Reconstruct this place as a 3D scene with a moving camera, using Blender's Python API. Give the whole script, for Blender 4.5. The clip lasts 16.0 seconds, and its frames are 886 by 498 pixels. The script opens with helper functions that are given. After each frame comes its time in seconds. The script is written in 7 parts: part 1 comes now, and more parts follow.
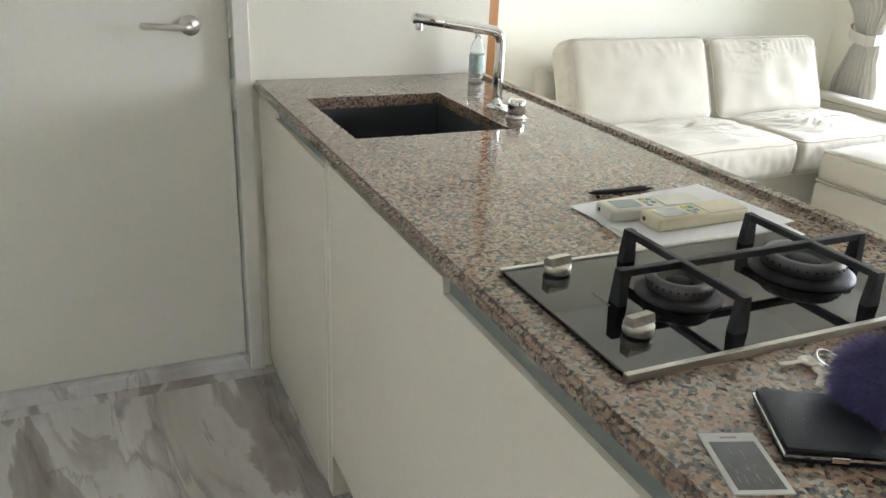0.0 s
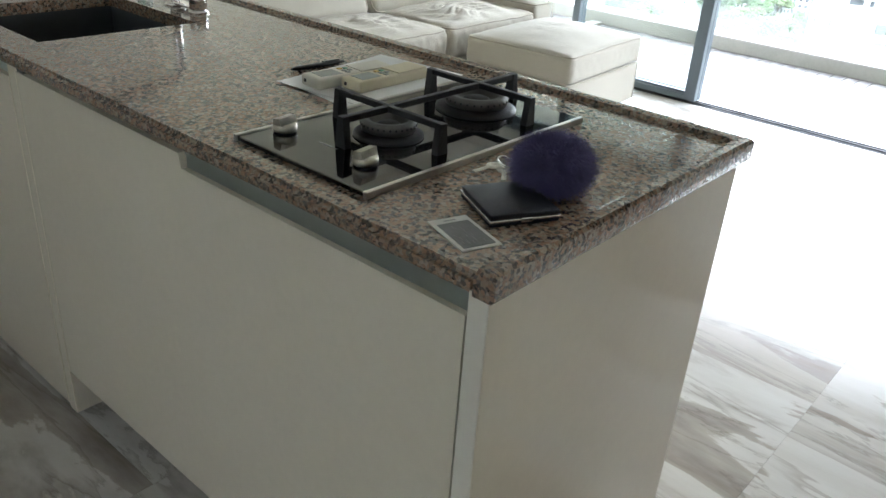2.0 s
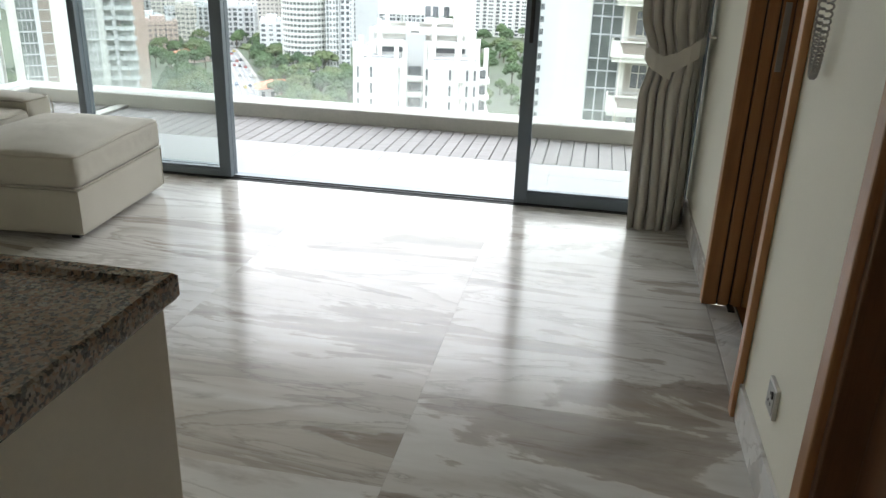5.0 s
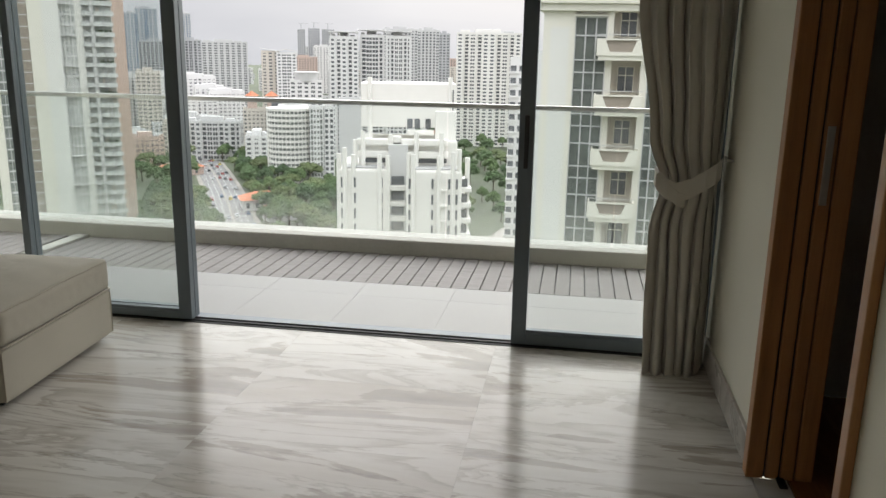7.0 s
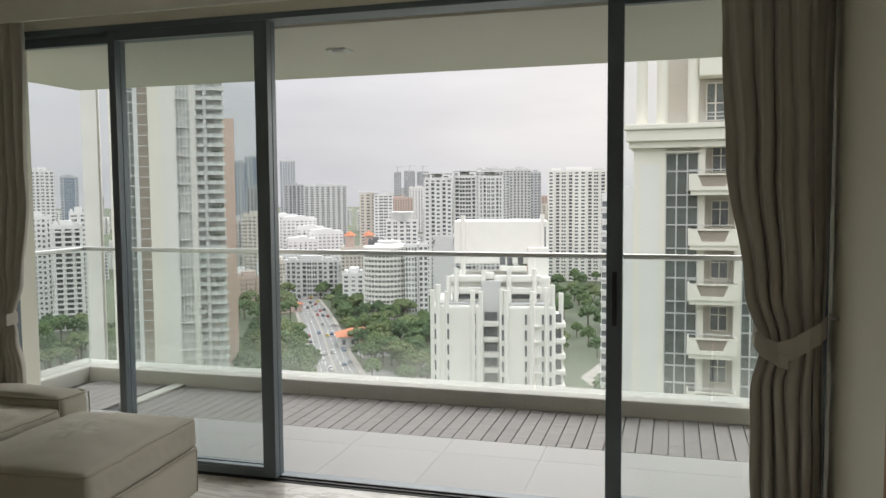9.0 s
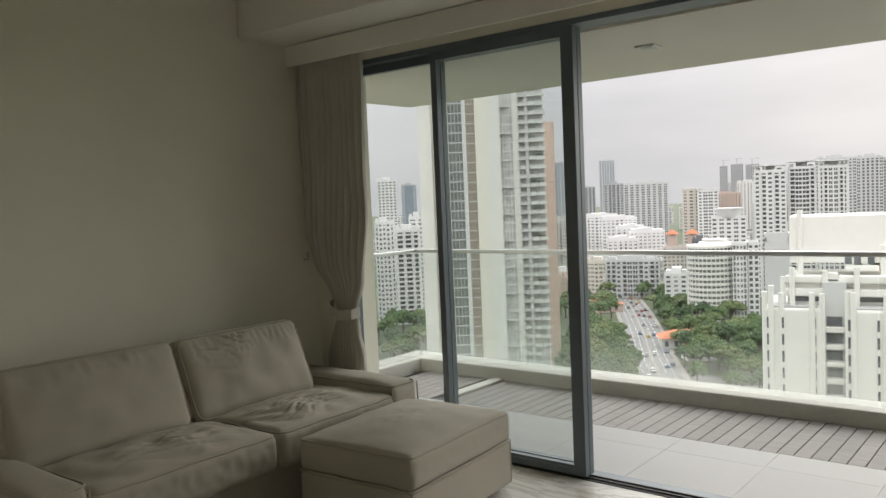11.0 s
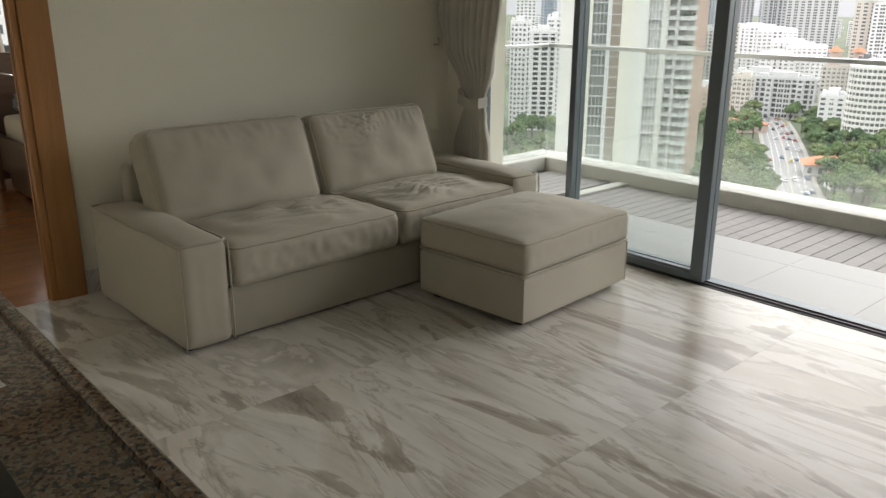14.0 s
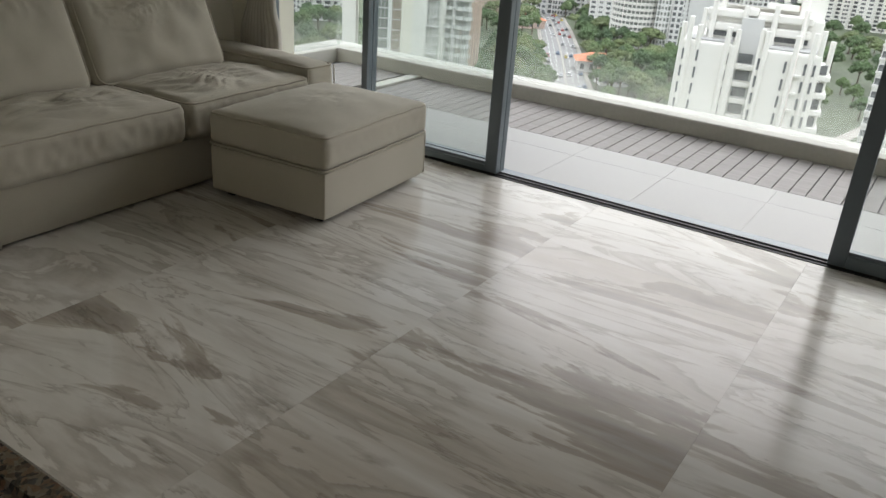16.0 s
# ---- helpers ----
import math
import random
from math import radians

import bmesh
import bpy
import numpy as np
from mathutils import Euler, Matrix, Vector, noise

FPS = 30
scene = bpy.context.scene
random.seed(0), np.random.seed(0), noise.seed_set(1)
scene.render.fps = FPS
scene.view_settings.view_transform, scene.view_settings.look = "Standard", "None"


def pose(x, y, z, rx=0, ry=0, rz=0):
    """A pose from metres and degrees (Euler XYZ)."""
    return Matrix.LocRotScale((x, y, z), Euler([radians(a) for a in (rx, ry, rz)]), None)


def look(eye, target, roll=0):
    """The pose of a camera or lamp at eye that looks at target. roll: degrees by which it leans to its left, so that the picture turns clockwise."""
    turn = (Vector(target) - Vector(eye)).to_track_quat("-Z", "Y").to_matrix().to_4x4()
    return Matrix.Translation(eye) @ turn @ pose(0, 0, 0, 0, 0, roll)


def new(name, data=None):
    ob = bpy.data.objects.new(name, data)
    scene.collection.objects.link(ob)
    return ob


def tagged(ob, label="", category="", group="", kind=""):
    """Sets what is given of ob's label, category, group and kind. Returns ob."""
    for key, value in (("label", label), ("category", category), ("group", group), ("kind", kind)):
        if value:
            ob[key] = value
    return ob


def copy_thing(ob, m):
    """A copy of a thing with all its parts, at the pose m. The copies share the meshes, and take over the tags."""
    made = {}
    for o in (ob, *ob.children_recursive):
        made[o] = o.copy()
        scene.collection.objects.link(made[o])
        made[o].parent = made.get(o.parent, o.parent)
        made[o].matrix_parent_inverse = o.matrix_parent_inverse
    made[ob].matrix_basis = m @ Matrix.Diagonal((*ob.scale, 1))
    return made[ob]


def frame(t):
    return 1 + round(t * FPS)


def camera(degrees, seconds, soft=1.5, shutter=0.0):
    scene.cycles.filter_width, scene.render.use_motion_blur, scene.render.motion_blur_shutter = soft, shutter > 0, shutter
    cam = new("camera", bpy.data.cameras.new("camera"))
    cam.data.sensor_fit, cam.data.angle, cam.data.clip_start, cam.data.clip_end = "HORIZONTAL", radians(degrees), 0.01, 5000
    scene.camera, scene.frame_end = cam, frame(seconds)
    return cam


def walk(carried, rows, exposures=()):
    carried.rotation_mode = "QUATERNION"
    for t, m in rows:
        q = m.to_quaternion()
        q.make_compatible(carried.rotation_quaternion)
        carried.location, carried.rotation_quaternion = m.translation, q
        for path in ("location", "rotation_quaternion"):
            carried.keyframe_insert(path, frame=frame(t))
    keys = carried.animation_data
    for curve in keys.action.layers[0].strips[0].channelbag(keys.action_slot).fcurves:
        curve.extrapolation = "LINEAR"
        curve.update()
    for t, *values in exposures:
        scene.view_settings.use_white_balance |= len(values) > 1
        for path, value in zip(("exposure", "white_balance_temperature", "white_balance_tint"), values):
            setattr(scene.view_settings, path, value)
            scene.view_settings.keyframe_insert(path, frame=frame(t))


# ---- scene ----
cam = camera(58.15, 16.0)
ROWS = [
    (0.0, 0.054, 0.070, 1.336, -22.54, -2.50, -23.78),
    (0.5, 0.042, 0.035, 1.337, -23.64, -3.15, -28.01),
    (1.0, -0.046, 0.026, 1.318, -25.64, -3.31, -35.54),
    (1.5, -0.113, -0.001, 1.307, -26.92, -4.18, -43.23),
    (2.0, -0.119, -0.043, 1.316, -27.19, -3.62, -48.24),
    (2.5, -0.092, -0.086, 1.320, -26.67, -3.25, -57.39),
    (3.0, -0.073, -0.123, 1.320, -25.66, -2.88, -65.88),
    (3.5, -0.035, -0.137, 1.324, -25.00, -2.47, -71.95),
    (4.0, 0.032, -0.140, 1.331, -23.79, -1.73, -76.17),
    (6.5, 0.698, -0.069, 1.340, -17.11, -1.19, -80.52),
    (7.0, 0.786, -0.024, 1.353, -13.64, -1.04, -80.39),
    (7.5, 0.816, -0.022, 1.394, -9.47, -0.92, -80.28),
    (8.0, 0.833, -0.022, 1.420, -6.70, -0.60, -80.21),
    (10.5, 0.876, -0.106, 1.457, -2.67, 2.10, -57.11),
    (11.0, 0.871, -0.110, 1.454, -3.42, 2.44, -51.22),
    (11.5, 0.864, -0.109, 1.449, -4.11, 2.62, -45.24),
    (12.0, 0.874, -0.121, 1.444, -4.97, 2.50, -40.89),
    (12.5, 0.876, -0.125, 1.439, -7.71, 2.13, -39.17),
    (13.0, 0.877, -0.125, 1.420, -10.95, 1.58, -38.62),
    (13.5, 0.882, -0.128, 1.400, -13.95, 1.07, -38.94),
    (14.0, 0.887, -0.117, 1.378, -17.25, -0.16, -41.54),
    (14.5, 0.902, -0.099, 1.365, -19.90, -1.14, -44.24),
    (15.0, 0.904, -0.092, 1.357, -21.84, -1.79, -46.89),
    (15.5, 0.911, -0.077, 1.348, -23.34, -2.61, -50.25),
    (16.0, 0.907, -0.045, 1.350, -24.23, -3.77, -56.08),
]
EXPOSURES = [(0.0, 3.25, 5750, 13), (1.0, 3.05, 5700, 12), (2.0, 2.46, 5650, 10), (3.0, 1.62, 5800, 9), (4.0, 1.42, 5900, 9), (6.5, 0.42, 6500, 11), (8.0, 0.22, 6700, 11), (10.5, 0.15, 6600, 12), (11.0, 0.22, 6800, 11), (12.5, 0.62, 7000, 12), (14.0, 0.68, 6700, 12), (15.0, 0.54, 6700, 12), (16.0, 0.42, 6450, 12)]
walk(cam, [(t, pose(x, y, z, 90 + pitch, roll, yaw)) for t, x, y, z, pitch, roll, yaw in ROWS], EXPOSURES)

# ---------- world and light: a bright overcast tropical day ----------
world = bpy.data.worlds.new("overcast_sky")
scene.world = world
world.use_nodes = True
wn, wl = world.node_tree.nodes, world.node_tree.links
sky = wn.new("ShaderNodeTexSky")
sky.sky_type, sky.sun_disc = "NISHITA", False
sky.sun_elevation, sky.sun_rotation = radians(17.5), radians(99)
sky.dust_density, sky.air_density, sky.ozone_density = 6.0, 1.0, 1.0
# cloud deck: soft grey-white layers over the sky's own colour
coord = wn.new("ShaderNodeTexCoord")
stretch = wn.new("ShaderNodeMapping")
stretch.inputs["Scale"].default_value = (1.0, 1.0, 5.0)
clouds = wn.new("ShaderNodeTexNoise")
clouds.inputs["Scale"].default_value, clouds.inputs["Detail"].default_value = 1.7, 7.0
ramp = wn.new("ShaderNodeValToRGB")
ramp.color_ramp.elements[0].position, ramp.color_ramp.elements[0].color = 0.3, (7.3, 7.55, 8.1, 1)
ramp.color_ramp.elements[1].position, ramp.color_ramp.elements[1].color = 0.7, (9.9, 10.05, 10.4, 1)
blend = wn.new("ShaderNodeMixRGB")
blend.inputs[0].default_value = 0.965
wl.new(coord.outputs["Generated"], stretch.inputs["Vector"])
wl.new(stretch.outputs["Vector"], clouds.inputs["Vector"])
wl.new(clouds.outputs["Fac"], ramp.inputs["Fac"])
wl.new(sky.outputs["Color"], blend.inputs[1])
wl.new(ramp.outputs["Color"], blend.inputs[2])
# an overcast sky is about three times as bright overhead as at the horizon
sepz, lift, gain = wn.new("ShaderNodeSeparateXYZ"), wn.new("ShaderNodeMapRange"), wn.new("ShaderNodeMixRGB")
lift.inputs["To Min"].default_value, lift.inputs["To Max"].default_value = 1.0, 4.4
lift.interpolation_type = "SMOOTHSTEP"
gain.blend_type, gain.inputs[0].default_value = "MULTIPLY", 1.0
wl.new(coord.outputs["Generated"], sepz.inputs[0])
wl.new(sepz.outputs["Z"], lift.inputs["Value"])
wl.new(blend.outputs["Color"], gain.inputs[1])
wl.new(lift.outputs["Result"], gain.inputs[2])
wl.new(gain.outputs["Color"], wn["Background"].inputs["Color"])
wn["Background"].inputs["Strength"].default_value = 0.070

sun = new("sun", bpy.data.lights.new("sun", "SUN"))
sun.data.energy, sun.data.angle, sun.data.color = 2.6, radians(70), (1.0, 0.98, 0.945)
sun.matrix_world = look((85, -14, 27), (0, 0, 0))

# ---------- materials ----------
def nodes_of(name):
    m = bpy.data.materials.new(name)
    m.use_nodes = True
    t = m.node_tree
    return m, t, t.nodes["Principled BSDF"]


def setin(node, **kw):
    for k, v in kw.items():
        node.inputs[k.replace("_", " ")].default_value = v
    return node


def col(c):
    return (*c, 1.0) if len(c) == 3 else c


def mix(t, fac, a, b, kind="MIX"):
    n = t.nodes.new("ShaderNodeMixRGB")
    n.blend_type = kind
    for i, v in enumerate((fac, a, b)):
        if hasattr(v, "is_linked"):
            t.links.new(v, n.inputs[i])
        else:
            n.inputs[i].default_value = v if i == 0 else col(v)
    return n.outputs[0]


def noise_tex(t, scale, detail=4.0, rough=0.55, stretch=(1, 1, 1), distortion=0.0, space="Object", shift=None):
    c = t.nodes.new("ShaderNodeTexCoord")
    mp = t.nodes.new("ShaderNodeMapping")
    mp.inputs["Scale"].default_value = stretch
    t.links.new(c.outputs[space], mp.inputs["Vector"])
    if shift is not None:
        t.links.new(shift, mp.inputs["Location"])
    n = t.nodes.new("ShaderNodeTexNoise")
    setin(n, Scale=scale, Detail=detail, Roughness=rough, Distortion=distortion)
    t.links.new(mp.outputs["Vector"], n.inputs["Vector"])
    return n.outputs["Fac"]


def ramp_of(t, fac, stops):
    r = t.nodes.new("ShaderNodeValToRGB")
    e = r.color_ramp.elements
    while len(e) < len(stops):
        e.new(0.5)
    for k, (p, c) in zip(e, stops):
        k.position, k.color = p, col(c)
    t.links.new(fac, r.inputs["Fac"])
    return r.outputs["Color"]


def bump(t, bsdf, height, strength=0.2, dist=0.01):
    b = t.nodes.new("ShaderNodeBump")
    setin(b, Strength=strength, Distance=dist)
    t.links.new(height, b.inputs["Height"])
    t.links.new(b.outputs["Normal"], bsdf.inputs["Normal"])


def plain(name, c, rough=0.5, metal=0.0, vary=0.12, scale=3.0, fine=60.0, relief=0.1, coat=0.0, space="Object", per_object=0.0):
    """A painted, cast or moulded surface: slow tone changes, a fine grain and slight relief."""
    m, t, b = nodes_of(name)
    slow, grain = noise_tex(t, scale, space=space), noise_tex(t, fine, 3.0, space=space)
    dark = tuple(v * (1 - vary) for v in c)
    light = tuple(min(1, v * (1 + vary * 0.6)) for v in c)
    base = ramp_of(t, slow, [(0.3, dark), (0.7, light)])
    base = mix(t, 0.25, base, ramp_of(t, grain, [(0.35, dark), (0.65, light)]))
    if per_object:
        info = t.nodes.new("ShaderNodeObjectInfo")
        k = 1 - per_object
        base = mix(t, 1.0, base, ramp_of(t, info.outputs["Random"], [(0.0, (k, k, k)), (1.0, (1, 1, 1))]), "MULTIPLY")
    t.links.new(base, b.inputs["Base Color"])
    rr = t.nodes.new("ShaderNodeMapRange")
    setin(rr, To_Min=max(0.02, rough * 0.85), To_Max=min(1, rough * 1.15))
    t.links.new(slow, rr.inputs["Value"])
    t.links.new(rr.outputs["Result"], b.inputs["Roughness"])
    setin(b, Metallic=metal, Coat_Weight=coat)
    if relief:
        bump(t, b, grain, relief, 0.003)
    return m


def marble(name, veins, light, dark, stretch, rough=0.12):
    """Honed marble with long drifting veins; each slab shifts the pattern."""
    m, t, b = nodes_of(name)
    info = t.nodes.new("ShaderNodeObjectInfo")
    mul = t.nodes.new("ShaderNodeVectorMath")
    mul.operation = "SCALE"
    cx = t.nodes.new("ShaderNodeCombineXYZ")
    t.links.new(info.outputs["Random"], cx.inputs[0])
    t.links.new(info.outputs["Random"], cx.inputs[1])
    t.links.new(cx.outputs[0], mul.inputs[0])
    mul.inputs["Scale"].default_value = 37.0
    sh = mul.outputs[0]
    broad = noise_tex(t, 1.5, 8.0, 0.57, stretch, 0.75, shift=sh)
    patch = noise_tex(t, 0.8, 5.0, 0.55, (stretch[0] * 0.8, stretch[1] * 1.1, 1), 0.9, shift=sh)
    thin = noise_tex(t, 1.5, 8.0, 0.60, (stretch[0] * 1.3, stretch[1] * 0.9, 1), 0.7, shift=sh)
    fine = noise_tex(t, 7.0, 7.0, 0.68, (stretch[0] * 1.4, stretch[1] * 0.7, 1), 0.5, shift=sh)
    body = ramp_of(t, broad, [(0.28, dark), (0.38, veins), (0.425, tuple(v * 1.2 for v in veins)), (0.440, light), (0.52, tuple(v * 0.96 for v in light)), (0.575, tuple((u + 2 * v) / 3 for u, v in zip(light, veins))), (0.588, light), (0.67, light), (0.72, veins), (0.74, light)])
    body = mix(t, 1.0, body, ramp_of(t, patch, [(0.36, (0.74, 0.70, 0.65)), (0.5, (1, 1, 1)), (0.64, (0.88, 0.865, 0.845))]), "MULTIPLY")
    # narrow dark veins where the noise crosses its middle
    line = ramp_of(t, thin, [(0.475, (1, 1, 1)), (0.494, (0.66, 0.63, 0.60)), (0.5, (0.42, 0.39, 0.36)), (0.506, (1, 1, 1))])
    base = mix(t, 0.6, body, line, "MULTIPLY")
    base = mix(t, 0.15, base, ramp_of(t, fine, [(0.35, veins), (0.6, light)]))
    t.links.new(base, b.inputs["Base Color"])
    rr = t.nodes.new("ShaderNodeMapRange")
    setin(rr, To_Min=rough * 0.7, To_Max=rough * 1.5)
    t.links.new(noise_tex(t, 2.0, 4.0), rr.inputs["Value"])
    t.links.new(rr.outputs["Result"], b.inputs["Roughness"])
    setin(b, Specular_IOR_Level=0.20)
    return m


def granite(name):
    m, t, b = nodes_of(name)
    def cells(scale, seed):
        c = t.nodes.new("ShaderNodeTexCoord")
        mp = t.nodes.new("ShaderNodeMapping")
        mp.inputs["Location"].default_value = (seed, seed * 0.7, 0)
        n = t.nodes.new("ShaderNodeTexNoise")
        setin(n, Scale=90.0, Detail=2.0)
        t.links.new(c.outputs["Object"], n.inputs["Vector"])
        wob = t.nodes.new("ShaderNodeMixRGB")
        wob.inputs[0].default_value = 0.008
        t.links.new(c.outputs["Object"], wob.inputs[1])
        t.links.new(n.outputs["Color"], wob.inputs[2])
        t.links.new(wob.outputs[0], mp.inputs["Vector"])
        v = t.nodes.new("ShaderNodeTexVoronoi")
        setin(v, Scale=scale)
        t.links.new(mp.outputs["Vector"], v.inputs["Vector"])
        sep = t.nodes.new("ShaderNodeSeparateColor")
        t.links.new(v.outputs["Color"], sep.inputs[0])
        return sep.outputs[0]
    big = ramp_of(t, cells(205, 0), [(0.0, (0.46, 0.285, 0.20)), (0.26, (0.46, 0.37, 0.30)), (0.44, (0.25, 0.175, 0.13)), (0.54, (0.54, 0.48, 0.42)), (0.68, (0.022, 0.024, 0.028)), (0.87, (0.14, 0.145, 0.145))])
    for e in t.nodes:
        if e.type == "VALTORGB":
            e.color_ramp.interpolation = "CONSTANT"
    small = ramp_of(t, cells(420, 3), [(0.0, (0.36, 0.24, 0.18)), (0.42, (0.50, 0.44, 0.39)), (0.72, (0.05, 0.05, 0.052)), (0.9, (0.55, 0.52, 0.48))])
    base = mix(t, 0.25, big, small)
    base = mix(t, 1.0, base, (0.70, 0.675, 0.615), "MULTIPLY")
    t.links.new(base, b.inputs["Base Color"])
    setin(b, Roughness=0.09, Coat_Weight=0.3, Coat_Roughness=0.05)
    return m


def wood(name, c1, c2, axis=(1, 12, 12), rough=0.35, scale=3.0):
    m, t, b = nodes_of(name)
    info = t.nodes.new("ShaderNodeObjectInfo")
    cx = t.nodes.new("ShaderNodeCombineXYZ")
    for i in range(3):
        t.links.new(info.outputs["Random"], cx.inputs[i])
    mul = t.nodes.new("ShaderNodeVectorMath")
    mul.operation = "SCALE"
    t.links.new(cx.outputs[0], mul.inputs[0])
    mul.inputs["Scale"].default_value = 23.0
    g = noise_tex(t, scale, 6.0, 0.6, axis, 0.6, shift=mul.outputs[0])
    fine = noise_tex(t, scale * 9, 3.0, 0.6, axis, shift=mul.outputs[0])
    base = mix(t, 0.35, ramp_of(t, g, [(0.3, c1), (0.7, c2)]), ramp_of(t, fine, [(0.3, c1), (0.7, c2)]))
    base = mix(t, 1.0, base, ramp_of(t, info.outputs["Random"], [(0.0, (0.86, 0.86, 0.86)), (1.0, (1, 1, 1))]), "MULTIPLY")
    t.links.new(base, b.inputs["Base Color"])
    setin(b, Roughness=rough)
    bump(t, b, fine, 0.12, 0.002)
    return m


def fabric(name, c, weave=420.0, crease=9.0, depth=0.25, stain=0.1):
    m, t, b = nodes_of(name)
    slow, fold, thread = noise_tex(t, 2.3, 5.0), noise_tex(t, crease, 3.0), noise_tex(t, weave, 2.0)
    base = ramp_of(t, slow, [(0.3, tuple(v * (1 - stain) for v in c)), (0.7, c)])
    base = mix(t, 0.3, base, ramp_of(t, thread, [(0.3, tuple(v * 0.8 for v in c)), (0.7, tuple(min(1, v * 1.1) for v in c))]))
    t.links.new(base, b.inputs["Base Color"])
    setin(b, Roughness=0.92, Sheen_Weight=0.15)
    hh = mix(t, 0.3, fold, thread)
    bump(t, b, hh, depth, 0.006)
    return m


def glass(name, tint=(1, 1, 1), gloss=0.0):
    """Clear flat glass: passes light straight through and reflects by its angle."""
    m, t, b = nodes_of(name)
    out = t.nodes["Material Output"]
    tr, gl, mx, fr, pw, ml = (t.nodes.new("ShaderNode" + k) for k in ("BsdfTransparent", "BsdfGlossy", "MixShader", "LayerWeight", "Math", "Math"))
    tr.inputs["Color"].default_value = col(tint)
    gl.inputs["Roughness"].default_value = 0.02
    pw.operation, ml.operation = "POWER", "MULTIPLY_ADD"
    pw.inputs[1].default_value = 4.0
    ml.inputs[1].default_value, ml.inputs[2].default_value = 0.5, 0.022
    t.links.new(fr.outputs["Facing"], pw.inputs[0])
    t.links.new(pw.outputs[0], ml.inputs[0])
    t.links.new(ml.outputs[0], mx.inputs[0])
    t.links.new(tr.outputs[0], mx.inputs[1])
    t.links.new(gl.outputs[0], mx.inputs[2])
    if gloss:
        # a film of dried grime, thickest along the foot, ragged at its upper edge
        geo, sz, mr, ad, film, m2 = (t.nodes.new("ShaderNode" + k) for k in ("NewGeometry", "SeparateXYZ", "MapRange", "Math", "BsdfTranslucent", "MixShader"))
        t.links.new(geo.outputs["Position"], sz.inputs[0])
        setin(mr, From_Min=0.10, From_Max=0.52, To_Min=gloss, To_Max=0.006)
        mr.interpolation_type = "SMOOTHERSTEP"
        t.links.new(sz.outputs["Z"], mr.inputs["Value"])
        ad.operation = "MULTIPLY"
        t.links.new(mr.outputs["Result"], ad.inputs[0])
        t.links.new(ramp_of(t, noise_tex(t, 2.5, 5.0, stretch=(1, 1.2, 0.5)), [(0.25, (0.7, 0.7, 0.7)), (0.75, (1, 1, 1))]), ad.inputs[1])
        film.inputs["Color"].default_value = (0.50, 0.52, 0.48, 1)
        t.links.new(ad.outputs[0], m2.inputs[0])
        t.links.new(mx.outputs[0], m2.inputs[1])
        t.links.new(film.outputs[0], m2.inputs[2])
        t.links.new(m2.outputs[0], out.inputs["Surface"])
    else:
        t.links.new(mx.outputs[0], out.inputs["Surface"])
    return m


WALL = plain("wall_paint_cream", (0.84, 0.812, 0.70), 0.75, vary=0.05, scale=1.2, fine=140, relief=0.06)
CEIL = plain("ceiling_paint", (0.88, 0.865, 0.80), 0.85, vary=0.03, scale=1.0, relief=0.03)
FLOOR = marble("marble_floor", (0.36, 0.325, 0.285), (0.685, 0.67, 0.635), (0.20, 0.175, 0.148), (2.0, 0.47, 1.0), 0.165)
SKIRT = marble("marble_skirting", (0.6, 0.58, 0.55), (0.76, 0.75, 0.73), (0.42, 0.39, 0.36), (1.0, 1.0, 1.0), 0.25)
GROUT = plain("joint_filler", (0.42, 0.40, 0.37), 0.8)
BGROUT = plain("balcony_grout", (0.40, 0.385, 0.355), 0.8)
GRANITE = granite("speckled_granite")
LACQUER = plain("white_gloss_lacquer", (0.79, 0.74, 0.61), 0.16, vary=0.05, scale=1.4, relief=0.0, coat=0.5)
CWHITE = plain("edge_band_white", (0.80, 0.775, 0.69), 0.3, vary=0.04, relief=0.0)
DOORWHITE = plain("door_white_paint", (0.76, 0.735, 0.655), 0.45, vary=0.05, scale=1.5, relief=0.03)
CHANNEL = plain("brushed_aluminium_channel", (0.36, 0.40, 0.385), 0.35, 0.9, vary=0.08)
KICK = plain("dark_plinth", (0.16, 0.155, 0.14), 0.5)
CHROME = plain("polished_chrome", (0.82, 0.82, 0.82), 0.06, 1.0, vary=0.03, relief=0.0)
STEEL = plain("satin_steel", (0.60, 0.58, 0.54), 0.3, 1.0, vary=0.08, relief=0.05)
WORN = plain("worn_nickel", (0.56, 0.53, 0.46), 0.3, 0.9, vary=0.3, scale=60, fine=300, relief=0.35)
IRON = plain("matt_black_cast_iron", (0.018, 0.018, 0.02), 0.55, vary=0.3, fine=200, relief=0.3)
BURNER = plain("heat_greyed_burner", (0.13, 0.125, 0.115), 0.5, 0.4, vary=0.3, scale=40, relief=0.3)
BLACKGLASS = plain("black_hob_glass", (0.006, 0.006, 0.008), 0.04, vary=0.1, relief=0.0, coat=0.5)
SINKM = plain("dark_composite_sink", (0.055, 0.061, 0.066), 0.42, vary=0.25, fine=160, relief=0.1)
FRAME = plain("dark_grey_window_aluminium", (0.135, 0.165, 0.19), 0.4, 0.2, vary=0.08, relief=0.03)
TRACK = plain("track_black", (0.02, 0.02, 0.022), 0.5)
ALU = plain("anodised_rail", (0.62, 0.63, 0.63), 0.35, 0.8, vary=0.05)
PANE = glass("clear_glass", (0.94, 0.955, 0.95))
PANEBAL = glass("balustrade_glass", (0.955, 0.972, 0.965), 0.15)
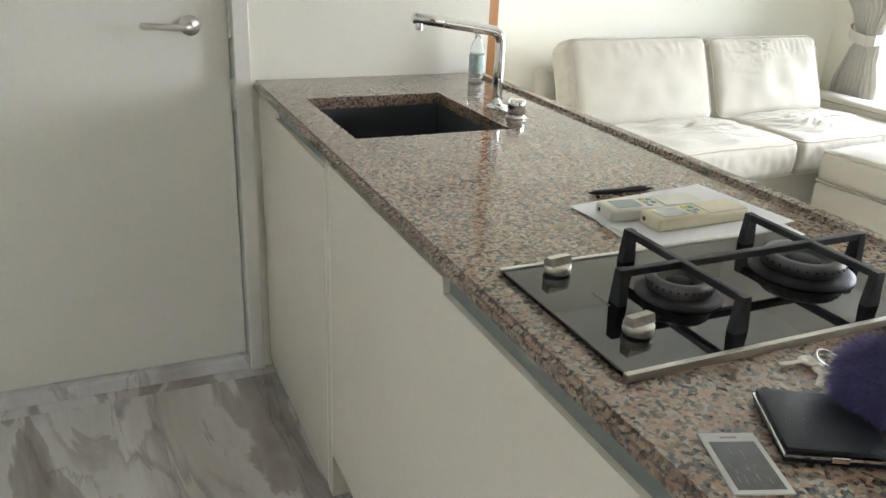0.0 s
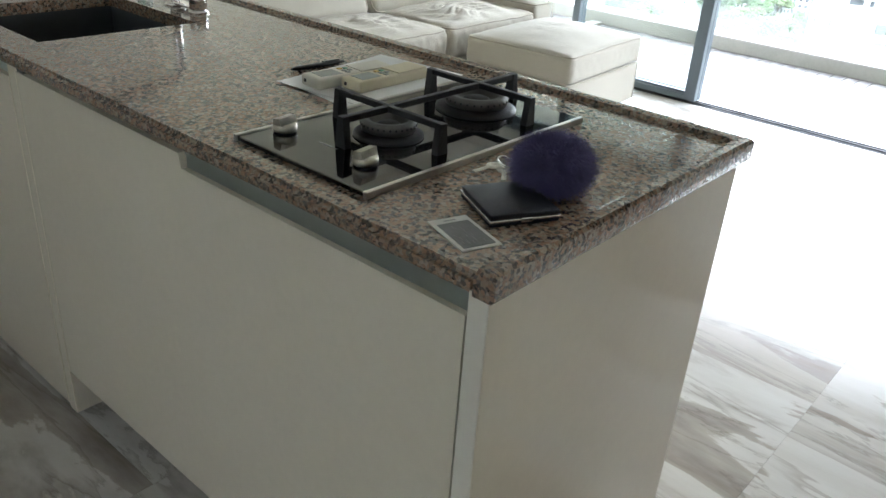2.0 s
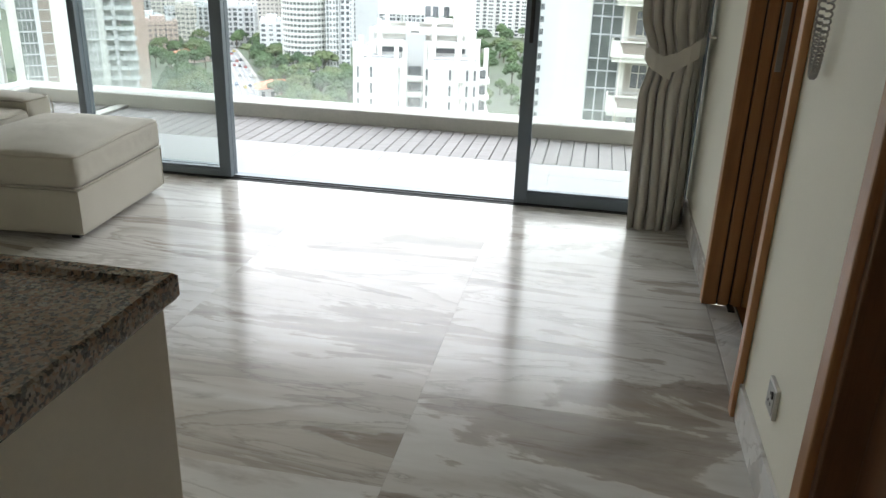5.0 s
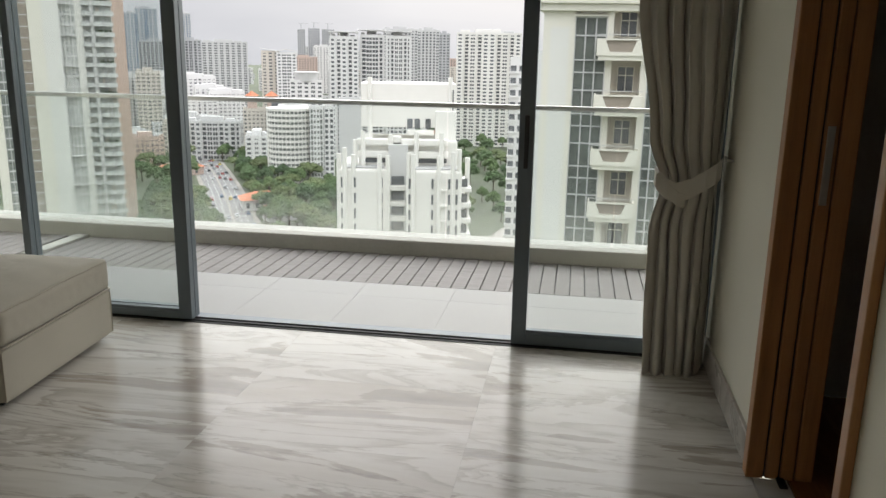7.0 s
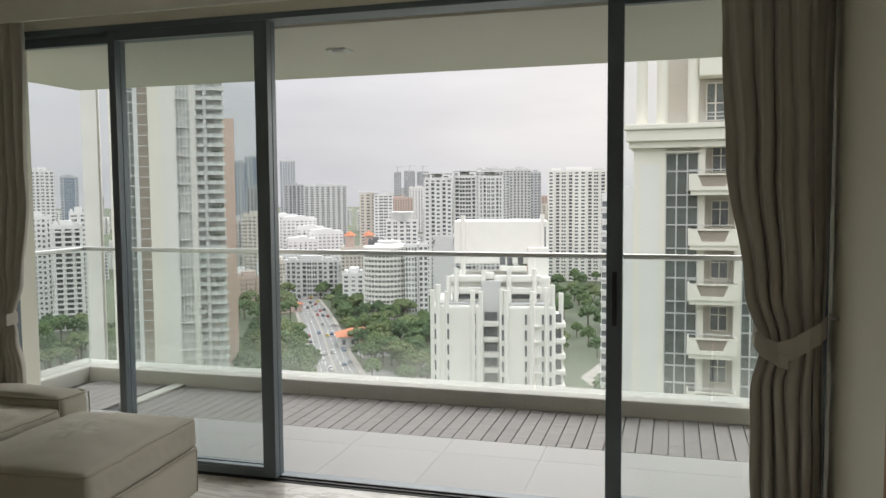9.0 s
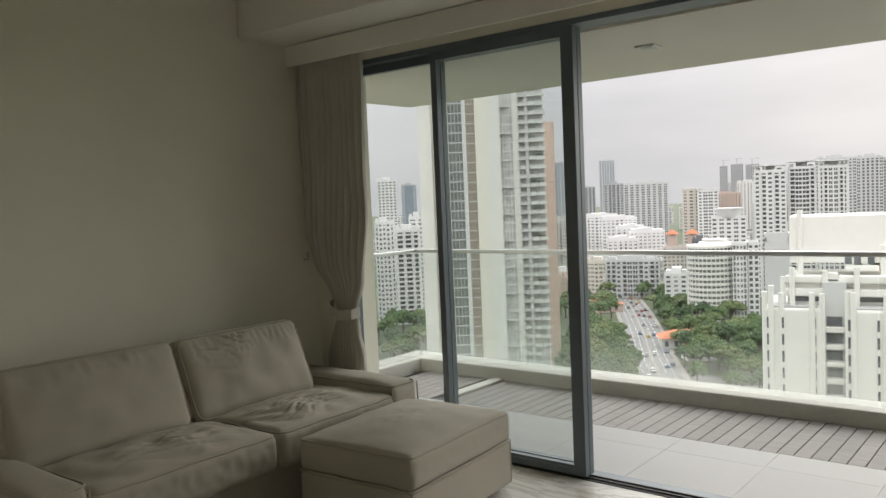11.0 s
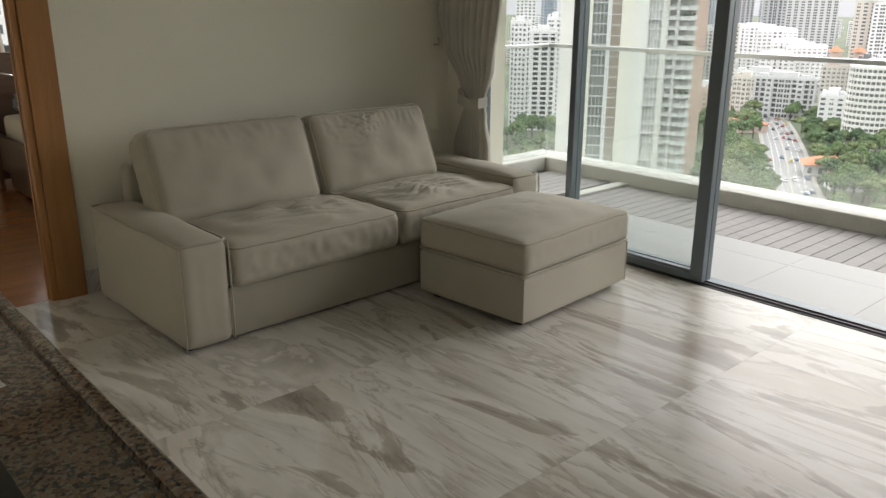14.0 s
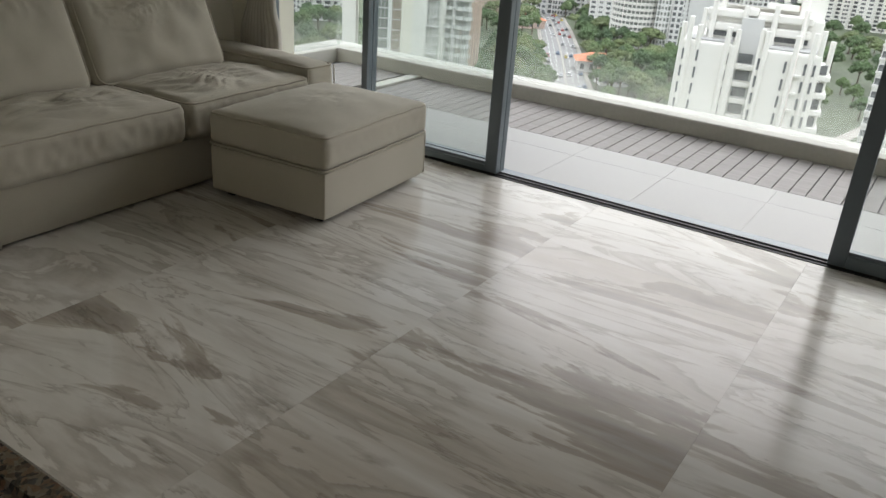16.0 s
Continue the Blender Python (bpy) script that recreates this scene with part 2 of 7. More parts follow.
BTILE = plain("balcony_tile", (0.305, 0.302, 0.292), 0.45, vary=0.06, scale=2.0, relief=0.1, per_object=0.05)
DECK = wood("weathered_grey_deck", (0.17, 0.155, 0.147), (0.29, 0.268, 0.255), (14, 1.0, 8), 0.6, 3.0)
CONCRETE = plain("painted_kerb", (0.47, 0.46, 0.42), 0.7, vary=0.14, scale=2.5, fine=40, relief=0.2)
SOFFIT = plain("balcony_soffit", (0.70, 0.68, 0.62), 0.8, vary=0.03)
TEAK = wood("orange_oak_veneer", (0.36, 0.165, 0.062), (0.50, 0.25, 0.10), (14, 14, 0.7), 0.35, 2.0)
TEAKDARK = wood("brown_door_veneer", (0.13, 0.062, 0.028), (0.21, 0.10, 0.045), (12, 12, 0.7), 0.35, 2.0)
PARQUET = wood("glossy_red_brown_boards", (0.22, 0.085, 0.03), (0.33, 0.145, 0.058), (0.8, 9, 9), 0.16, 2.5)
SOFA = fabric("cream_cotton_cover", (0.465, 0.435, 0.36), 420, 7.0, 0.3)
PIPING = fabric("cover_piping", (0.44, 0.405, 0.33), 500, 20, 0.1)
CURTAIN = fabric("taupe_curtain", (0.57, 0.545, 0.485), 600, 14.0, 0.12)
# greyer than the wall paint: the store room's shade is in this colour
SHADEGREY = plain("unlit_room_paint", (0.5, 0.49, 0.46), 0.8)

# ---------- building helpers ----------
def box(bm, x0, x1, y0, y1, z0, z1, bev=0.0, seg=2):
    verts = bmesh.ops.create_cube(bm, size=1.0)["verts"]
    for v in verts:
        v.co = Vector(((x0 + x1) / 2 + v.co.x * (x1 - x0), (y0 + y1) / 2 + v.co.y * (y1 - y0), (z0 + z1) / 2 + v.co.z * (z1 - z0)))
    if bev:
        edges = list({e for v in verts for e in v.link_edges})
        bmesh.ops.bevel(bm, geom=edges, offset=bev, segments=seg, profile=0.6, affect="EDGES")
    return bm


def cyl(bm, p0, p1, r0, r1=None, n=20, caps=True):
    r1 = r0 if r1 is None else r1
    p0, p1 = Vector(p0), Vector(p1)
    q = (p1 - p0).to_track_quat("Z", "Y").to_matrix().to_4x4()
    m = Matrix.Translation((p0 + p1) / 2) @ q
    bmesh.ops.create_cone(bm, cap_ends=caps, segments=n, radius1=r0, radius2=r1, depth=(p1 - p0).length, matrix=m)
    return bm


def tube(bm, pts, r, n=10):
    """A round bar along the points."""
    pts = [Vector(p) for p in pts]
    rings, q, last = [], None, None
    for i, p in enumerate(pts):
        d = (pts[min(i + 1, len(pts) - 1)] - pts[max(i - 1, 0)]).normalized()
        q = d.to_track_quat("Z", "Y") if q is None else last.rotation_difference(d) @ q
        last = d
        rings.append([bm.verts.new(p + q @ Vector((r * math.cos(a), r * math.sin(a), 0))) for a in (2 * math.pi * k / n for k in range(n))])
    for a, b in zip(rings, rings[1:]):
        for k in range(n):
            bm.faces.new((a[k], a[(k + 1) % n], b[(k + 1) % n], b[k]))
    bm.faces.new(rings[0][::-1])
    bm.faces.new(rings[-1])
    return bm


def prism(bm, outline, axis, a, b):
    """An outline in the other two axes (in x, y, z order), drawn out along axis from a to b."""
    def at(u, v, w):
        return {0: (w, u, v), 1: (u, w, v), 2: (u, v, w)}[axis]
    lo = [bm.verts.new(at(u, v, a)) for u, v in outline]
    hi = [bm.verts.new(at(u, v, b)) for u, v in outline]
    n = len(lo)
    bm.faces.new(lo[::-1])
    bm.faces.new(hi)
    for i in range(n):
        bm.faces.new((lo[i], lo[(i + 1) % n], hi[(i + 1) % n], hi[i]))
    bmesh.ops.recalc_face_normals(bm, faces=bm.faces)
    return bm


def lathe(bm, profile, centre=(0, 0, 0), n=28):
    """A turned shape from (radius, height) pairs."""
    c = Vector(centre)
    rings = [[bm.verts.new(c + Vector((r * math.cos(2 * math.pi * k / n), r * math.sin(2 * math.pi * k / n), z))) for k in range(n)] for r, z in profile]
    for a, b in zip(rings, rings[1:]):
        for k in range(n):
            bm.faces.new((a[k], a[(k + 1) % n], b[(k + 1) % n], b[k]))
    bm.faces.new(rings[0][::-1])
    bm.faces.new(rings[-1])
    return bm


def mesh_from(name, bm, material, smooth=None):
    me = bpy.data.meshes.new(name)
    if smooth is not None:
        for f in bm.faces:
            f.smooth = True
        for e in bm.edges:
            if len(e.link_faces) == 2 and e.calc_face_angle(0) > radians(smooth):
                e.smooth = False
    bm.to_mesh(me)
    bm.free()
    for m in (material if isinstance(material, (list, tuple)) else [material]):
        me.materials.append(m)
    return me


def solid(name, bm, material, label="", category="", group="", kind="", smooth=None):
    """A top-level thing of one mesh."""
    return tagged(new(name, mesh_from(name, bm, material, smooth)), label, category, group, kind)


def thing(name, label, category, group="", at=(0, 0, 0), rz=0.0, kind=""):
    ob = new(name)
    ob.empty_display_size = 0.1
    ob.matrix_basis = pose(*at, 0, 0, rz)
    return tagged(ob, label, category, group, kind)


def part(name, bm, material, parent, label="", smooth=None, kind=""):
    """One mesh under a thing or a part, in the parent's own coordinates."""
    ob = new(name, mesh_from(name, bm, material, smooth))
    ob.parent = parent
    return tagged(ob, label, kind=kind)


def B(*a, **k):
    return box(bmesh.new(), *a, **k)


# ---------- plan ----------
WX = 4.41            # inner face of the window wall
YN, YS = 3.805, -0.665   # faces of the sofa wall and of the wall opposite
CEILZ, BULKZ, HEAD = 2.72, 2.468, 2.300

# ---------- the living room's shell ----------
def wall(name, pieces, material=WALL, label="white painted plaster wall"):
    bm = bmesh.new()
    for p in pieces:
        box(bm, *p)
    return solid(name, bm, material, label, "wall", kind="structure")


BX0, BX1, DH = 1.02, 1.89, 2.36       # bedroom doorway in the sofa wall
SX0, SX1 = 2.545, 3.34                # sliding door in the wall opposite
wall_north = wall("wall_north", [(BX1, WX + 0.22, YN, YN + 0.06, 0, 2.9), (BX0, BX1, YN, YN + 0.06, DH, 2.9), (0.90, BX0, YN, YN + 0.06, 0, 2.9)])
wall_south = wall("wall_south", [(SX1 + 0.06, WX + 0.22, YS - 0.16, YS, 0, 2.9), (SX0, SX1 + 0.06, YS - 0.16, YS, DH, 2.9), (1.79, SX0, YS - 0.16, YS, 0, 2.9), (0.90, 1.79, YS - 0.16, YS, DH, 2.9), (-2.0, 0.90, YS - 0.16, YS, 0, 2.9)])
wall_west = wall("wall_west", [(-2.12, -2.0, YS - 0.16, 0.30, 0, 2.9), (-2.12, -2.0, 0.90, 2.41, 0, 2.9), (-2.12, -2.0, 0.30, 0.90, 0, 1.40), (-2.12, -2.0, 0.30, 0.90, 1.98, 2.9)])
wall_kitchen = wall("wall_kitchen", [(0.47, 1.195, 2.285, 2.41, 0, 2.9), (-2.0, -0.5, 2.285, 2.41, 0, 2.9), (-0.5, 0.47, 2.285, 2.41, 2.18, 2.9)])
wall_passage = wall("wall_passage", [(1.05, 1.19, 2.41, YN, 0, 2.9)])
wall_east = wall("wall_east", [(WX, WX + 0.22, 3.51, YN, 0, 2.9), (WX, WX + 0.22, YS, 3.51, HEAD + 0.03, 2.9)])

# ceiling: a raised field with a lower border along the window
bm = bmesh.new()
box(bm, -2.0, 3.87, YS, YN, CEILZ, CEILZ + 0.12)
box(bm, 3.87, WX, YS, YN, BULKZ, CEILZ + 0.12)
solid("ceiling", bm, CEIL, "white painted ceiling with a lowered border", "ceiling", kind="structure")
bm = bmesh.new()
box(bm, 4.225, 4.245, YS + 0.001, YN - 0.001, 2.338, BULKZ - 0.006)
box(bm, 4.245, WX - 0.002, YS + 0.001, YN - 0.001, 2.42, 2.44)
solid("curtain_pelmet", bm, CEIL, "white boxed pelmet above the window", "pelmet", kind="structure")

# skirting of marble
for nm, p in (("baseboard_north", (BX1 + 0.132, WX - 0.01, YN - 0.012, YN, 0, 0.12)), ("baseboard_south", (SX1 + 0.065, WX - 0.01, YS, YS + 0.012, 0, 0.12)), ("baseboard_south_mid", (1.815, SX0 - 0.046, YS, YS + 0.012, 0, 0.12))):
    solid(nm, B(*p, bev=0.002), SKIRT, "pale veined marble skirting along the wall", "skirting", kind="structure")

# ---------- doors and rooms beyond ----------
# white kitchen door with a steel lever, standing shut
kd = thing("door_1", "white painted flush door, shut, with scuffed edges", "door", kind="structure")
part("leaf", B(-0.46, 0.424, 2.312, 2.35, 0.046, 2.13, bev=0.002), DOORWHITE, kd)
part("frame", B(0.430, 0.474, 2.270, 2.41, 0.0, 2.18, bev=0.004), DOORWHITE, kd, "white painted door frame")
part("frame", B(-0.506, -0.466, 2.270, 2.41, 0.0, 2.18, bev=0.004), DOORWHITE, kd, "white painted door frame")
part("frame", B(-0.465, 0.429, 2.270, 2.41, 2.135, 2.18, bev=0.004), DOORWHITE, kd, "white painted door frame")
part("threshold", B(-0.465, 0.429, 2.284, 2.41, 0.0, 0.042, bev=0.004), SKIRT, kd, "raised marble threshold, stained")
# black sheet behind the leaf, added as the shade in the door gaps
part("stop_gap", B(-0.462, 0.4285, 2.352, 2.37, 0.043, 2.134), TRACK, kd)
hd = part("lever_handle", lathe(bmesh.new(), [(0.001, 0), (0.026, 0.0), (0.027, 0.004), (0.026, 0.009), (0.012, 0.010), (0.011, 0.012)], n=32), STEEL, kd, "satin steel lever handle", smooth=30)
hd.matrix_basis = pose(0.326, 2.311, 1.048, 90, 0, 0)
bm = bmesh.new()
pts = [(0, 0, 0.008)] + [(0, 0, 0.035)] + [(-0.014 * math.sin(a), 0, 0.035 + 0.014 * (1 - math.cos(a)) * 0 + 0.014 * math.sin(a)) for a in (0.5, 1.0, 1.5)]
pts += [(-0.03, 0, 0.050), (-0.075, 0.002, 0.050), (-0.105, 0.003, 0.049), (-0.117, 0.003, 0.043), (-0.121, 0.003, 0.035)]
part("lever", tube(bm, pts, 0.0085, 12), STEEL, hd, smooth=60)
for z in (0.86, 1.06, 1.75):
    part("hinge", cyl(bmesh.new(), (0.428, 2.307, z - 0.045), (0.428, 2.307, z + 0.045), 0.006, n=10), STEEL, kd, "steel butt hinge")

def casing(name, x0, x1, y0, y1, z1=DH + 0.08, mat=TEAK, parent=None):
    return part(name, B(x0, x1, y0, y1, 0.0, z1, bev=0.004), mat, parent)


# bedroom doorway, lined in orange oak
bd = thing("door_2", "orange oak door lining of the bedroom doorway", "door frame", kind="structure")
casing("architrave", BX1, BX1 + 0.130, YN - 0.022, YN - 0.001, parent=bd)
casing("lining", BX1 - 0.03, BX1 - 0.001, YN - 0.012, YN + 0.066, DH, parent=bd)
casing("stop_bead", BX1 - 0.036, BX1 - 0.031, YN + 0.03, YN + 0.055, DH - 0.03, parent=bd)
casing("lining", BX0 + 0.001, BX0 + 0.03, YN - 0.012, YN + 0.066, DH, parent=bd)
part("head_lining", B(BX0 + 0.031, BX1 - 0.031, YN - 0.012, YN + 0.066, DH - 0.03, DH), TEAK, bd)
part("architrave", B(BX0, BX1 + 0.130, YN - 0.0225, YN - 0.001, DH + 0.001, DH + 0.08, bev=0.003), TEAK, bd)

# sliding door across the room: grooved oak jamb, narrow casing, dark room behind
sd = thing("door_3", "orange oak sliding door jamb with dark grooves", "door frame", kind="structure")
part("architrave", B(SX1, SX1 + 0.055, YS + 0.001, YS + 0.022, 0, DH + 0.06, bev=0.004), TEAK, sd)
for k, (a, b) in enumerate(((-0.012, 0.034), (0.041, 0.082), (0.089, 0.13), (0.135, 0.19))):
    part("jamb_strip", B(SX1 + 0.002 * (k % 2), SX1 + 0.058, YS - b, YS - a, 0, DH, bev=0.004), TEAK, sd)
part("jamb_back", B(SX1 + 0.016, SX1 + 0.057, YS - 0.19, YS, 0, DH - 0.002), TRACK, sd)
part("latch_plate", B(SX1 - 0.003, SX1 + 0.003, YS - 0.118, YS - 0.096, 0.93, 1.17, bev=0.001), STEEL, sd, "steel latch plate")
part("floor_guide", B(SX1 - 0.06, SX1 + 0.01, YS - 0.10, YS - 0.075, 0.0, 0.008, bev=0.001), TRACK, sd, "black floor guide")
part("architrave", B(SX0 - 0.045, SX0, YS + 0.001, YS + 0.024, 0, DH + 0.06, bev=0.004), TEAK, sd)
part("lining", B(SX0 - 0.001, SX0 + 0.018, YS - 0.16, YS + 0.012, 0, DH, bev=0.003), TEAK, sd)
part("architrave", B(SX0 - 0.044, SX1 + 0.054, YS + 0.001, YS + 0.0235, DH + 0.061, DH + 0.12, bev=0.003), TEAK, sd)
solid("door_sill", B(SX0 + 0.002, SX1 - 0.001, YS - 0.11, YS - 0.002, -0.01, 0.001), SKIRT, "veined marble sill strip under the sliding door", "sill", kind="structure")

# hinged brown door in a deep oak frame further along
hd2 = thing("door_4", "brown timber door in a moulded oak frame", "door", kind="structure")
part("architrave", B(1.752, 1.812, YS + 0.001, YS + 0.03, 0, DH + 0.06, bev=0.006), TEAK, hd2)
part("lining", B(1.727, 1.7515, YS - 0.14, YS + 0.012, 0, DH, bev=0.004), TEAKDARK, hd2)
part("leaf", B(0.93, 1.722, YS - 0.10, YS - 0.06, 0.006, DH - 0.004, bev=0.002), TEAKDARK, hd2)
part("lining", B(0.902, 0.926, YS - 0.14, YS + 0.012, 0, DH, bev=0.004), TEAKDARK, hd2)
part("architrave", B(0.845, 0.901, YS + 0.001, YS + 0.03, 0, DH + 0.06, bev=0.006), TEAK, hd2)

# the dark room behind the sliding door, its shade put into grey paint
wall("wall_store_west", [(2.2, 2.3, -3.3, YS - 0.16, 0, 2.6)], SHADEGREY)
wall("wall_store_east", [(4.1, 4.2, -3.3, YS - 0.16, 0, 2.6)], SHADEGREY)
wall("wall_store_south", [(2.2, 4.2, -3.4, -3.3, 0, 2.6)], SHADEGREY)
solid("ceiling_store", B(2.2, 4.2, -3.4, YS - 0.16, 2.6, 2.7), SHADEGREY, "plain store ceiling, its shade painted in as grey", "ceiling", kind="structure")

# socket with switch, intercom cord on the wall between the doors
sk = thing("wall_socket", "square steel wall socket with a small switch", "socket", at=(2.16, YS, 0.275))
part("plate", B(-0.043, 0.043, 0.0, 0.011, -0.043, 0.043, bev=0.003), STEEL, sk)
part("face", B(-0.034, 0.034, 0.010, 0.013, -0.034, 0.034, bev=0.002), plain("socket_grey", (0.42, 0.42, 0.40), 0.4), sk)
part("switch", B(-0.028, -0.016, 0.012, 0.017, 0.010, 0.028, bev=0.002), TRACK, sk)
for dx, dz in ((0, 0.014), (-0.011, -0.012), (0.011, -0.012)):
    part("pin_hole", B(dx - 0.004, dx + 0.004, 0.0125, 0.0138, dz - 0.004, dz + 0.004), TRACK, sk)
ic = thing("intercom_handset", "white wall intercom with a coiled grey cord hanging in a loop", "intercom", at=(2.33, YS, 1.66))
part("cradle", B(-0.05, 0.05, 0, 0.04, -0.10, 0.10, bev=0.008), DOORWHITE, ic)
part("receiver", B(-0.03, 0.03, 0.041, 0.075, -0.11, 0.11, bev=0.012), DOORWHITE, ic)
coil = []
for k in range(420):
    u = k / 419
    a = math.pi * u
    cx, cz = -0.047 * math.cos(a), -0.10 - 0.50 * math.sin(a) ** 0.7
    w = 2 * math.pi * 60 * u
    nx, nz = math.cos(a), -math.sin(a)
    coil.append((cx + 0.008 * math.cos(w) * nx, 0.022 + 0.008 * math.sin(w), cz + 0.008 * math.cos(w) * nz))
part("coiled_cord", tube(bmesh.new(), coil, 0.0028, 5), plain("cord_grey", (0.42, 0.40, 0.36), 0.5), ic, smooth=60)

# light switch beside the bedroom
sw = thing("light_switch", "steel-framed two-way light switch", "light switch", at=(2.113, YN, 1.46))
part("plate", B(-0.034, 0.034, -0.009, 0, -0.041, 0.041, bev=0.003), STEEL, sw)
part("rocker", B(-0.014, 0.014, -0.013, -0.008, -0.032, 0.032, bev=0.002), DOORWHITE, sw)
part("side_bar", B(-0.028, -0.017, -0.011, -0.008, -0.032, 0.032, bev=0.001), TRACK, sw)
part("side_bar", B(0.017, 0.028, -0.011, -0.008, -0.032, 0.032, bev=0.001), TRACK, sw)

# ---------- bedroom ----------
BF = 6.90
wall("wall_bedroom", [(0.9, 1.0, YN + 0.06, BF + 0.6, 0, 2.9), (4.3, 4.42, YN + 0.06, 4.35, 0, 2.9), (4.3, 4.42, 6.75, BF + 0.6, 0, 2.9), (4.3, 4.42, 4.35, 6.75, 0, 0.5), (4.3, 4.42, 4.35, 6.75, 2.4, 2.9), (1.0, 4.3, BF, BF + 0.6, 0, 0.44), (1.0, 2.30, BF + 0.48, BF + 0.6, 0.44, 2.9), (2.30, 4.3, BF + 0.48, BF + 0.6, 0.44, 0.94), (2.30, 4.3, BF + 0.48, BF + 0.6, 2.42, 2.9), (1.0, 4.3, BF, BF + 0.48, 2.36, 2.9)])
solid("ceiling_bedroom", B(0.9, 4.42, YN + 0.06, BF + 0.6, 2.62, 2.75), CEIL, "white bedroom ceiling", "ceiling", kind="structure")
solid("window_ledge", B(1.0, 4.3, BF - 0.015, BF + 0.478, 0.44, 0.475, bev=0.005), TEAK, "orange oak bay window ledge", "ledge", kind="structure")
solid("baseboard_bedroom", B(1.0, 2.30, BF - 0.014, BF - 0.001, 0, 0.065, bev=0.002), TEAKDARK, "brown timber skirting board", "skirting", kind="structure")
bw = thing("window_2", "dark grey aluminium bedroom window", "window", kind="structure")
for a in ((2.30, 2.36, 0.94, 2.42), (3.2, 3.26, 0.94, 2.42), (4.24, 4.30, 0.94, 2.42)):
    part("frame", B(a[0], a[1], BF + 0.50, BF + 0.56, a[2], a[3], bev=0.003), FRAME, bw)
for z0, z1 in ((0.94, 1.02), (2.20, 2.245), (2.26, 2.30)):
    part("frame", B(2.361, 4.239, BF + 0.50, BF + 0.56, z0, z1, bev=0.003), FRAME, bw)
pp = part("pane", B(2.36, 4.24, BF + 0.525, BF + 0.531, 1.0, 2.42), PANE, bw, "clear glass pane")
pp.visible_shadow = False

bed = thing("bed", "dark brown wooden bed with a high panel headboard", "bed", at=(2.35, 6.75, 0))
part("headboard", B(0.0, 1.65, -0.10, -0.05, 0.05, 1.005, bev=0.004), wood("dark_walnut", (0.075, 0.044, 0.030), (0.13, 0.08, 0.055), (1, 8, 8), 0.35), bed)
BEDW = bpy.data.materials["dark_walnut"]
part("headboard_post", B(-0.035, -0.001, -0.16, -0.04, 0.0, 1.0, bev=0.004), BEDW, bed)
part("side_board", B(0.0, 0.035, -2.1, -0.101, 0.14, 0.41, bev=0.004), BEDW, bed)
part("drawer", B(0.012, 0.04, -1.3, -0.30, 0.03, 0.139, bev=0.003), BEDW, bed)
part("foot_board", B(0.0, 1.65, -2.14, -2.101, 0.03, 0.41, bev=0.004), BEDW, bed)
part("platform", B(0.04, 1.64, -2.1, -0.101, 0.28, 0.36), BEDW, bed)
mt = solid("mattress", B(0, 1.56, 0, 1.9, 0, 0.19, bev=0.045, seg=4), fabric("mattress_cream", (0.72, 0.68, 0.58), 300, 10, 0.2), "cream quilted mattress lying on the bed", "mattress", smooth=50)
mt.matrix_basis = pose(2.405, 4.72, 0.361)
bm = bmesh.new()
bmesh.ops.create_icosphere(bm, subdivisions=4, radius=1.0)
for v in bm.verts:
    n = noise.noise(v.co * 2.1) * 0.18 + abs(noise.noise(v.co * 5.0)) * 0.12
    v.co = Vector((v.co.x * 0.30, v.co.y * 0.20, v.co.z * 0.13)) * (1 + n)
th = solid("crumpled_blanket", bm, fabric("blue_grey_throw", (0.16, 0.21, 0.24), 200, 30, 0.6), "crumpled blue-grey fringed throw on the mattress", "blanket", smooth=80)
th.matrix_basis = pose(2.76, 6.36, 0.66)
bm = bmesh.new()
bmesh.ops.create_icosphere(bm, subdivisions=4, radius=1.0)
for v in bm.verts:
    e = 0.55
    v.co = Vector([math.copysign(abs(c) ** e, c) for c in v.co])
    v.co = Vector((v.co.x * 0.3, v.co.y * 0.2, v.co.z * 0.07 * (1.2 - 0.5 * max(abs(v.co.x), abs(v.co.y)))))
pw = solid("pillow", bm, fabric("pillow_white", (0.62, 0.62, 0.58), 300, 12, 0.3), "white pillow at the head of the bed", "pillow", smooth=80)
pw.matrix_basis = pose(3.26, 6.36, 0.615)

lamp = thing("clip_lamp", "small black clip-on reading lamp on the headboard", "lamp", at=(2.315, 6.6, 0.90))
BLK = plain("black_plastic", (0.012, 0.012, 0.013), 0.4)
part("clamp", B(-0.04, 0.03, -0.03, 0.03, -0.03, 0.03, bev=0.006), BLK, lamp)
part("head", cyl(bmesh.new(), (-0.10, 0, 0.0), (-0.045, 0, 0.012), 0.028, 0.02), BLK, lamp, smooth=40)
part("gooseneck", tube(bmesh.new(), [(0.03, -0.03, 0), (0.08, -0.05, -0.035), (0.15, -0.06, -0.045), (0.20, -0.06, -0.06)], 0.006, 8), CHROME, lamp, smooth=50)
part("cord", tube(bmesh.new(), [(-0.07, -0.01, -0.02)] + [(-0.075 + 0.004 * math.sin(k), 0.0, -0.03 - 0.05 * k) for k in range(6)] + [(-0.09, 0, -0.36), (-0.06, 0, -0.45), (0.0, 0, -0.47), (0.04, 0, -0.42)], 0.0035, 6), BLK, lamp, smooth=50)
part("cord_switch", B(-0.085, -0.065, -0.008, 0.008, -0.18, -0.12, bev=0.003), BLK, lamp)

bs = thing("wall_socket", "small dark wall socket under the bedroom window ledge", "socket", at=(1.985, BF, 0.32))
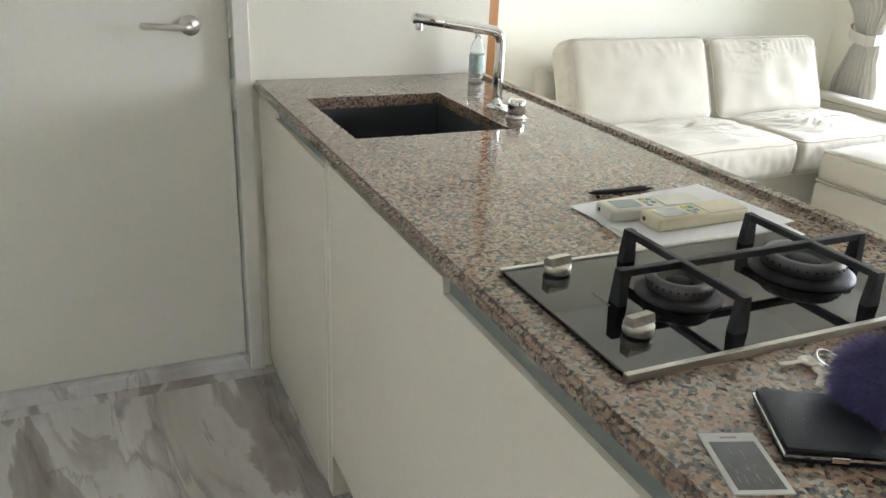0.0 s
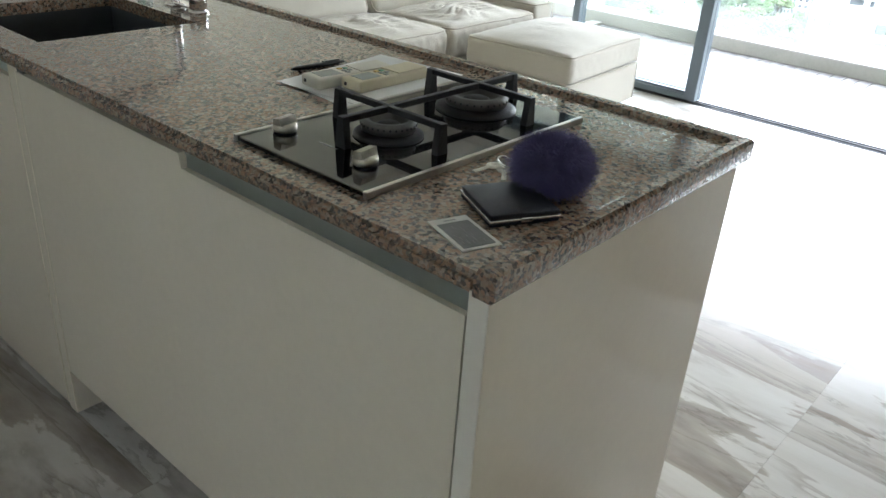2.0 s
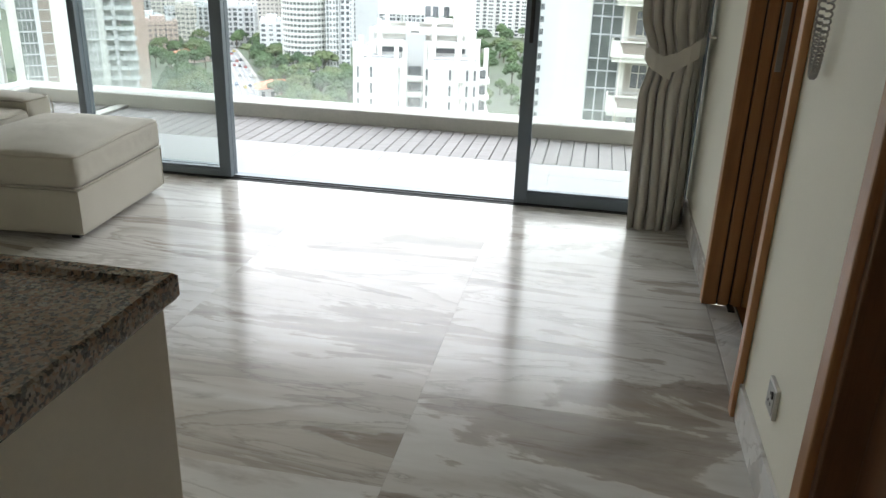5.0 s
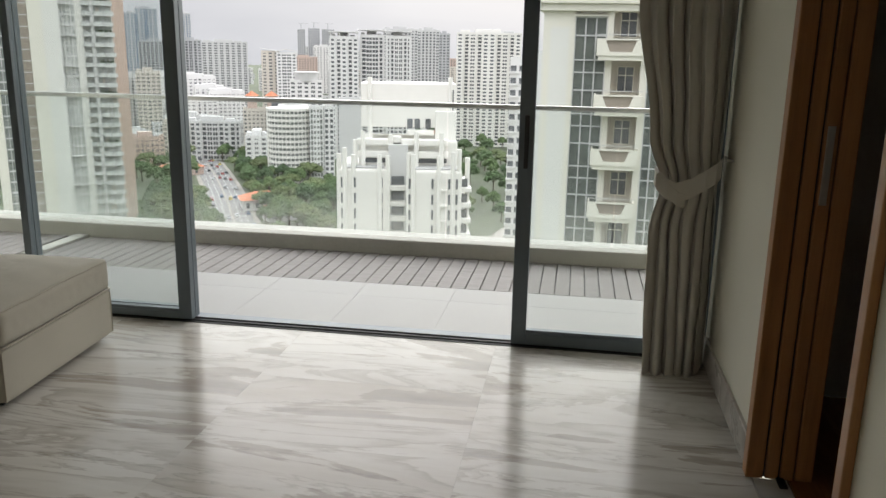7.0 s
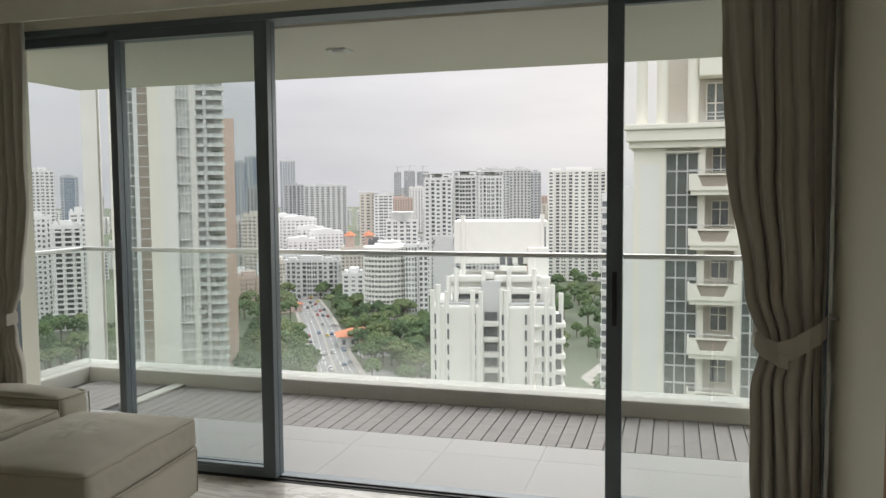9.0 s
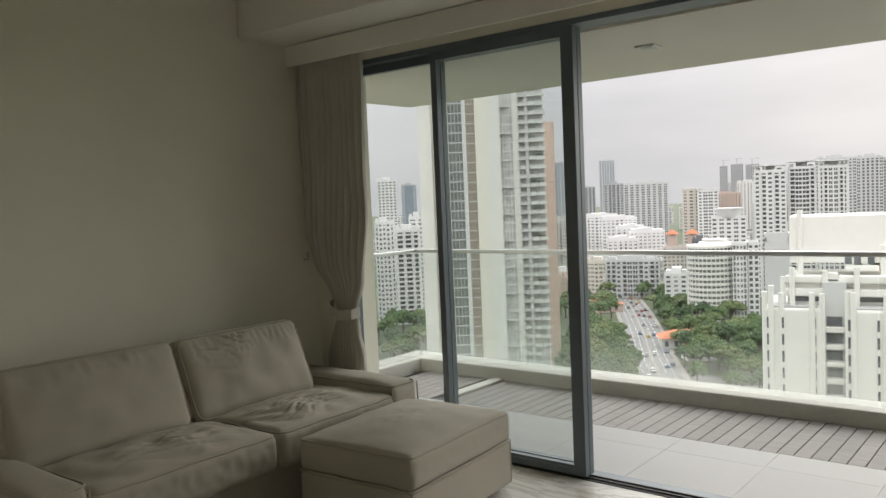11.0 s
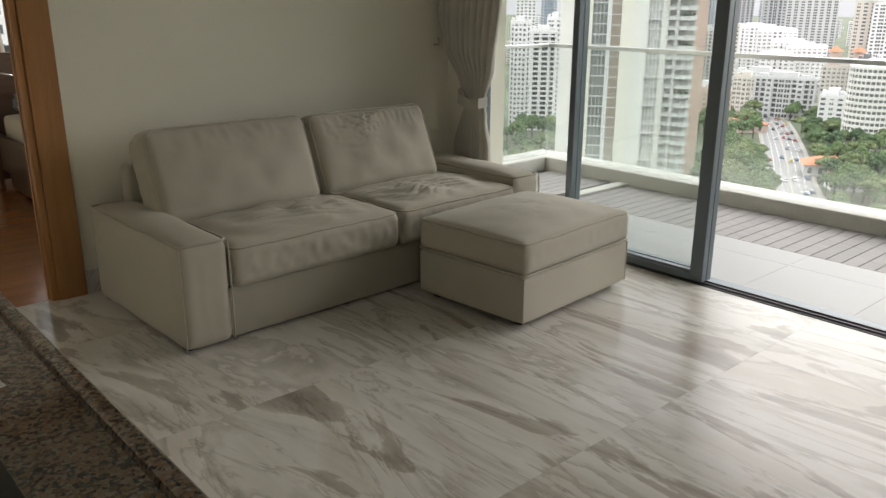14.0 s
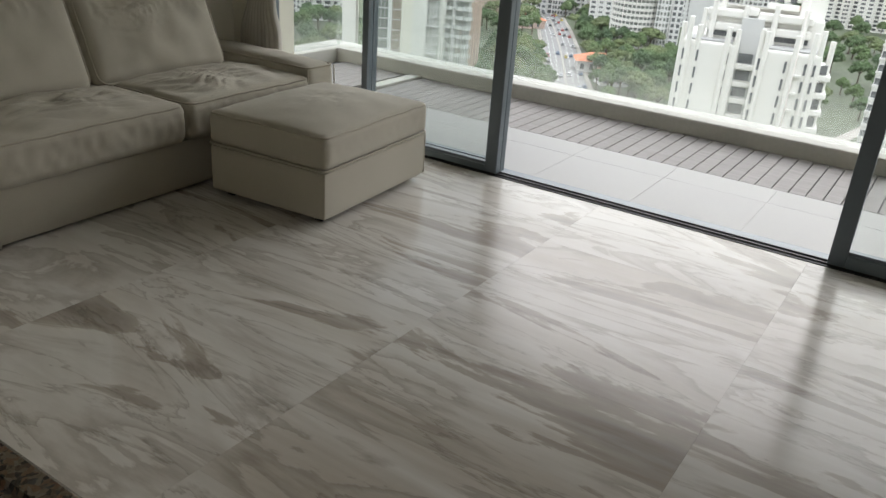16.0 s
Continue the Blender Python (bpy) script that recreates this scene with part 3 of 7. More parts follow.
part("plate", B(-0.045, 0.045, -0.011, -0.001, -0.045, 0.045, bev=0.003), STEEL, bs)
part("face", B(-0.03, 0.03, -0.014, -0.0105, -0.03, 0.03, bev=0.002), BLK, bs)

# timber boards of the two rooms
for nm, (xa, xb, ya, yb) in (("floor_bedroom", (1.0, 4.3, YN + 0.021, BF)), ("floor_store", (2.3, 4.1, -3.3, YS - 0.111))):
    f = thing(nm, "glossy red-brown timber board floor", "floor", kind="structure")
    part("underlay", B(xa, xb, ya, yb, -0.1, -0.006), TRACK, f)
    bw_, k = 0.09, 0
    meshes = {}
    y = ya
    while y < yb - 0.005:
        w = round(min(bw_, yb - y), 3)
        x = xa - (k * 0.37) % 0.9
        while x < xb:
            a, b = max(x, xa), min(x + 0.9, xb)
            key = (round(b - a, 2), w)
            if b - a > 0.015:
                if key not in meshes:
                    meshes[key] = mesh_from("board", B(0.0004, key[0] - 0.0004, 0.0004, w - 0.0004, -0.006, 0.0), PARQUET)
                o = new("board", meshes[key])
                o.parent, o.location = f, (a, y, 0.0)
            x += 0.9
        y, k = y + bw_, k + 1

# ---------- sliding window wall ----------
def window_wall():
    w = thing("window_1", "dark grey aluminium sliding window wall, one bay slid open", "window", kind="structure")
    x0, x1 = WX - 0.005, WX + 0.075
    part("head_rail", B(x0, WX + 0.15, YS + 0.001, 3.508, HEAD, HEAD + 0.03, bev=0.003), FRAME, w)
    bm = B(x0 + 0.002, WX + 0.085, YS + 0.001, 3.508, -0.03, 0.003)
    for dx in (0.024, 0.062):
        box(bm, x0 + dx, x0 + dx + 0.008, YS + 0.002, 3.508, 0.002, 0.010)
    part("floor_track", bm, TRACK, w, "black sliding track let into the floor")
    part("sill_plate", B(WX + 0.085, WX + 0.15, YS + 0.001, 3.508, -0.03, 0.002), FRAME, w, "dark grey aluminium sill plate")
    # one sash: two stiles, a foot rail, a top rail and the pane
    def sash(ya, yb, dx, la, lb, foot=0.048):
        a, b = x0 + dx, x0 + dx + 0.042
        s = part("sash", B(a, b, ya, ya + la, 0.012, HEAD, bev=0.003), FRAME, w)
        part("stile", B(a, b, yb - lb, yb, 0.012, HEAD, bev=0.003), FRAME, s)
        part("foot_rail", B(a, b, ya + la, yb - lb, 0.012, foot, bev=0.003), FRAME, s)
        part("foot_bead", B(a + 0.004, b - 0.004, ya + la, yb - lb, foot, foot + 0.016, bev=0.002), FRAME, s)
        part("top_rail", B(a, b, ya + la, yb - lb, HEAD - 0.05, HEAD, bev=0.003), FRAME, s)
        p = part("pane", B(a + 0.017, a + 0.023, ya + la - 0.004, yb - lb + 0.004, foot, HEAD - 0.045), PANE, s, "clear glass pane")
        p.visible_shadow = False
        return s
    sash(2.755, 3.515, 0.060, 0.075, 0.006)
    sash(1.873, 2.79, 0.008, 0.070, 0.04)
    sash(1.874, 2.80, 0.056, 0.062, 0.03)
    s = sash(-0.66, 0.236, 0.008, 0.05, 0.070, 0.07)
    part("pull_handle", B(x0 + 0.001, x0 + 0.010, 0.190, 0.210, 0.86, 1.10, bev=0.003), TRACK, s, "recessed black pull handle")
    return w


window_wall()

# ---------- balcony ----------
BZ = -0.02
DK0, KX, KTOP, BYN, BYS = 5.385, 6.13, 0.085, 4.44, -3.6
solid("balcony_slab", B(WX + 0.15, KX + 0.28, BYS, BYN + 0.3, BZ - 0.30, BZ - 0.022), CONCRETE, "concrete balcony slab", "slab", kind="structure")
kerb = thing("balcony_kerb", "low painted concrete kerb under the glass railing", "kerb", kind="structure")
part("kerb_front", B(KX, KX + 0.28, BYS, BYN + 0.28, BZ - 0.02, KTOP, bev=0.012), CONCRETE, kerb)
part("kerb_side", B(WX + 0.22, KX - 0.001, BYN, BYN + 0.28, BZ - 0.02, KTOP, bev=0.012), CONCRETE, kerb)
solid("deck_divider", B(DK0 + 0.10, KX, 3.56, 3.66, BZ - 0.02, BZ + 0.018, bev=0.006), CONCRETE, "pale concrete strip across the timber deck", "strip", kind="structure")

rail = thing("glass_railing", "frameless glass balcony railing with a slim metal top rail", "railing")
RX, RZ = KX + 0.115, 1.024
part("top_rail", B(RX - 0.022, RX + 0.022, BYS, BYN + 0.14, RZ - 0.016, RZ + 0.016, bev=0.006), ALU, rail, "slim grey metal top rail")
part("top_rail", B(WX + 0.25, RX - 0.023, BYN + 0.096, BYN + 0.14, RZ - 0.016, RZ + 0.016, bev=0.006), ALU, rail, "slim grey metal top rail")
PANES = []
ys = [BYN + 0.11, 3.18, 2.02, 0.86, -0.30, -1.46, -2.62, BYS]
for a, b in zip(ys, ys[1:]):
    p = part("glass_panel", B(RX - 0.006, RX + 0.006, b + 0.006, a - 0.006, KTOP + 0.002, RZ - 0.014), PANEBAL, rail, "clear glass panel, clouded with grime at its foot")
    p.visible_shadow = False
p = part("glass_panel", B(WX + 0.25, RX - 0.012, BYN + 0.112, BYN + 0.064, KTOP + 0.002, RZ - 0.014), PANEBAL, rail, "clear glass panel, clouded with grime at its foot")
p.visible_shadow = False

bm = B(WX + 0.22, KX + 0.16, BYS, BYN + 0.14, 2.30, 2.55)
solid("balcony_soffit", bm, SOFFIT, "cream painted underside of the balcony above", "ceiling", kind="structure")
dl = thing("soffit_downlight", "small square recessed downlight, unlit, in the balcony soffit", "downlight", at=(5.28, 1.86, 2.30))
part("trim", B(-0.06, 0.06, -0.06, 0.06, -0.012, 0.0, bev=0.003), ALU, dl)
part("lens", B(-0.035, 0.035, -0.035, 0.035, -0.016, -0.011, bev=0.002), plain("frosted_lens", (0.5, 0.5, 0.48), 0.3), dl)
solid("balcony_end_wall", B(WX + 0.22, KX + 0.3, BYS - 0.15, BYS, -0.3, 2.55), WALL, "white wall closing the balcony", "wall", kind="structure")
solid("facade_wall", B(WX + 0.10, WX + 0.22, YN + 0.06, BYN + 0.3, -0.3, 2.9), WALL, "white painted outer wall beside the window", "wall", kind="structure")
solid("facade_wall_far", B(WX + 0.10, WX + 0.22, BYS, YS - 0.16, -0.3, 2.9), WALL, "white painted outer wall beside the window", "wall", kind="structure")

# ---------- kitchen island ----------
CX0, CX1, CY0, CY1, CZ = 0.478, 1.166, 0.383, 2.284, 0.903
SK = (0.560, 0.922, 1.622, 2.024)      # sink cut-out
def worktop():
    t = thing("granite_worktop", "polished pink-grey speckled granite worktop with a raised drip edge", "worktop")
    bm = bmesh.new()
    z0, z1 = CZ - 0.029, CZ
    xs, ysq = [CX0, SK[0], SK[1], CX1 - 0.022], [CY0 + 0.022, SK[2], SK[3], CY1]
    grid = {}
    def v(i, j, z):
        k = (i, j, z)
        if k not in grid:
            grid[k] = bm.verts.new((xs[i], ysq[j], z))
        return grid[k]
    for i in range(3):
        for j in range(3):
            if (i, j) != (1, 1):
                bm.faces.new((v(i, j, z1), v(i + 1, j, z1), v(i + 1, j + 1, z1), v(i, j + 1, z1)))
                bm.faces.new((v(i, j, z0), v(i, j + 1, z0), v(i + 1, j + 1, z0), v(i + 1, j, z0)))
    for (i, j), (k, l) in (((0, 0), (0, 3)), ((3, 3), (3, 0)), ((3, 0), (0, 0)), ((0, 3), (3, 3)), ((1, 2), (1, 1)), ((2, 1), (2, 2)), ((1, 1), (2, 1)), ((2, 2), (1, 2))):
        si, sj = (k > i) - (k < i), (l > j) - (l < j)
        while (i, j) != (k, l):
            bm.faces.new((v(i, j, z0), v(i, j, z1), v(i + si, j + sj, z1), v(i + si, j + sj, z0)))
            i, j = i + si, j + sj
    bmesh.ops.recalc_face_normals(bm, faces=bm.faces)
    rim = [e for e in bm.edges if len(e.link_faces) == 2 and e.calc_face_angle(0) > 1.0 and (e.verts[0].co.x < CX0 + 0.001 and e.verts[1].co.x < CX0 + 0.001)]
    bmesh.ops.bevel(bm, geom=rim, offset=0.009, segments=3, affect="EDGES")
    part("slab", bm, GRANITE, t, smooth=40)
    # raised rounded lip along the open sides, mitred at the corner
    prof = [(-0.009, z1 - 0.004), (-0.006, z1 + 0.0005), (-0.003, z1 + 0.008), (0.003, z1 + 0.010), (0.017, z1 + 0.010), (0.022, z1 + 0.005), (0.022, z0 + 0.006), (0.018, z0), (-0.009, z0)]
    ox, oy = CX1 - 0.022, CY0 + 0.022
    bm = bmesh.new()
    rings = [[bm.verts.new(f(u, z)) for u, z in prof] for f in (lambda u, z: (CX0 + 0.004, oy - u, z), lambda u, z: (ox + u, oy - u, z), lambda u, z: (ox + u, CY1, z))]
    n = len(prof)
    for r, s in zip(rings, rings[1:]):
        for k in range(n):
            bm.faces.new((r[k], r[(k + 1) % n], s[(k + 1) % n], s[k]))
    bm.faces.new(rings[0]), bm.faces.new(rings[-1][::-1])
    bmesh.ops.recalc_face_normals(bm, faces=bm.faces)
    part("drip_edge", bm, GRANITE, t, "raised rounded granite lip", smooth=35)
    return t


worktop()

FX = 0.488      # front face of the cabinet doors
def cabinet(y0, y1, zb, label, top=0.025, drop=0.056):
    c = thing("base_cabinet", label, "cabinet", "island cabinets")
    part("body", B(FX + 0.022, 1.118, y0 + 0.002, y1 - 0.002, max(zb, 0.14), CZ - top), LACQUER, c)
    part("door", B(FX, FX + 0.02, y0 + 0.0015, y1 - 0.0015, zb, CZ - drop, bev=0.0015), LACQUER, c, "handleless white gloss door")
    part("grip_channel", B(FX + 0.012, FX + 0.0215, y0 + 0.001, y1 - 0.001, CZ - 0.060, CZ - 0.0245), CHANNEL, c, "grey aluminium finger channel")
    return c


wide = thing("base_cabinet", "wide white gloss cabinet under the hob, its foot space open", "cabinet", "island cabinets")
part("body", B(FX + 0.022, 1.118, 0.426, 1.573, 0.155, CZ - 0.025), LACQUER, wide)
part("door", prism(bmesh.new(), [(0.4255, 0.155), (1.5735, 0.155), (1.5735, CZ - 0.038), (1.006, CZ - 0.038), (1.000, CZ - 0.062), (0.4255, CZ - 0.062)], 0, FX, FX + 0.02), LACQUER, wide, "handleless white gloss door, its upper edge stepped down under the hob")
part("grip_channel", B(FX + 0.010, FX + 0.0215, 0.425, 0.999, CZ - 0.064, CZ - 0.0245), CHANNEL, wide, "grey aluminium finger channel")
part("grip_channel", B(FX + 0.012, FX + 0.0215, 1.000, 1.574, CZ - 0.044, CZ - 0.0245), CHANNEL, wide, "grey aluminium finger channel")
part("end_cap", B(FX + 0.003, FX + 0.0215, 1.548, 1.5735, CZ - 0.0375, CZ - 0.026), TRACK, wide, "black end cap of the channel")
cabinet(1.612, 2.07, 0.04, "white gloss handleless cabinet under the sink", 0.25)
ep = thing("island_end_panel", "white gloss panel closing the end of the island", "panel")
part("board", B(0.486, 1.137, 0.391, 0.420, 0.0, CZ - 0.024, bev=0.0015), LACQUER, ep)
part("edge_band", B(0.484, 0.4858, 0.3915, 0.4195, 0.0, CZ - 0.0245), CWHITE, ep, "paler edge band of the panel")
solid("island_divider_panel", B(FX, 1.118, 1.577, 1.610, 0.03, CZ - 0.025, bev=0.0015), LACQUER, "narrow white upright panel between two cabinets", "panel")
filler = thing("island_filler_panel", "white filler panel against the wall with a chipped dark foot", "panel")
part("board", B(FX + 0.004, 1.118, 2.073, 2.282, 0.03, CZ - 0.025, bev=0.0015), LACQUER, filler)
part("foot", B(FX + 0.010, 1.116, 2.075, 2.280, 0.0, 0.0295), KICK, filler, "dark chipped foot")
solid("island_back_panel", B(1.12, 1.14, 0.412, 2.282, 0.0, CZ - 0.024, bev=0.0015), LACQUER, "white gloss back panel of the island", "panel")
solid("island_plinth", B(FX + 0.16, 1.115, 0.422, 1.574, 0.0, 0.153), KICK, "dark recessed plinth under the island", "plinth")

# ---------- upholstery ----------
def pillow_form(sx, sy, sz, r, cuts=18, puff=0.0, crease=0.0, seed=0.0, focus=None, sag=0.0, fold=""):
    """A stuffed cushion: a rounded block, swollen on top, with creases drawn in towards focus."""
    bm = bmesh.new()
    bmesh.ops.create_cube(bm, size=2.0)
    bmesh.ops.subdivide_edges(bm, edges=bm.edges[:], cuts=cuts, use_grid_fill=True)
    half = Vector((sx / 2, sy / 2, sz / 2))
    for v in bm.verts:
        u = v.co.copy()
        p = Vector([u[i] * half[i] for i in range(3)])
        inner = Vector([max(-half[i] + r, min(half[i] - r, p[i])) for i in range(3)])
        d = p - inner
        if d.length > 1e-6:
            m = max(abs(d[i]) for i in range(3))
            p = inner + d.normalized() * m
        edge = (1 - min(1, abs(u.x)) ** 2.2) * (1 - min(1, abs(u.y)) ** 2.2)
        if u.z > 0:
            p.z += puff * edge * u.z
        p.z += -sag * max(0, u.y) * (1 if u.z > 0 else 0) * (1 - u.x * u.x * 0.5)
        if crease:
            q = Vector((u.x * sx * 4, u.y * sy * 4, u.z * 0.8)) + Vector((seed, seed * 2, 0))
            n = noise.noise(q) * 0.5
            if focus is not None:
                fx, fy = u.x - focus[0], u.y - focus[1]
                rr, an = math.hypot(fx * 1.3, fy), math.atan2(fy, fx * 1.3)
                bend = 0.5 * noise.noise(Vector((u.x * 3 + seed, u.y * 3, 0)))
                ray = abs(noise.noise(Vector((math.cos(an + bend) * 3.6 + seed, math.sin(an + bend) * 3.6, rr * 1.6))))
                groove = max(0.0, 1 - ray * 7) ** 1.3
                n += (0.45 if fold == "x" else 1.0) * (0.45 - 1.0 * groove - 0.5 * ray) * math.exp(-(rr / 0.52) ** 2) * min(1, rr * 6)
            if fold == "x":
                # long drag folds lying along the seat, strongest round the focus
                fx, fy = u.x - focus[0], u.y - focus[1]
                bend = 0.35 * noise.noise(Vector((u.x * 1.6 + seed, u.y * 1.2, 2)))
                cut = abs(noise.noise(Vector((u.x * 1.7 + seed, (u.y + bend) * 6.5, seed))))
                n -= 0.85 * max(0.0, 1 - cut * 4.0) * math.exp(-(fx / 0.75) ** 2 - (fy / 0.5) ** 2)
            elif fold == "top":
                # puckers gathered along the upper seam
                cut = abs(noise.noise(Vector((u.x * 9.0 + seed, u.y * 1.3, seed))))
                n -= 0.6 * max(0.0, 1 - cut * 3.5) * max(0.0, (u.y - 0.35) / 0.65)
            side = (0.28 if fold else 0.2) * noise.noise(Vector((u.x * sx * 14 + seed, u.y * sy * 14, u.z * 1.5)))
            p.z += crease * n * (1 if u.z > 0.2 else 0) * min(1, edge * 3)
            if abs(u.z) < 0.99:
                k = crease * side * (1 - u.z * u.z)
                p.x += k * (1 if u.x > 0.9 else -1 if u.x < -0.9 else 0)
                p.y += k * (1 if u.y > 0.9 else -1 if u.y < -0.9 else 0)
        v.co = p
    return bm


def piping_loop(sx, sy, z, r, wave=0.0, seed=0.0):
    """A corded seam round a rounded rectangle."""
    pts, n = [], 7
    for cx, cy, a0 in ((sx / 2 - r, sy / 2 - r, 0), (-sx / 2 + r, sy / 2 - r, 90), (-sx / 2 + r, -sy / 2 + r, 180), (sx / 2 - r, -sy / 2 + r, 270)):
        for k in range(n):
            a = radians(a0 + 90 * k / (n - 1))
            pts.append(Vector((cx + r * math.cos(a), cy + r * math.sin(a), z)))
    out = []
    for a, b in zip(pts, pts[1:] + pts[:1]):
        m = max(1, int((b - a).length / 0.04))
        for k in range(m):
            p = a.lerp(b, k / m)
            p.z += wave * noise.noise(p * 9 + Vector((seed, 0, 0)))
            out.append(p)
    out.append(out[0])
    return tube(bmesh.new(), out, 0.0052, 6)


def cushion(name, parent, label, size, at, tilt=0.0, r=0.045, **kw):
    sx, sy, sz = size
    ob = part(name, pillow_form(sx, sy, sz, r, **kw), SOFA, parent, label, smooth=75)
    ob.matrix_basis = pose(*at, tilt, 0, 0)
    inset = r * 0.29
    lo = part("piping", piping_loop(sx - 2 * inset + 0.004, sy - 2 * inset + 0.004, sz / 2 - inset, r * 0.9, 0.006, at[0]), PIPING, ob, smooth=60)
    return ob


def build_sofa():
    s = thing("sofa", "cream cotton two-seat sofa with wide low arms and creased loose cushions", "sofa", at=(2.070, 2.768, 0.0), rz=1.5)
    L, D = 2.16, 0.965
    part("base", box(bmesh.new(), 0.222, L - 0.222, 0.035, 0.90, 0.012, 0.236, bev=0.012), SOFA, s, "cream skirted base", smooth=40)
    for x0 in (0.0, L - 0.222):
        bm = pillow_form(0.226, D - 0.03, 0.455, 0.046, cuts=18, puff=0.020, crease=0.010, seed=x0 + 0.7)
        a = part("armrest", bm, SOFA, s, "wide flat cream armrest, darkened by use on top" if x0 == 0 else "", smooth=75)
        a.matrix_basis = pose(x0 + 0.111, D / 2 - 0.015, 0.008 + 0.2275)
        part("piping", piping_loop(0.210, D - 0.046, 0.2195, 0.036, 0.003, x0), PIPING, a, smooth=60)
        for sx in (-0.107, 0.107):
            part("front_seam", tube(bmesh.new(), [(sx, -D / 2 + 0.019, -0.222), (sx * 1.012, -D / 2 + 0.017, 0.0), (sx, -D / 2 + 0.021, 0.216)], 0.004, 6), PIPING, a, smooth=60)
    bm = box(bmesh.new(), 0.165, L - 0.165, 0.83, D - 0.03, 0.03, 0.645, bev=0.035, seg=4)
    part("back_frame", bm, SOFA, s, smooth=50)
    cushion("seat_cushion", s, "loose seat cushion with star-shaped creases", (0.905, 0.675, 0.185), (0.677, 0.330, 0.325), puff=0.034, crease=0.026, seed=1.3, focus=(0.35, -0.05), sag=0.02, cuts=72, fold="x")
    cushion("seat_cushion", s, "loose seat cushion with star-shaped creases", (0.83, 0.675, 0.185), (1.548, 0.330, 0.325), puff=0.034, crease=0.028, seed=4.1, focus=(-0.1, -0.1), sag=0.02, cuts=72, fold="x")
    cushion("back_cushion", s, "plump back cushion with a corded edge", (0.875, 0.465, 0.20), (0.600, 0.660, 0.585), 69, r=0.06, puff=0.045, crease=0.018, seed=7.7, cuts=56, fold="top")
    cushion("back_cushion", s, "plump back cushion, puckered along the top", (0.81, 0.455, 0.20), (1.452, 0.660, 0.580), 68, r=0.06, puff=0.04, crease=0.026, seed=2.2, focus=(-0.3, 0.85), cuts=64, fold="top")
    for x in (0.05, L - 0.05):
        for y in (0.08, D - 0.08):
            part("foot", B(x - 0.025, x + 0.025, y - 0.025, y + 0.025, 0, 0.04, bev=0.003), BLK, s, "low black plastic foot")


def build_footstool():
    w, d = 0.835, 0.645
    f = thing("footstool", "cream cotton storage footstool with a padded lid", "footstool", at=(3.285, 2.06, 0), rz=4.5)
    b = part("body", pillow_form(w, d, 0.215, 0.016, cuts=14, crease=0.006, seed=3.0), SOFA, f, "box body in a loose cream cover", smooth=60)
    b.matrix_basis = pose(w / 2, d / 2, 0.0275 + 0.1075)
    for sx in (-w / 2 + 0.005, w / 2 - 0.005):
        part("corner_seam", tube(bmesh.new(), [(sx, -d / 2 + 0.004, -0.10), (sx, -d / 2 + 0.004, 0.10)], 0.0035, 6), PIPING, b)
    lid = cushion("lid", f, "padded lid with corded seams", (w + 0.006, d + 0.006, 0.153), (w / 2, d / 2, 0.3215), r=0.034, puff=0.042, crease=0.010, seed=9.0, focus=(0.0, 0.1), cuts=44)
    part("lower_piping", piping_loop(w + 0.004, d + 0.004, -0.0715, 0.025), PIPING, lid, smooth=60)
    for x in (0.07, w - 0.07):
        for y in (0.07, d - 0.07):
            part("foot", B(x - 0.02, x + 0.02, y - 0.02, y + 0.02, 0, 0.032, bev=0.003), BLK, f, "low black foot")


build_sofa()
build_footstool()

# ---------- curtains ----------
def lerp_line(stops, z):
    stops = sorted(stops)
    for (a, u), (b, v) in zip(stops, stops[1:]):
        if z <= b:
            k = max(0, min(1, (z - a) / (b - a)))
            k = k * k * (3 - 2 * k)
            return u + (v - u) * k
    return stops[-1][1]


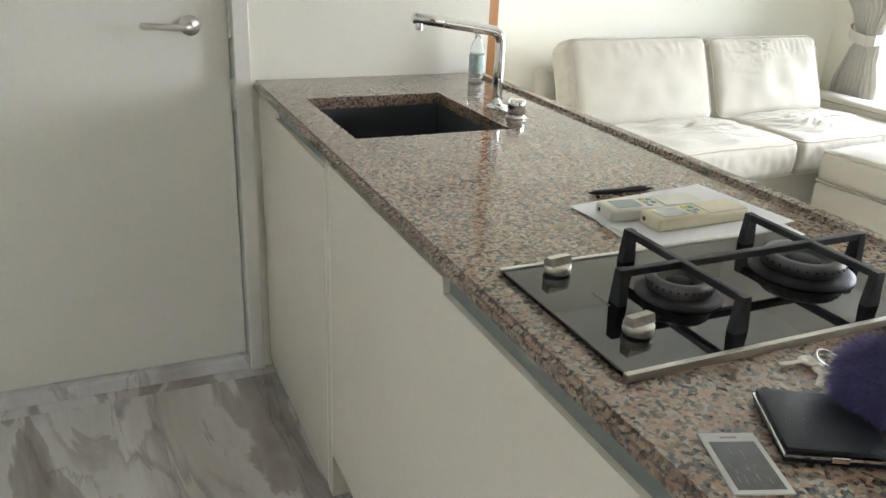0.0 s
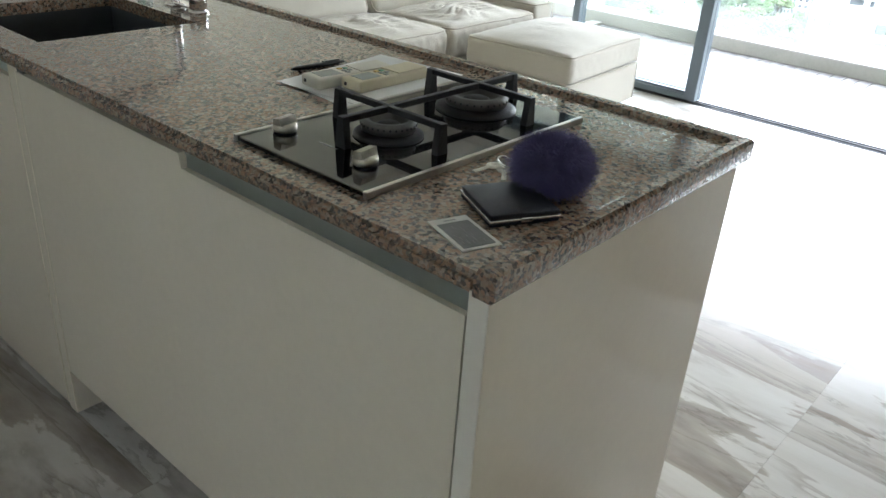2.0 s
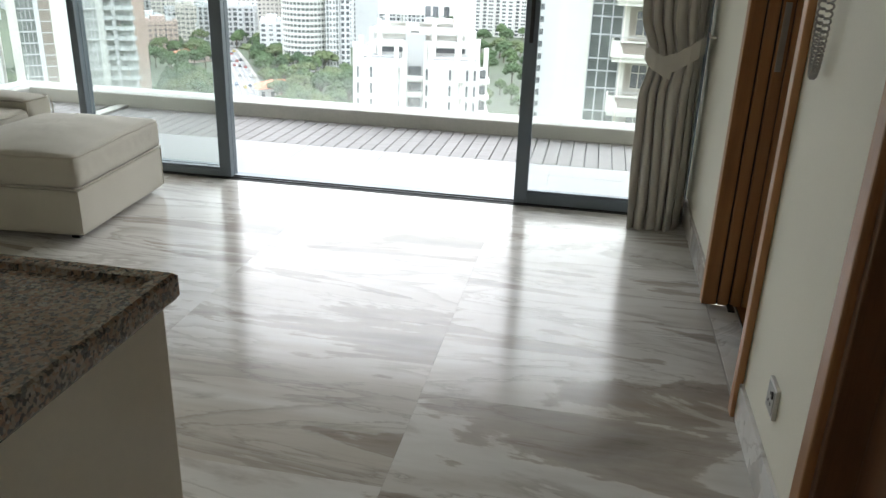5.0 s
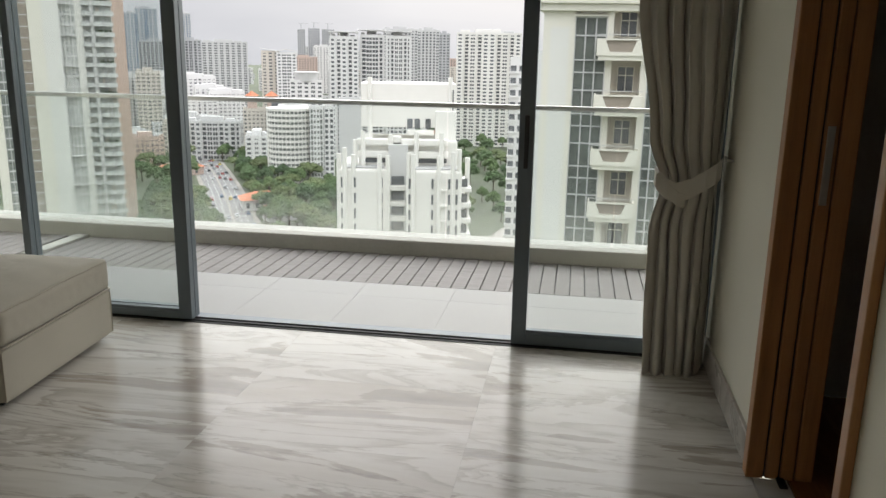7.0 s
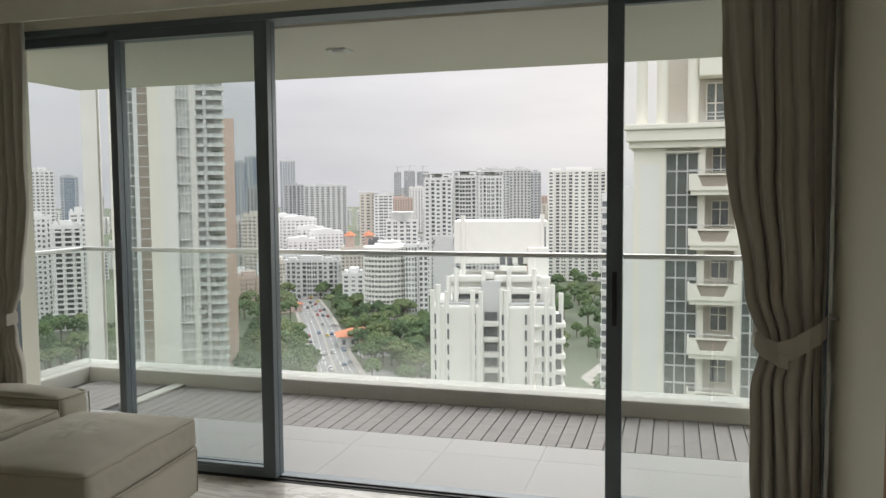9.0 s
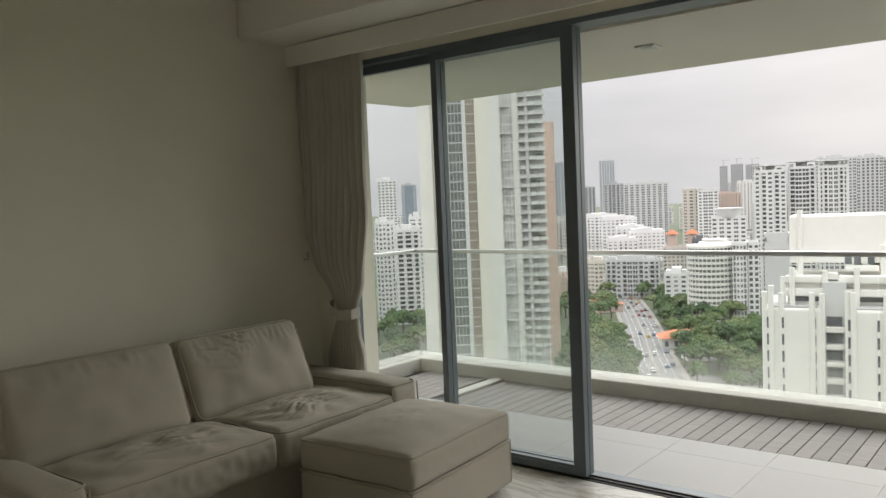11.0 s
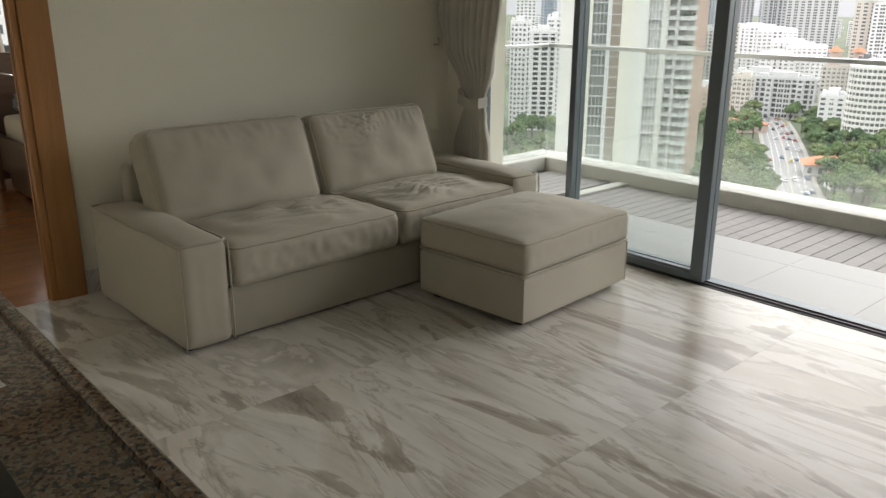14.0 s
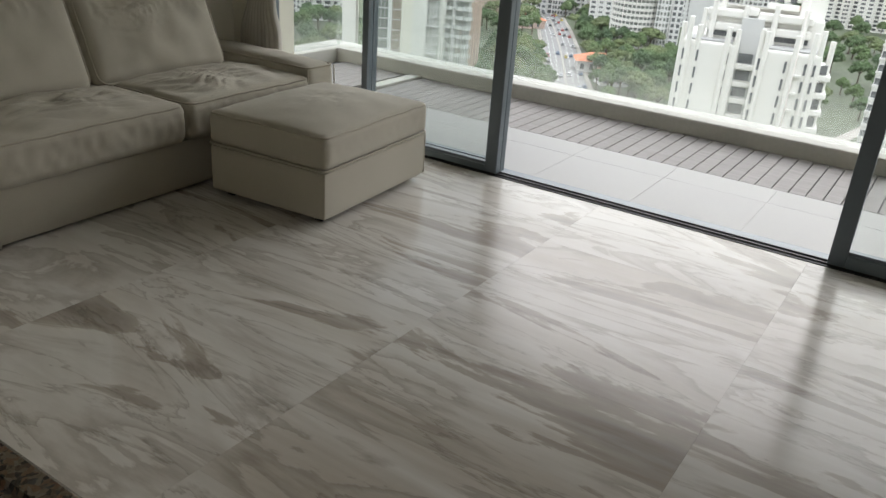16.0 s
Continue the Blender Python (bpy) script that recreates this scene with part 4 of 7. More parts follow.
def curtain(name, label, edge_a, edge_b, ztop, zbot, xc, pleats, deep, tie, seed, wrap=0.0):
    """A gathered curtain: edges given by height, folds that tighten at the tie."""
    nu, nv = pleats * 14, 64
    bm = bmesh.new()
    def sheet(off):
        rows = []
        for j in range(nv + 1):
            z = zbot + (ztop - zbot) * j / nv
            a, b = lerp_line(edge_a, z), lerp_line(edge_b, z)
            k = math.exp(-((z - tie) / 0.10) ** 2)
            top = max(0.0, 1 - (ztop - z) / 0.16)
            row = []
            for i in range(nu + 1):
                u = i / nu
                w = u + 0.07 * noise.noise(Vector((u * 3 + seed, z * 1.3, seed)))
                ph = 2 * math.pi * pleats * w
                amp = deep * (0.55 + 0.55 * noise.noise(Vector((u * 5 + seed, z * 0.7, 3)))) * (1 - 0.45 * k) * (1 - 0.45 * top)
                f = 1.1 - 2.2 * abs(math.cos(ph / 2)) ** 0.8 + 0.18 * math.sin(2 * ph + 1 + 1.2 * z) * (1 - top) + top * 0.8 * math.sin(2 * ph)
                x = xc + amp * f + 0.02 * k + wrap * max(0.0, 1 - u / 0.3) ** 1.5
                y = a + (b - a) * u + 0.006 * math.cos(ph)
                row.append(bm.verts.new((x + off, y, z)))
            rows.append(row)
        return rows
    f, g = sheet(0.0), sheet(0.004)
    for j in range(nv):
        for i in range(nu):
            bm.faces.new((f[j][i], f[j][i + 1], f[j + 1][i + 1], f[j + 1][i]))
            bm.faces.new((g[j][i], g[j + 1][i], g[j + 1][i + 1], g[j][i + 1]))
    for j in range(nv):
        for i in (0, nu):
            bm.faces.new((f[j][i], f[j + 1][i], g[j + 1][i], g[j][i]))
    for i in range(nu):
        bm.faces.new((f[0][i], g[0][i], g[0][i + 1], f[0][i + 1]))
        bm.faces.new((f[nv][i], f[nv][i + 1], g[nv][i + 1], g[nv][i]))
    bmesh.ops.recalc_face_normals(bm, faces=bm.faces)
    c = thing(name, label, "curtain")
    part("drape", bm, CURTAIN, c, smooth=80)
    return c


def tie_band(parent, pts, width, material):
    """A flat cloth band along the points, upright."""
    bm = bmesh.new()
    rows = []
    for p in pts:
        rows.append([bm.verts.new((p[0] + dx, p[1], p[2] + s * width / 2)) for dx, s in ((0, -1), (0, 1), (0.005, 1), (0.005, -1))])
    for r, s in zip(rows, rows[1:]):
        for k in range(4):
            bm.faces.new((r[k], r[(k + 1) % 4], s[(k + 1) % 4], s[k]))
    bm.faces.new(rows[0]), bm.faces.new(rows[-1][::-1])
    bmesh.ops.recalc_face_normals(bm, faces=bm.faces)
    return part("tie_band", bm, material, parent, "cloth tie-back band")


cr = curtain("curtain", "taupe pleated curtain gathered by a cloth tie beside the window",
             [(0, -0.655), (0.8, -0.645), (1.5, -0.655), (2.4, -0.658)], [(0, -0.368), (0.4, -0.352), (0.66, -0.345), (0.84, -0.385), (1.05, -0.325), (1.58, -0.245), (2.0, -0.222), (2.4, -0.21)],
             2.42, 0.0005, 4.205, 6, 0.036, 0.84, 1.7, 0.185)
tie_band(cr, [(4.20, -0.352, 0.885), (4.15, -0.362, 0.870), (4.134, -0.395, 0.840), (4.128, -0.435, 0.822), (4.128, -0.49, 0.842), (4.133, -0.55, 0.880), (4.150, -0.592, 0.905), (4.19, -0.612, 0.915), (4.23, -0.625, 0.92)], 0.085, CURTAIN)
tie_band(cr, [(4.148, -0.354, 0.872), (4.128, -0.40, 0.835), (4.122, -0.44, 0.800), (4.124, -0.475, 0.790)], 0.058, CURTAIN)
part("tie_hook", tube(bmesh.new(), [(4.2, YS + 0.001, 0.955), (4.2, YS + 0.03, 0.955), (4.2, YS + 0.035, 0.975)], 0.006, 8), STEEL, cr, "steel tie-back hook")
cl = curtain("curtain", "taupe pleated curtain looped back by a cloth tie behind the sofa",
             [(0, 3.64), (0.5, 3.63), (0.70, 3.575), (0.79, 3.545), (0.88, 3.585), (1.13, 3.745), (1.3, 3.775), (2.4, 3.79)], [(0, 3.28), (0.52, 3.285), (0.70, 3.335), (0.79, 3.362), (1.0, 3.278), (1.5, 3.225), (2.4, 3.19)],
             2.42, 0.0005, 4.285, 11, 0.032, 0.79, 5.2, 0.04)
tie_band(cl, [(4.31, 3.345, 0.80), (4.245, 3.352, 0.792), (4.225, 3.40, 0.785), (4.222, 3.46, 0.795), (4.230, 3.52, 0.815), (4.262, 3.555, 0.83), (4.30, 3.565, 0.84)], 0.062, CURTAIN)
part("tie_hook", tube(bmesh.new(), [(4.29, YN - 0.001, 1.12), (4.29, YN - 0.04, 1.12), (4.285, YN - 0.05, 1.15), (4.28, YN - 0.04, 1.165)], 0.007, 8), STEEL, cl, "ornate steel tie-back hook")
def bedroom_curtain():
    bm = bmesh.new()
    nu, nv = 60, 24
    rows = []
    for j in range(nv + 1):
        z = 0.50 + 1.88 * j / nv
        right = 2.63 - 0.20 * (j / nv) ** 1.4
        row = []
        for i in range(nu + 1):
            u = i / nu
            x = 1.5 + (right - 1.5) * u
            y = BF + 0.16 + 0.06 * math.sin(2 * math.pi * 6 * u + 0.8 * noise.noise(Vector((u * 3, z, 0)))) + 0.02 * math.sin(31 * u)
            row.append(y)
            row[-1] = (x, y, z)
        rows.append(row)
    f = [[bm.verts.new(p) for p in r] for r in rows]
    g = [[bm.verts.new((p[0], p[1] + 0.005, p[2])) for p in r] for r in rows]
    for j in range(nv):
        for i in range(nu):
            bm.faces.new((f[j][i], f[j][i + 1], f[j + 1][i + 1], f[j + 1][i]))
            bm.faces.new((g[j][i], g[j + 1][i], g[j + 1][i + 1], g[j][i + 1]))
    bmesh.ops.recalc_face_normals(bm, faces=bm.faces)
    c = thing("curtain", "heavy pale taupe satin curtain hanging to the bedroom window ledge", "curtain")
    part("drape", bm, fabric("satin_taupe", (0.52, 0.46, 0.37), 500, 10, 0.1), c, smooth=80)


bedroom_curtain()

# ---------- sink, tap and bottle ----------
sk_ = thing("sink", "dark composite undermount sink bowl", "sink")
x0, x1, y0, y1 = SK[0] - 0.006, SK[1] + 0.006, SK[2] - 0.006, SK[3] + 0.006
zt, zb = CZ - 0.024, CZ - 0.21
for a in ((x0 - 0.012, x0, y0 - 0.012, y1 + 0.012), (x1, x1 + 0.012, y0 - 0.012, y1 + 0.012), (x0, x1, y0 - 0.012, y0), (x0, x1, y1, y1 + 0.012)):
    part("bowl_side", B(*a, zb - 0.01, zt), SINKM, sk_)
part("bowl_floor", B(x0, x1, y0, y1, zb - 0.012, zb), SINKM, sk_)
part("drain", lathe(bmesh.new(), [(0.001, 0), (0.042, 0.0), (0.044, 0.003), (0.036, 0.004), (0.034, 0.002)], ((x0 + x1) / 2, y1 - 0.08, zb)), STEEL, sk_, "round steel drain", smooth=30)
part("overflow_slot", B(x1 - 0.003, x1 - 0.0005, y0 + 0.10, y0 + 0.13, zt - 0.055, zt - 0.042), STEEL, sk_, "small steel overflow slot")

tp = thing("kitchen_tap", "polished chrome angled kitchen tap with a separate round control", "tap", at=(0.996, 1.829, CZ))
part("base_ring", lathe(bmesh.new(), [(0.001, 0), (0.026, 0), (0.026, 0.004), (0.019, 0.008), (0.018, 0.009)]), CHROME, tp, smooth=30)
sp = [(0, 0, 0.005), (0, 0, 0.08), (0, 0, 0.14)] + [(-0.028 * (1 - math.cos(a)), 0, 0.158 + 0.030 * math.sin(a)) for a in (0.0, 0.25, 0.5, 0.75, 1.0, 1.2, 1.4)]
sp += [(-0.06, -0.0, 0.194), (-0.12, -0.002, 0.203), (-0.18, -0.003, 0.212), (-0.232, -0.004, 0.220)]
part("spout", tube(bmesh.new(), sp, 0.0126, 20), CHROME, tp, smooth=60)
part("spout_joint", cyl(bmesh.new(), (-0.155, -0.0027, 0.2083), (-0.158, -0.0027, 0.2088), 0.0130, n=20), STEEL, tp)
part("nozzle", cyl(bmesh.new(), (-0.218, -0.004, 0.208), (-0.218, -0.004, 0.192), 0.0095, n=16), CHROME, tp, smooth=30)
part("link_plate", B(-0.018, 0.012, -0.10, -0.022, 0.006, 0.013, bev=0.003), CHROME, tp)
part("control_base", lathe(bmesh.new(), [(0.001, 0), (0.025, 0), (0.025, 0.004), (0.021, 0.007), (0.020, 0.008)], (-0.006, -0.114, 0)), CHROME, tp, smooth=30)
part("control_knob", lathe(bmesh.new(), [(0.019, 0.008), (0.0215, 0.010), (0.0215, 0.040), (0.020, 0.043), (0.001, 0.044)], (-0.006, -0.114, 0)), CHROME, tp, "round chrome control knob", smooth=30)

def thin_clear(name, tint):
    m, t, b = nodes_of(name)
    setin(b, Base_Color=col(tint), Roughness=0.08, Transmission_Weight=0.85, IOR=1.3)
    return m


bo = thing("soap_bottle", "clear plastic soap bottle with a teal label", "bottle", at=(1.122, 2.205, CZ))
bo.scale = (0.92, 0.92, 0.90)
part("body", lathe(bmesh.new(), [(0.001, 0), (0.022, 0.0), (0.024, 0.004), (0.024, 0.085), (0.020, 0.105), (0.010, 0.122), (0.009, 0.135), (0.001, 0.136)]), thin_clear("clear_plastic", (0.85, 0.9, 0.9)), bo, smooth=40)
part("label_band", lathe(bmesh.new(), [(0.0243, 0.018), (0.0246, 0.019), (0.0246, 0.075), (0.0243, 0.076)], n=28), plain("teal_label", (0.45, 0.56, 0.54), 0.5, vary=0.3, scale=40), bo, "teal printed label")
part("cap", lathe(bmesh.new(), [(0.001, 0.136), (0.0115, 0.136), (0.0115, 0.165), (0.008, 0.176), (0.001, 0.177)]), DOORWHITE, bo, "white cap", smooth=30)

# ---------- gas hob ----------
hob = thing("gas_hob", "two-burner black glass gas hob with steel edge strips", "hob", at=(0.529, 0.629, CZ))
HW, HD = 0.50, 0.285
part("glass_plate", B(0, HW, 0.007, HD - 0.007, 0.001, 0.008, bev=0.0015), BLACKGLASS, hob)
for y in (0.0, HD - 0.0075):
    part("edge_strip", B(-0.002, HW + 0.002, y, y + 0.0075, 0.0, 0.010, bev=0.001), STEEL, hob, "bright steel edge strip")
for ky in (0.075, 0.250):
    k = part("knob", lathe(bmesh.new(), [(0.001, 0), (0.0195, 0.0), (0.0208, 0.002), (0.0205, 0.011), (0.019, 0.0125), (0.001, 0.0128)]), WORN, hob, "worn nickel control knob", smooth=30)
    k.matrix_basis = pose(0.066, ky, 0.0105, 0, 0, 8)
    k.scale = (0.88, 0.88, 0.92)
    part("grip", prism(bmesh.new(), [(-0.0095, 0.0120), (0.0095, 0.0120), (0.0075, 0.0225), (-0.0060, 0.0240)], 0, -0.0195, 0.0195), WORN, k)
    part("collar", lathe(bmesh.new(), [(0.001, -0.003), (0.0185, -0.003), (0.0185, 0.0), (0.001, 0.0001)]), IRON, k)
for bx_, by_, s in ((0.180, 0.145, 0.88), (0.395, 0.150, 1.12)):
    u = part("burner", lathe(bmesh.new(), [(0.001, 0.0), (0.062 * s, 0.0), (0.062 * s, 0.003), (0.055 * s, 0.007), (0.042 * s, 0.008), (0.001, 0.008)]), IRON, hob, "black burner dish", smooth=25)
    u.location = (bx_, by_, 0.008)
    part("flame_ring", lathe(bmesh.new(), [(0.034 * s, 0.008), (0.047 * s, 0.010), (0.049 * s, 0.020), (0.045 * s, 0.026), (0.035 * s, 0.0265), (0.032 * s, 0.015), (0.014 * s, 0.012), (0.001, 0.012)], n=36), BURNER, u, "heat-stained ported ring", smooth=30)
    bmr = bmesh.new()
    for q in range(30):
        a = 2 * math.pi * q / 30
        c_, s_ = math.cos(a), math.sin(a)
        cyl(bmr, (0.046 * s * c_, 0.046 * s * s_, 0.0195), (0.0498 * s * c_, 0.0498 * s * s_, 0.020), 0.0019, n=6)
    part("flame_port_ring", bmr, IRON, u, kind="stuff")
    part("cap", lathe(bmesh.new(), [(0.001, 0.0125), (0.020 * s, 0.0125), (0.021 * s, 0.017), (0.016 * s, 0.020), (0.001, 0.0205)]), IRON, u, smooth=30)
pan = part("pan_support", B(0.088, 0.490, 0.1425, 0.1525, 0.044, 0.054, bev=0.002), IRON, hob, "cast-iron pan support")
for xa in (0.180, 0.395):
    part("cross_bar", B(xa - 0.005, xa + 0.005, 0.040, 0.255, 0.0445, 0.0545, bev=0.002), IRON, pan)
    for ya, yb in ((0.034, 0.046), (0.249, 0.261)):
        part("leg", prism(bmesh.new(), [(xa - 0.011, 0.008), (xa + 0.011, 0.008), (xa + 0.006, 0.0542), (xa - 0.006, 0.0542)], 1, ya, yb), IRON, pan)
for xa in (0.084, 0.484):
    part("leg", prism(bmesh.new(), [(0.1365, 0.008), (0.1585, 0.008), (0.1535, 0.0542), (0.1415, 0.0542)], 0, xa, xa + 0.012), IRON, pan)
bmr = bmesh.new()
for q in range(7):
    box(bmr, 0.075 + 0.0002 * q, 0.078, 0.145 + q * 0.006, 0.149 + q * 0.006, 0.008, 0.0083)
part("maker_mark", bmr, plain("faint_print", (0.12, 0.12, 0.12), 0.4), hob, "faint grey printed mark")

# ---------- papers, remotes, pen ----------
PAPER = plain("printer_paper", (0.80, 0.80, 0.78), 0.7, vary=0.03, scale=8, relief=0.02)
INK = plain("grey_ink", (0.32, 0.32, 0.33), 0.7)
def sheet(at, rz, z, curl, label, lines):
    s = thing("paper_sheet", label, "paper", "papers on the worktop", at=(*at, CZ + z), rz=rz)
    bm = bmesh.new()
    n = 12
    rows = [[bm.verts.new((-0.1485 + 0.297 * i / n, sy * 0.105, 0.0006 + dz + curl * max(0, (i / n - 0.75)) ** 2 * 8)) for i in range(n + 1)] for sy, dz in ((-1, 0), (1, 0), (1, 0.0006), (-1, 0.0006))]
    for a in range(4):
        r, q = rows[a], rows[(a + 1) % 4]
        for i in range(n):
            bm.faces.new((r[i], r[i + 1], q[i + 1], q[i]))
    bm.faces.new([r[0] for r in rows]), bm.faces.new([r[n] for r in rows][::-1])
    bmesh.ops.recalc_face_normals(bm, faces=bm.faces)
    part("page", bm, PAPER, s)
    if lines:
        bm = bmesh.new()
        r = random.Random(3)
        for k in range(22):
            y = -0.090 + 0.008 * k
            box(bm, -0.13, -0.13 + r.uniform(0.05, 0.2), y, y + 0.0025, 0.0014, 0.0016)
        part("print_lines", bm, INK, s, "rows of small grey print", kind="stuff")
sheet((0.918, 1.010), -4, 0.0, 0.0, "white printed sheet lying under two remote controls", True)
sheet((0.922, 1.029), 6, 0.0022, 0.004, "white sheet in a clear sleeve under two remote controls", False)

CREAM = plain("yellowed_cream_plastic", (0.66, 0.60, 0.42), 0.4, vary=0.06, scale=20)
IVORY = plain("pale_ivory_plastic", (0.70, 0.68, 0.58), 0.4, vary=0.05, scale=20)
LCD = plain("grey_lcd", (0.42, 0.46, 0.43), 0.2)
def remote(at, rz, z, body, label, L=0.18, W=0.052):
    r = thing("remote_control", label, "remote control", "remote controls", at=(*at, CZ + z), rz=rz)
    part("body", B(-L / 2, L / 2, -W / 2, W / 2, 0.0, 0.021, bev=0.006, seg=3), body, r, smooth=40)
    part("display", B(-L / 2 + 0.016, -L / 2 + 0.062, -W / 2 + 0.009, W / 2 - 0.009, 0.0205, 0.0216, bev=0.0004), LCD, r, "grey display window")
    for i, (bx2, by2, c) in enumerate(((0.072, 0.012, 1), (0.072, -0.002, 0), (0.072, -0.014, 0), (0.084, 0.010, 2), (0.084, -0.004, 0))):
        part("button", B(-L / 2 + bx2, -L / 2 + bx2 + 0.008, by2 - 0.004, by2 + 0.004, 0.0205, 0.0225, bev=0.0008), (LCD, plain("yellow_button", (0.7, 0.5, 0.1), 0.4), plain("green_button", (0.15, 0.4, 0.25), 0.4))[c], r)
    part("slide_cover", B(-L / 2 + 0.10, L / 2 - 0.004, -W / 2 + 0.002, W / 2 - 0.002, 0.0205, 0.0225, bev=0.001), body, r, "ribbed slide cover")
    part("emitter", cyl(bmesh.new(), (-L / 2 - 0.001, 0.012, 0.011), (-L / 2 + 0.003, 0.012, 0.011), 0.0035, n=10), TRACK, r)
remote((0.874, 1.044), -4, 0.0036, IVORY, "ivory air-conditioner remote control lying on papers")
remote((0.919, 0.993), 1, 0.0036, CREAM, "yellowed cream air-conditioner remote control lying on papers")
pn = thing("ballpoint_pen", "black ballpoint pen lying on the worktop", "pen", at=(0.900, 1.157, CZ + 0.0048), rz=-4.5)
part("barrel", cyl(bmesh.new(), (-0.055, 0, 0), (0.045, 0, 0), 0.0046, 0.0048, 14), BLK, pn, smooth=40)
part("tip", cyl(bmesh.new(), (-0.068, 0, 0), (-0.055, 0, 0), 0.0012, 0.0046, 12), BLK, pn, smooth=40)
part("button", cyl(bmesh.new(), (0.045, 0, 0), (0.058, 0, 0), 0.0028, n=10), BLK, pn)
part("clip", B(0.005, 0.047, -0.0015, 0.0015, 0.0045, 0.0062, bev=0.0004), BLK, pn)

# ---------- access card, card case, keys and fur charm ----------
cd = thing("access_card", "white access card with a scratched grey face and a slot", "card", at=(0.548, 0.484, CZ), rz=-19.5)
part("card_body", B(-0.027, 0.027, -0.0428, 0.0428, 0.0, 0.0018, bev=0.0006), plain("white_card", (0.72, 0.72, 0.68), 0.4), cd)
part("grey_face", B(-0.0215, 0.0215, -0.0375, 0.0285, 0.0017, 0.0022), plain("grey_foil", (0.13, 0.13, 0.135), 0.3, vary=0.3, scale=60, fine=300), cd, "scratched dark grey panel")
part("slot", B(-0.008, 0.008, 0.034, 0.0365, 0.0017, 0.0020), INK, cd)
bmr = bmesh.new()
r = random.Random(9)
for q in range(16):
    x, y, a = r.uniform(-0.016, 0.016), r.uniform(-0.033, 0.02), r.uniform(-0.9, 0.9)
    l = r.uniform(0.004, 0.014)
    box(bmr, x, x + 0.00022, y, y + l * 0.7, 0.0021, 0.00235)
part("scratches", bmr, ALU, cd, kind="stuff")

cc = thing("card_case", "dark leather hinged card case with a chrome rim", "card case", at=(0.648, 0.494, CZ), rz=-28)
LEATHER = plain("dark_navy_leather", (0.016, 0.019, 0.028), 0.38, vary=0.2, scale=30, fine=500, relief=0.4)
part("lower_shell", B(-0.047, 0.047, -0.049, 0.049, 0.0, 0.006, bev=0.002), LEATHER, cc)
part("rim", B(-0.0485, 0.0485, -0.0505, 0.0505, 0.006, 0.0095, bev=0.0012), CHROME, cc, "chrome rim")
part("upper_shell", B(-0.047, 0.047, -0.049, 0.049, 0.0095, 0.016, bev=0.003), LEATHER, cc, smooth=30)
part("clasp", B(-0.008, 0.008, -0.053, -0.049, 0.005, 0.011, bev=0.001), CHROME, cc, "small chrome clasp")

ch = thing("fur_charm", "dark purple fur ball key charm", "key charm", at=(0.738, 0.494, CZ))
ch.scale = (1.16, 1.08, 0.88)
FURD = plain("purple_fur", (0.135, 0.118, 0.27), 0.9, vary=0.35, scale=30, fine=200, relief=0.3)
bm = bmesh.new()
bmesh.ops.create_icosphere(bm, subdivisions=4, radius=0.032)
for v in bm.verts:
    v.co *= 1 + 0.10 * noise.noise(v.co * 60)
    v.co.z = v.co.z * 0.98 + 0.042
part("core", bm, FURD, ch, smooth=80)
bm = bmesh.new()
r = random.Random(21)
for q in range(15000):
    d = Vector((r.gauss(0, 1), r.gauss(0, 1), r.gauss(0, 1))).normalized()
    t_ = Vector((r.gauss(0, 1), r.gauss(0, 1), r.gauss(0, 1)))
    t_ = (t_ - d * t_.dot(d)).normalized()
    root = d * 0.030 + Vector((0, 0, 0.043))
    l = r.uniform(0.017, 0.031)
    tip = root + d * l + t_ * l * 0.5 + Vector((0, 0, -0.004))
    mid_ = root + d * l * 0.55 + t_ * l * 0.10
    s_ = d.cross(t_).normalized() * 0.00033
    for p in (root, mid_, tip):
        p.z = max(p.z, 0.001)
    a, b_, c_, e_ = bm.verts.new(root - s_), bm.verts.new(root + s_), bm.verts.new(mid_ + s_ * 0.8), bm.verts.new(mid_ - s_ * 0.8)
    f_ = bm.verts.new(tip)
    bm.faces.new((a, b_, c_, e_)), bm.faces.new((e_, c_, f_))
part("fur", bm, FURD, ch, kind="stuff")

ky_ = thing("key_ring", "steel key ring with two worn keys", "keys", at=(0.755, 0.581, CZ))
def ring(cx, cy, cz, rad, thick, tilt=0.0):
    pts = [(cx + rad * math.cos(a), cy + rad * math.sin(a), cz + tilt * math.sin(a)) for a in (2 * math.pi * k / 28 for k in range(29))]
    return tube(bmesh.new(), pts, thick, 6)
part("split_ring", ring(0.005, 0.004, 0.0065, 0.013, 0.0012, 0.004), CHROME, ky_, smooth=60)
part("split_ring", ring(0.005, 0.004, 0.0088, 0.0125, 0.0012, 0.004), CHROME, ky_, smooth=60)
part("chain_link", ring(0.020, -0.018, 0.004, 0.006, 0.0012, 0.002), CHROME, ky_, smooth=60)
part("chain_link", ring(0.028, -0.030, 0.004, 0.006, 0.0012, -0.002), CHROME, ky_, smooth=60)
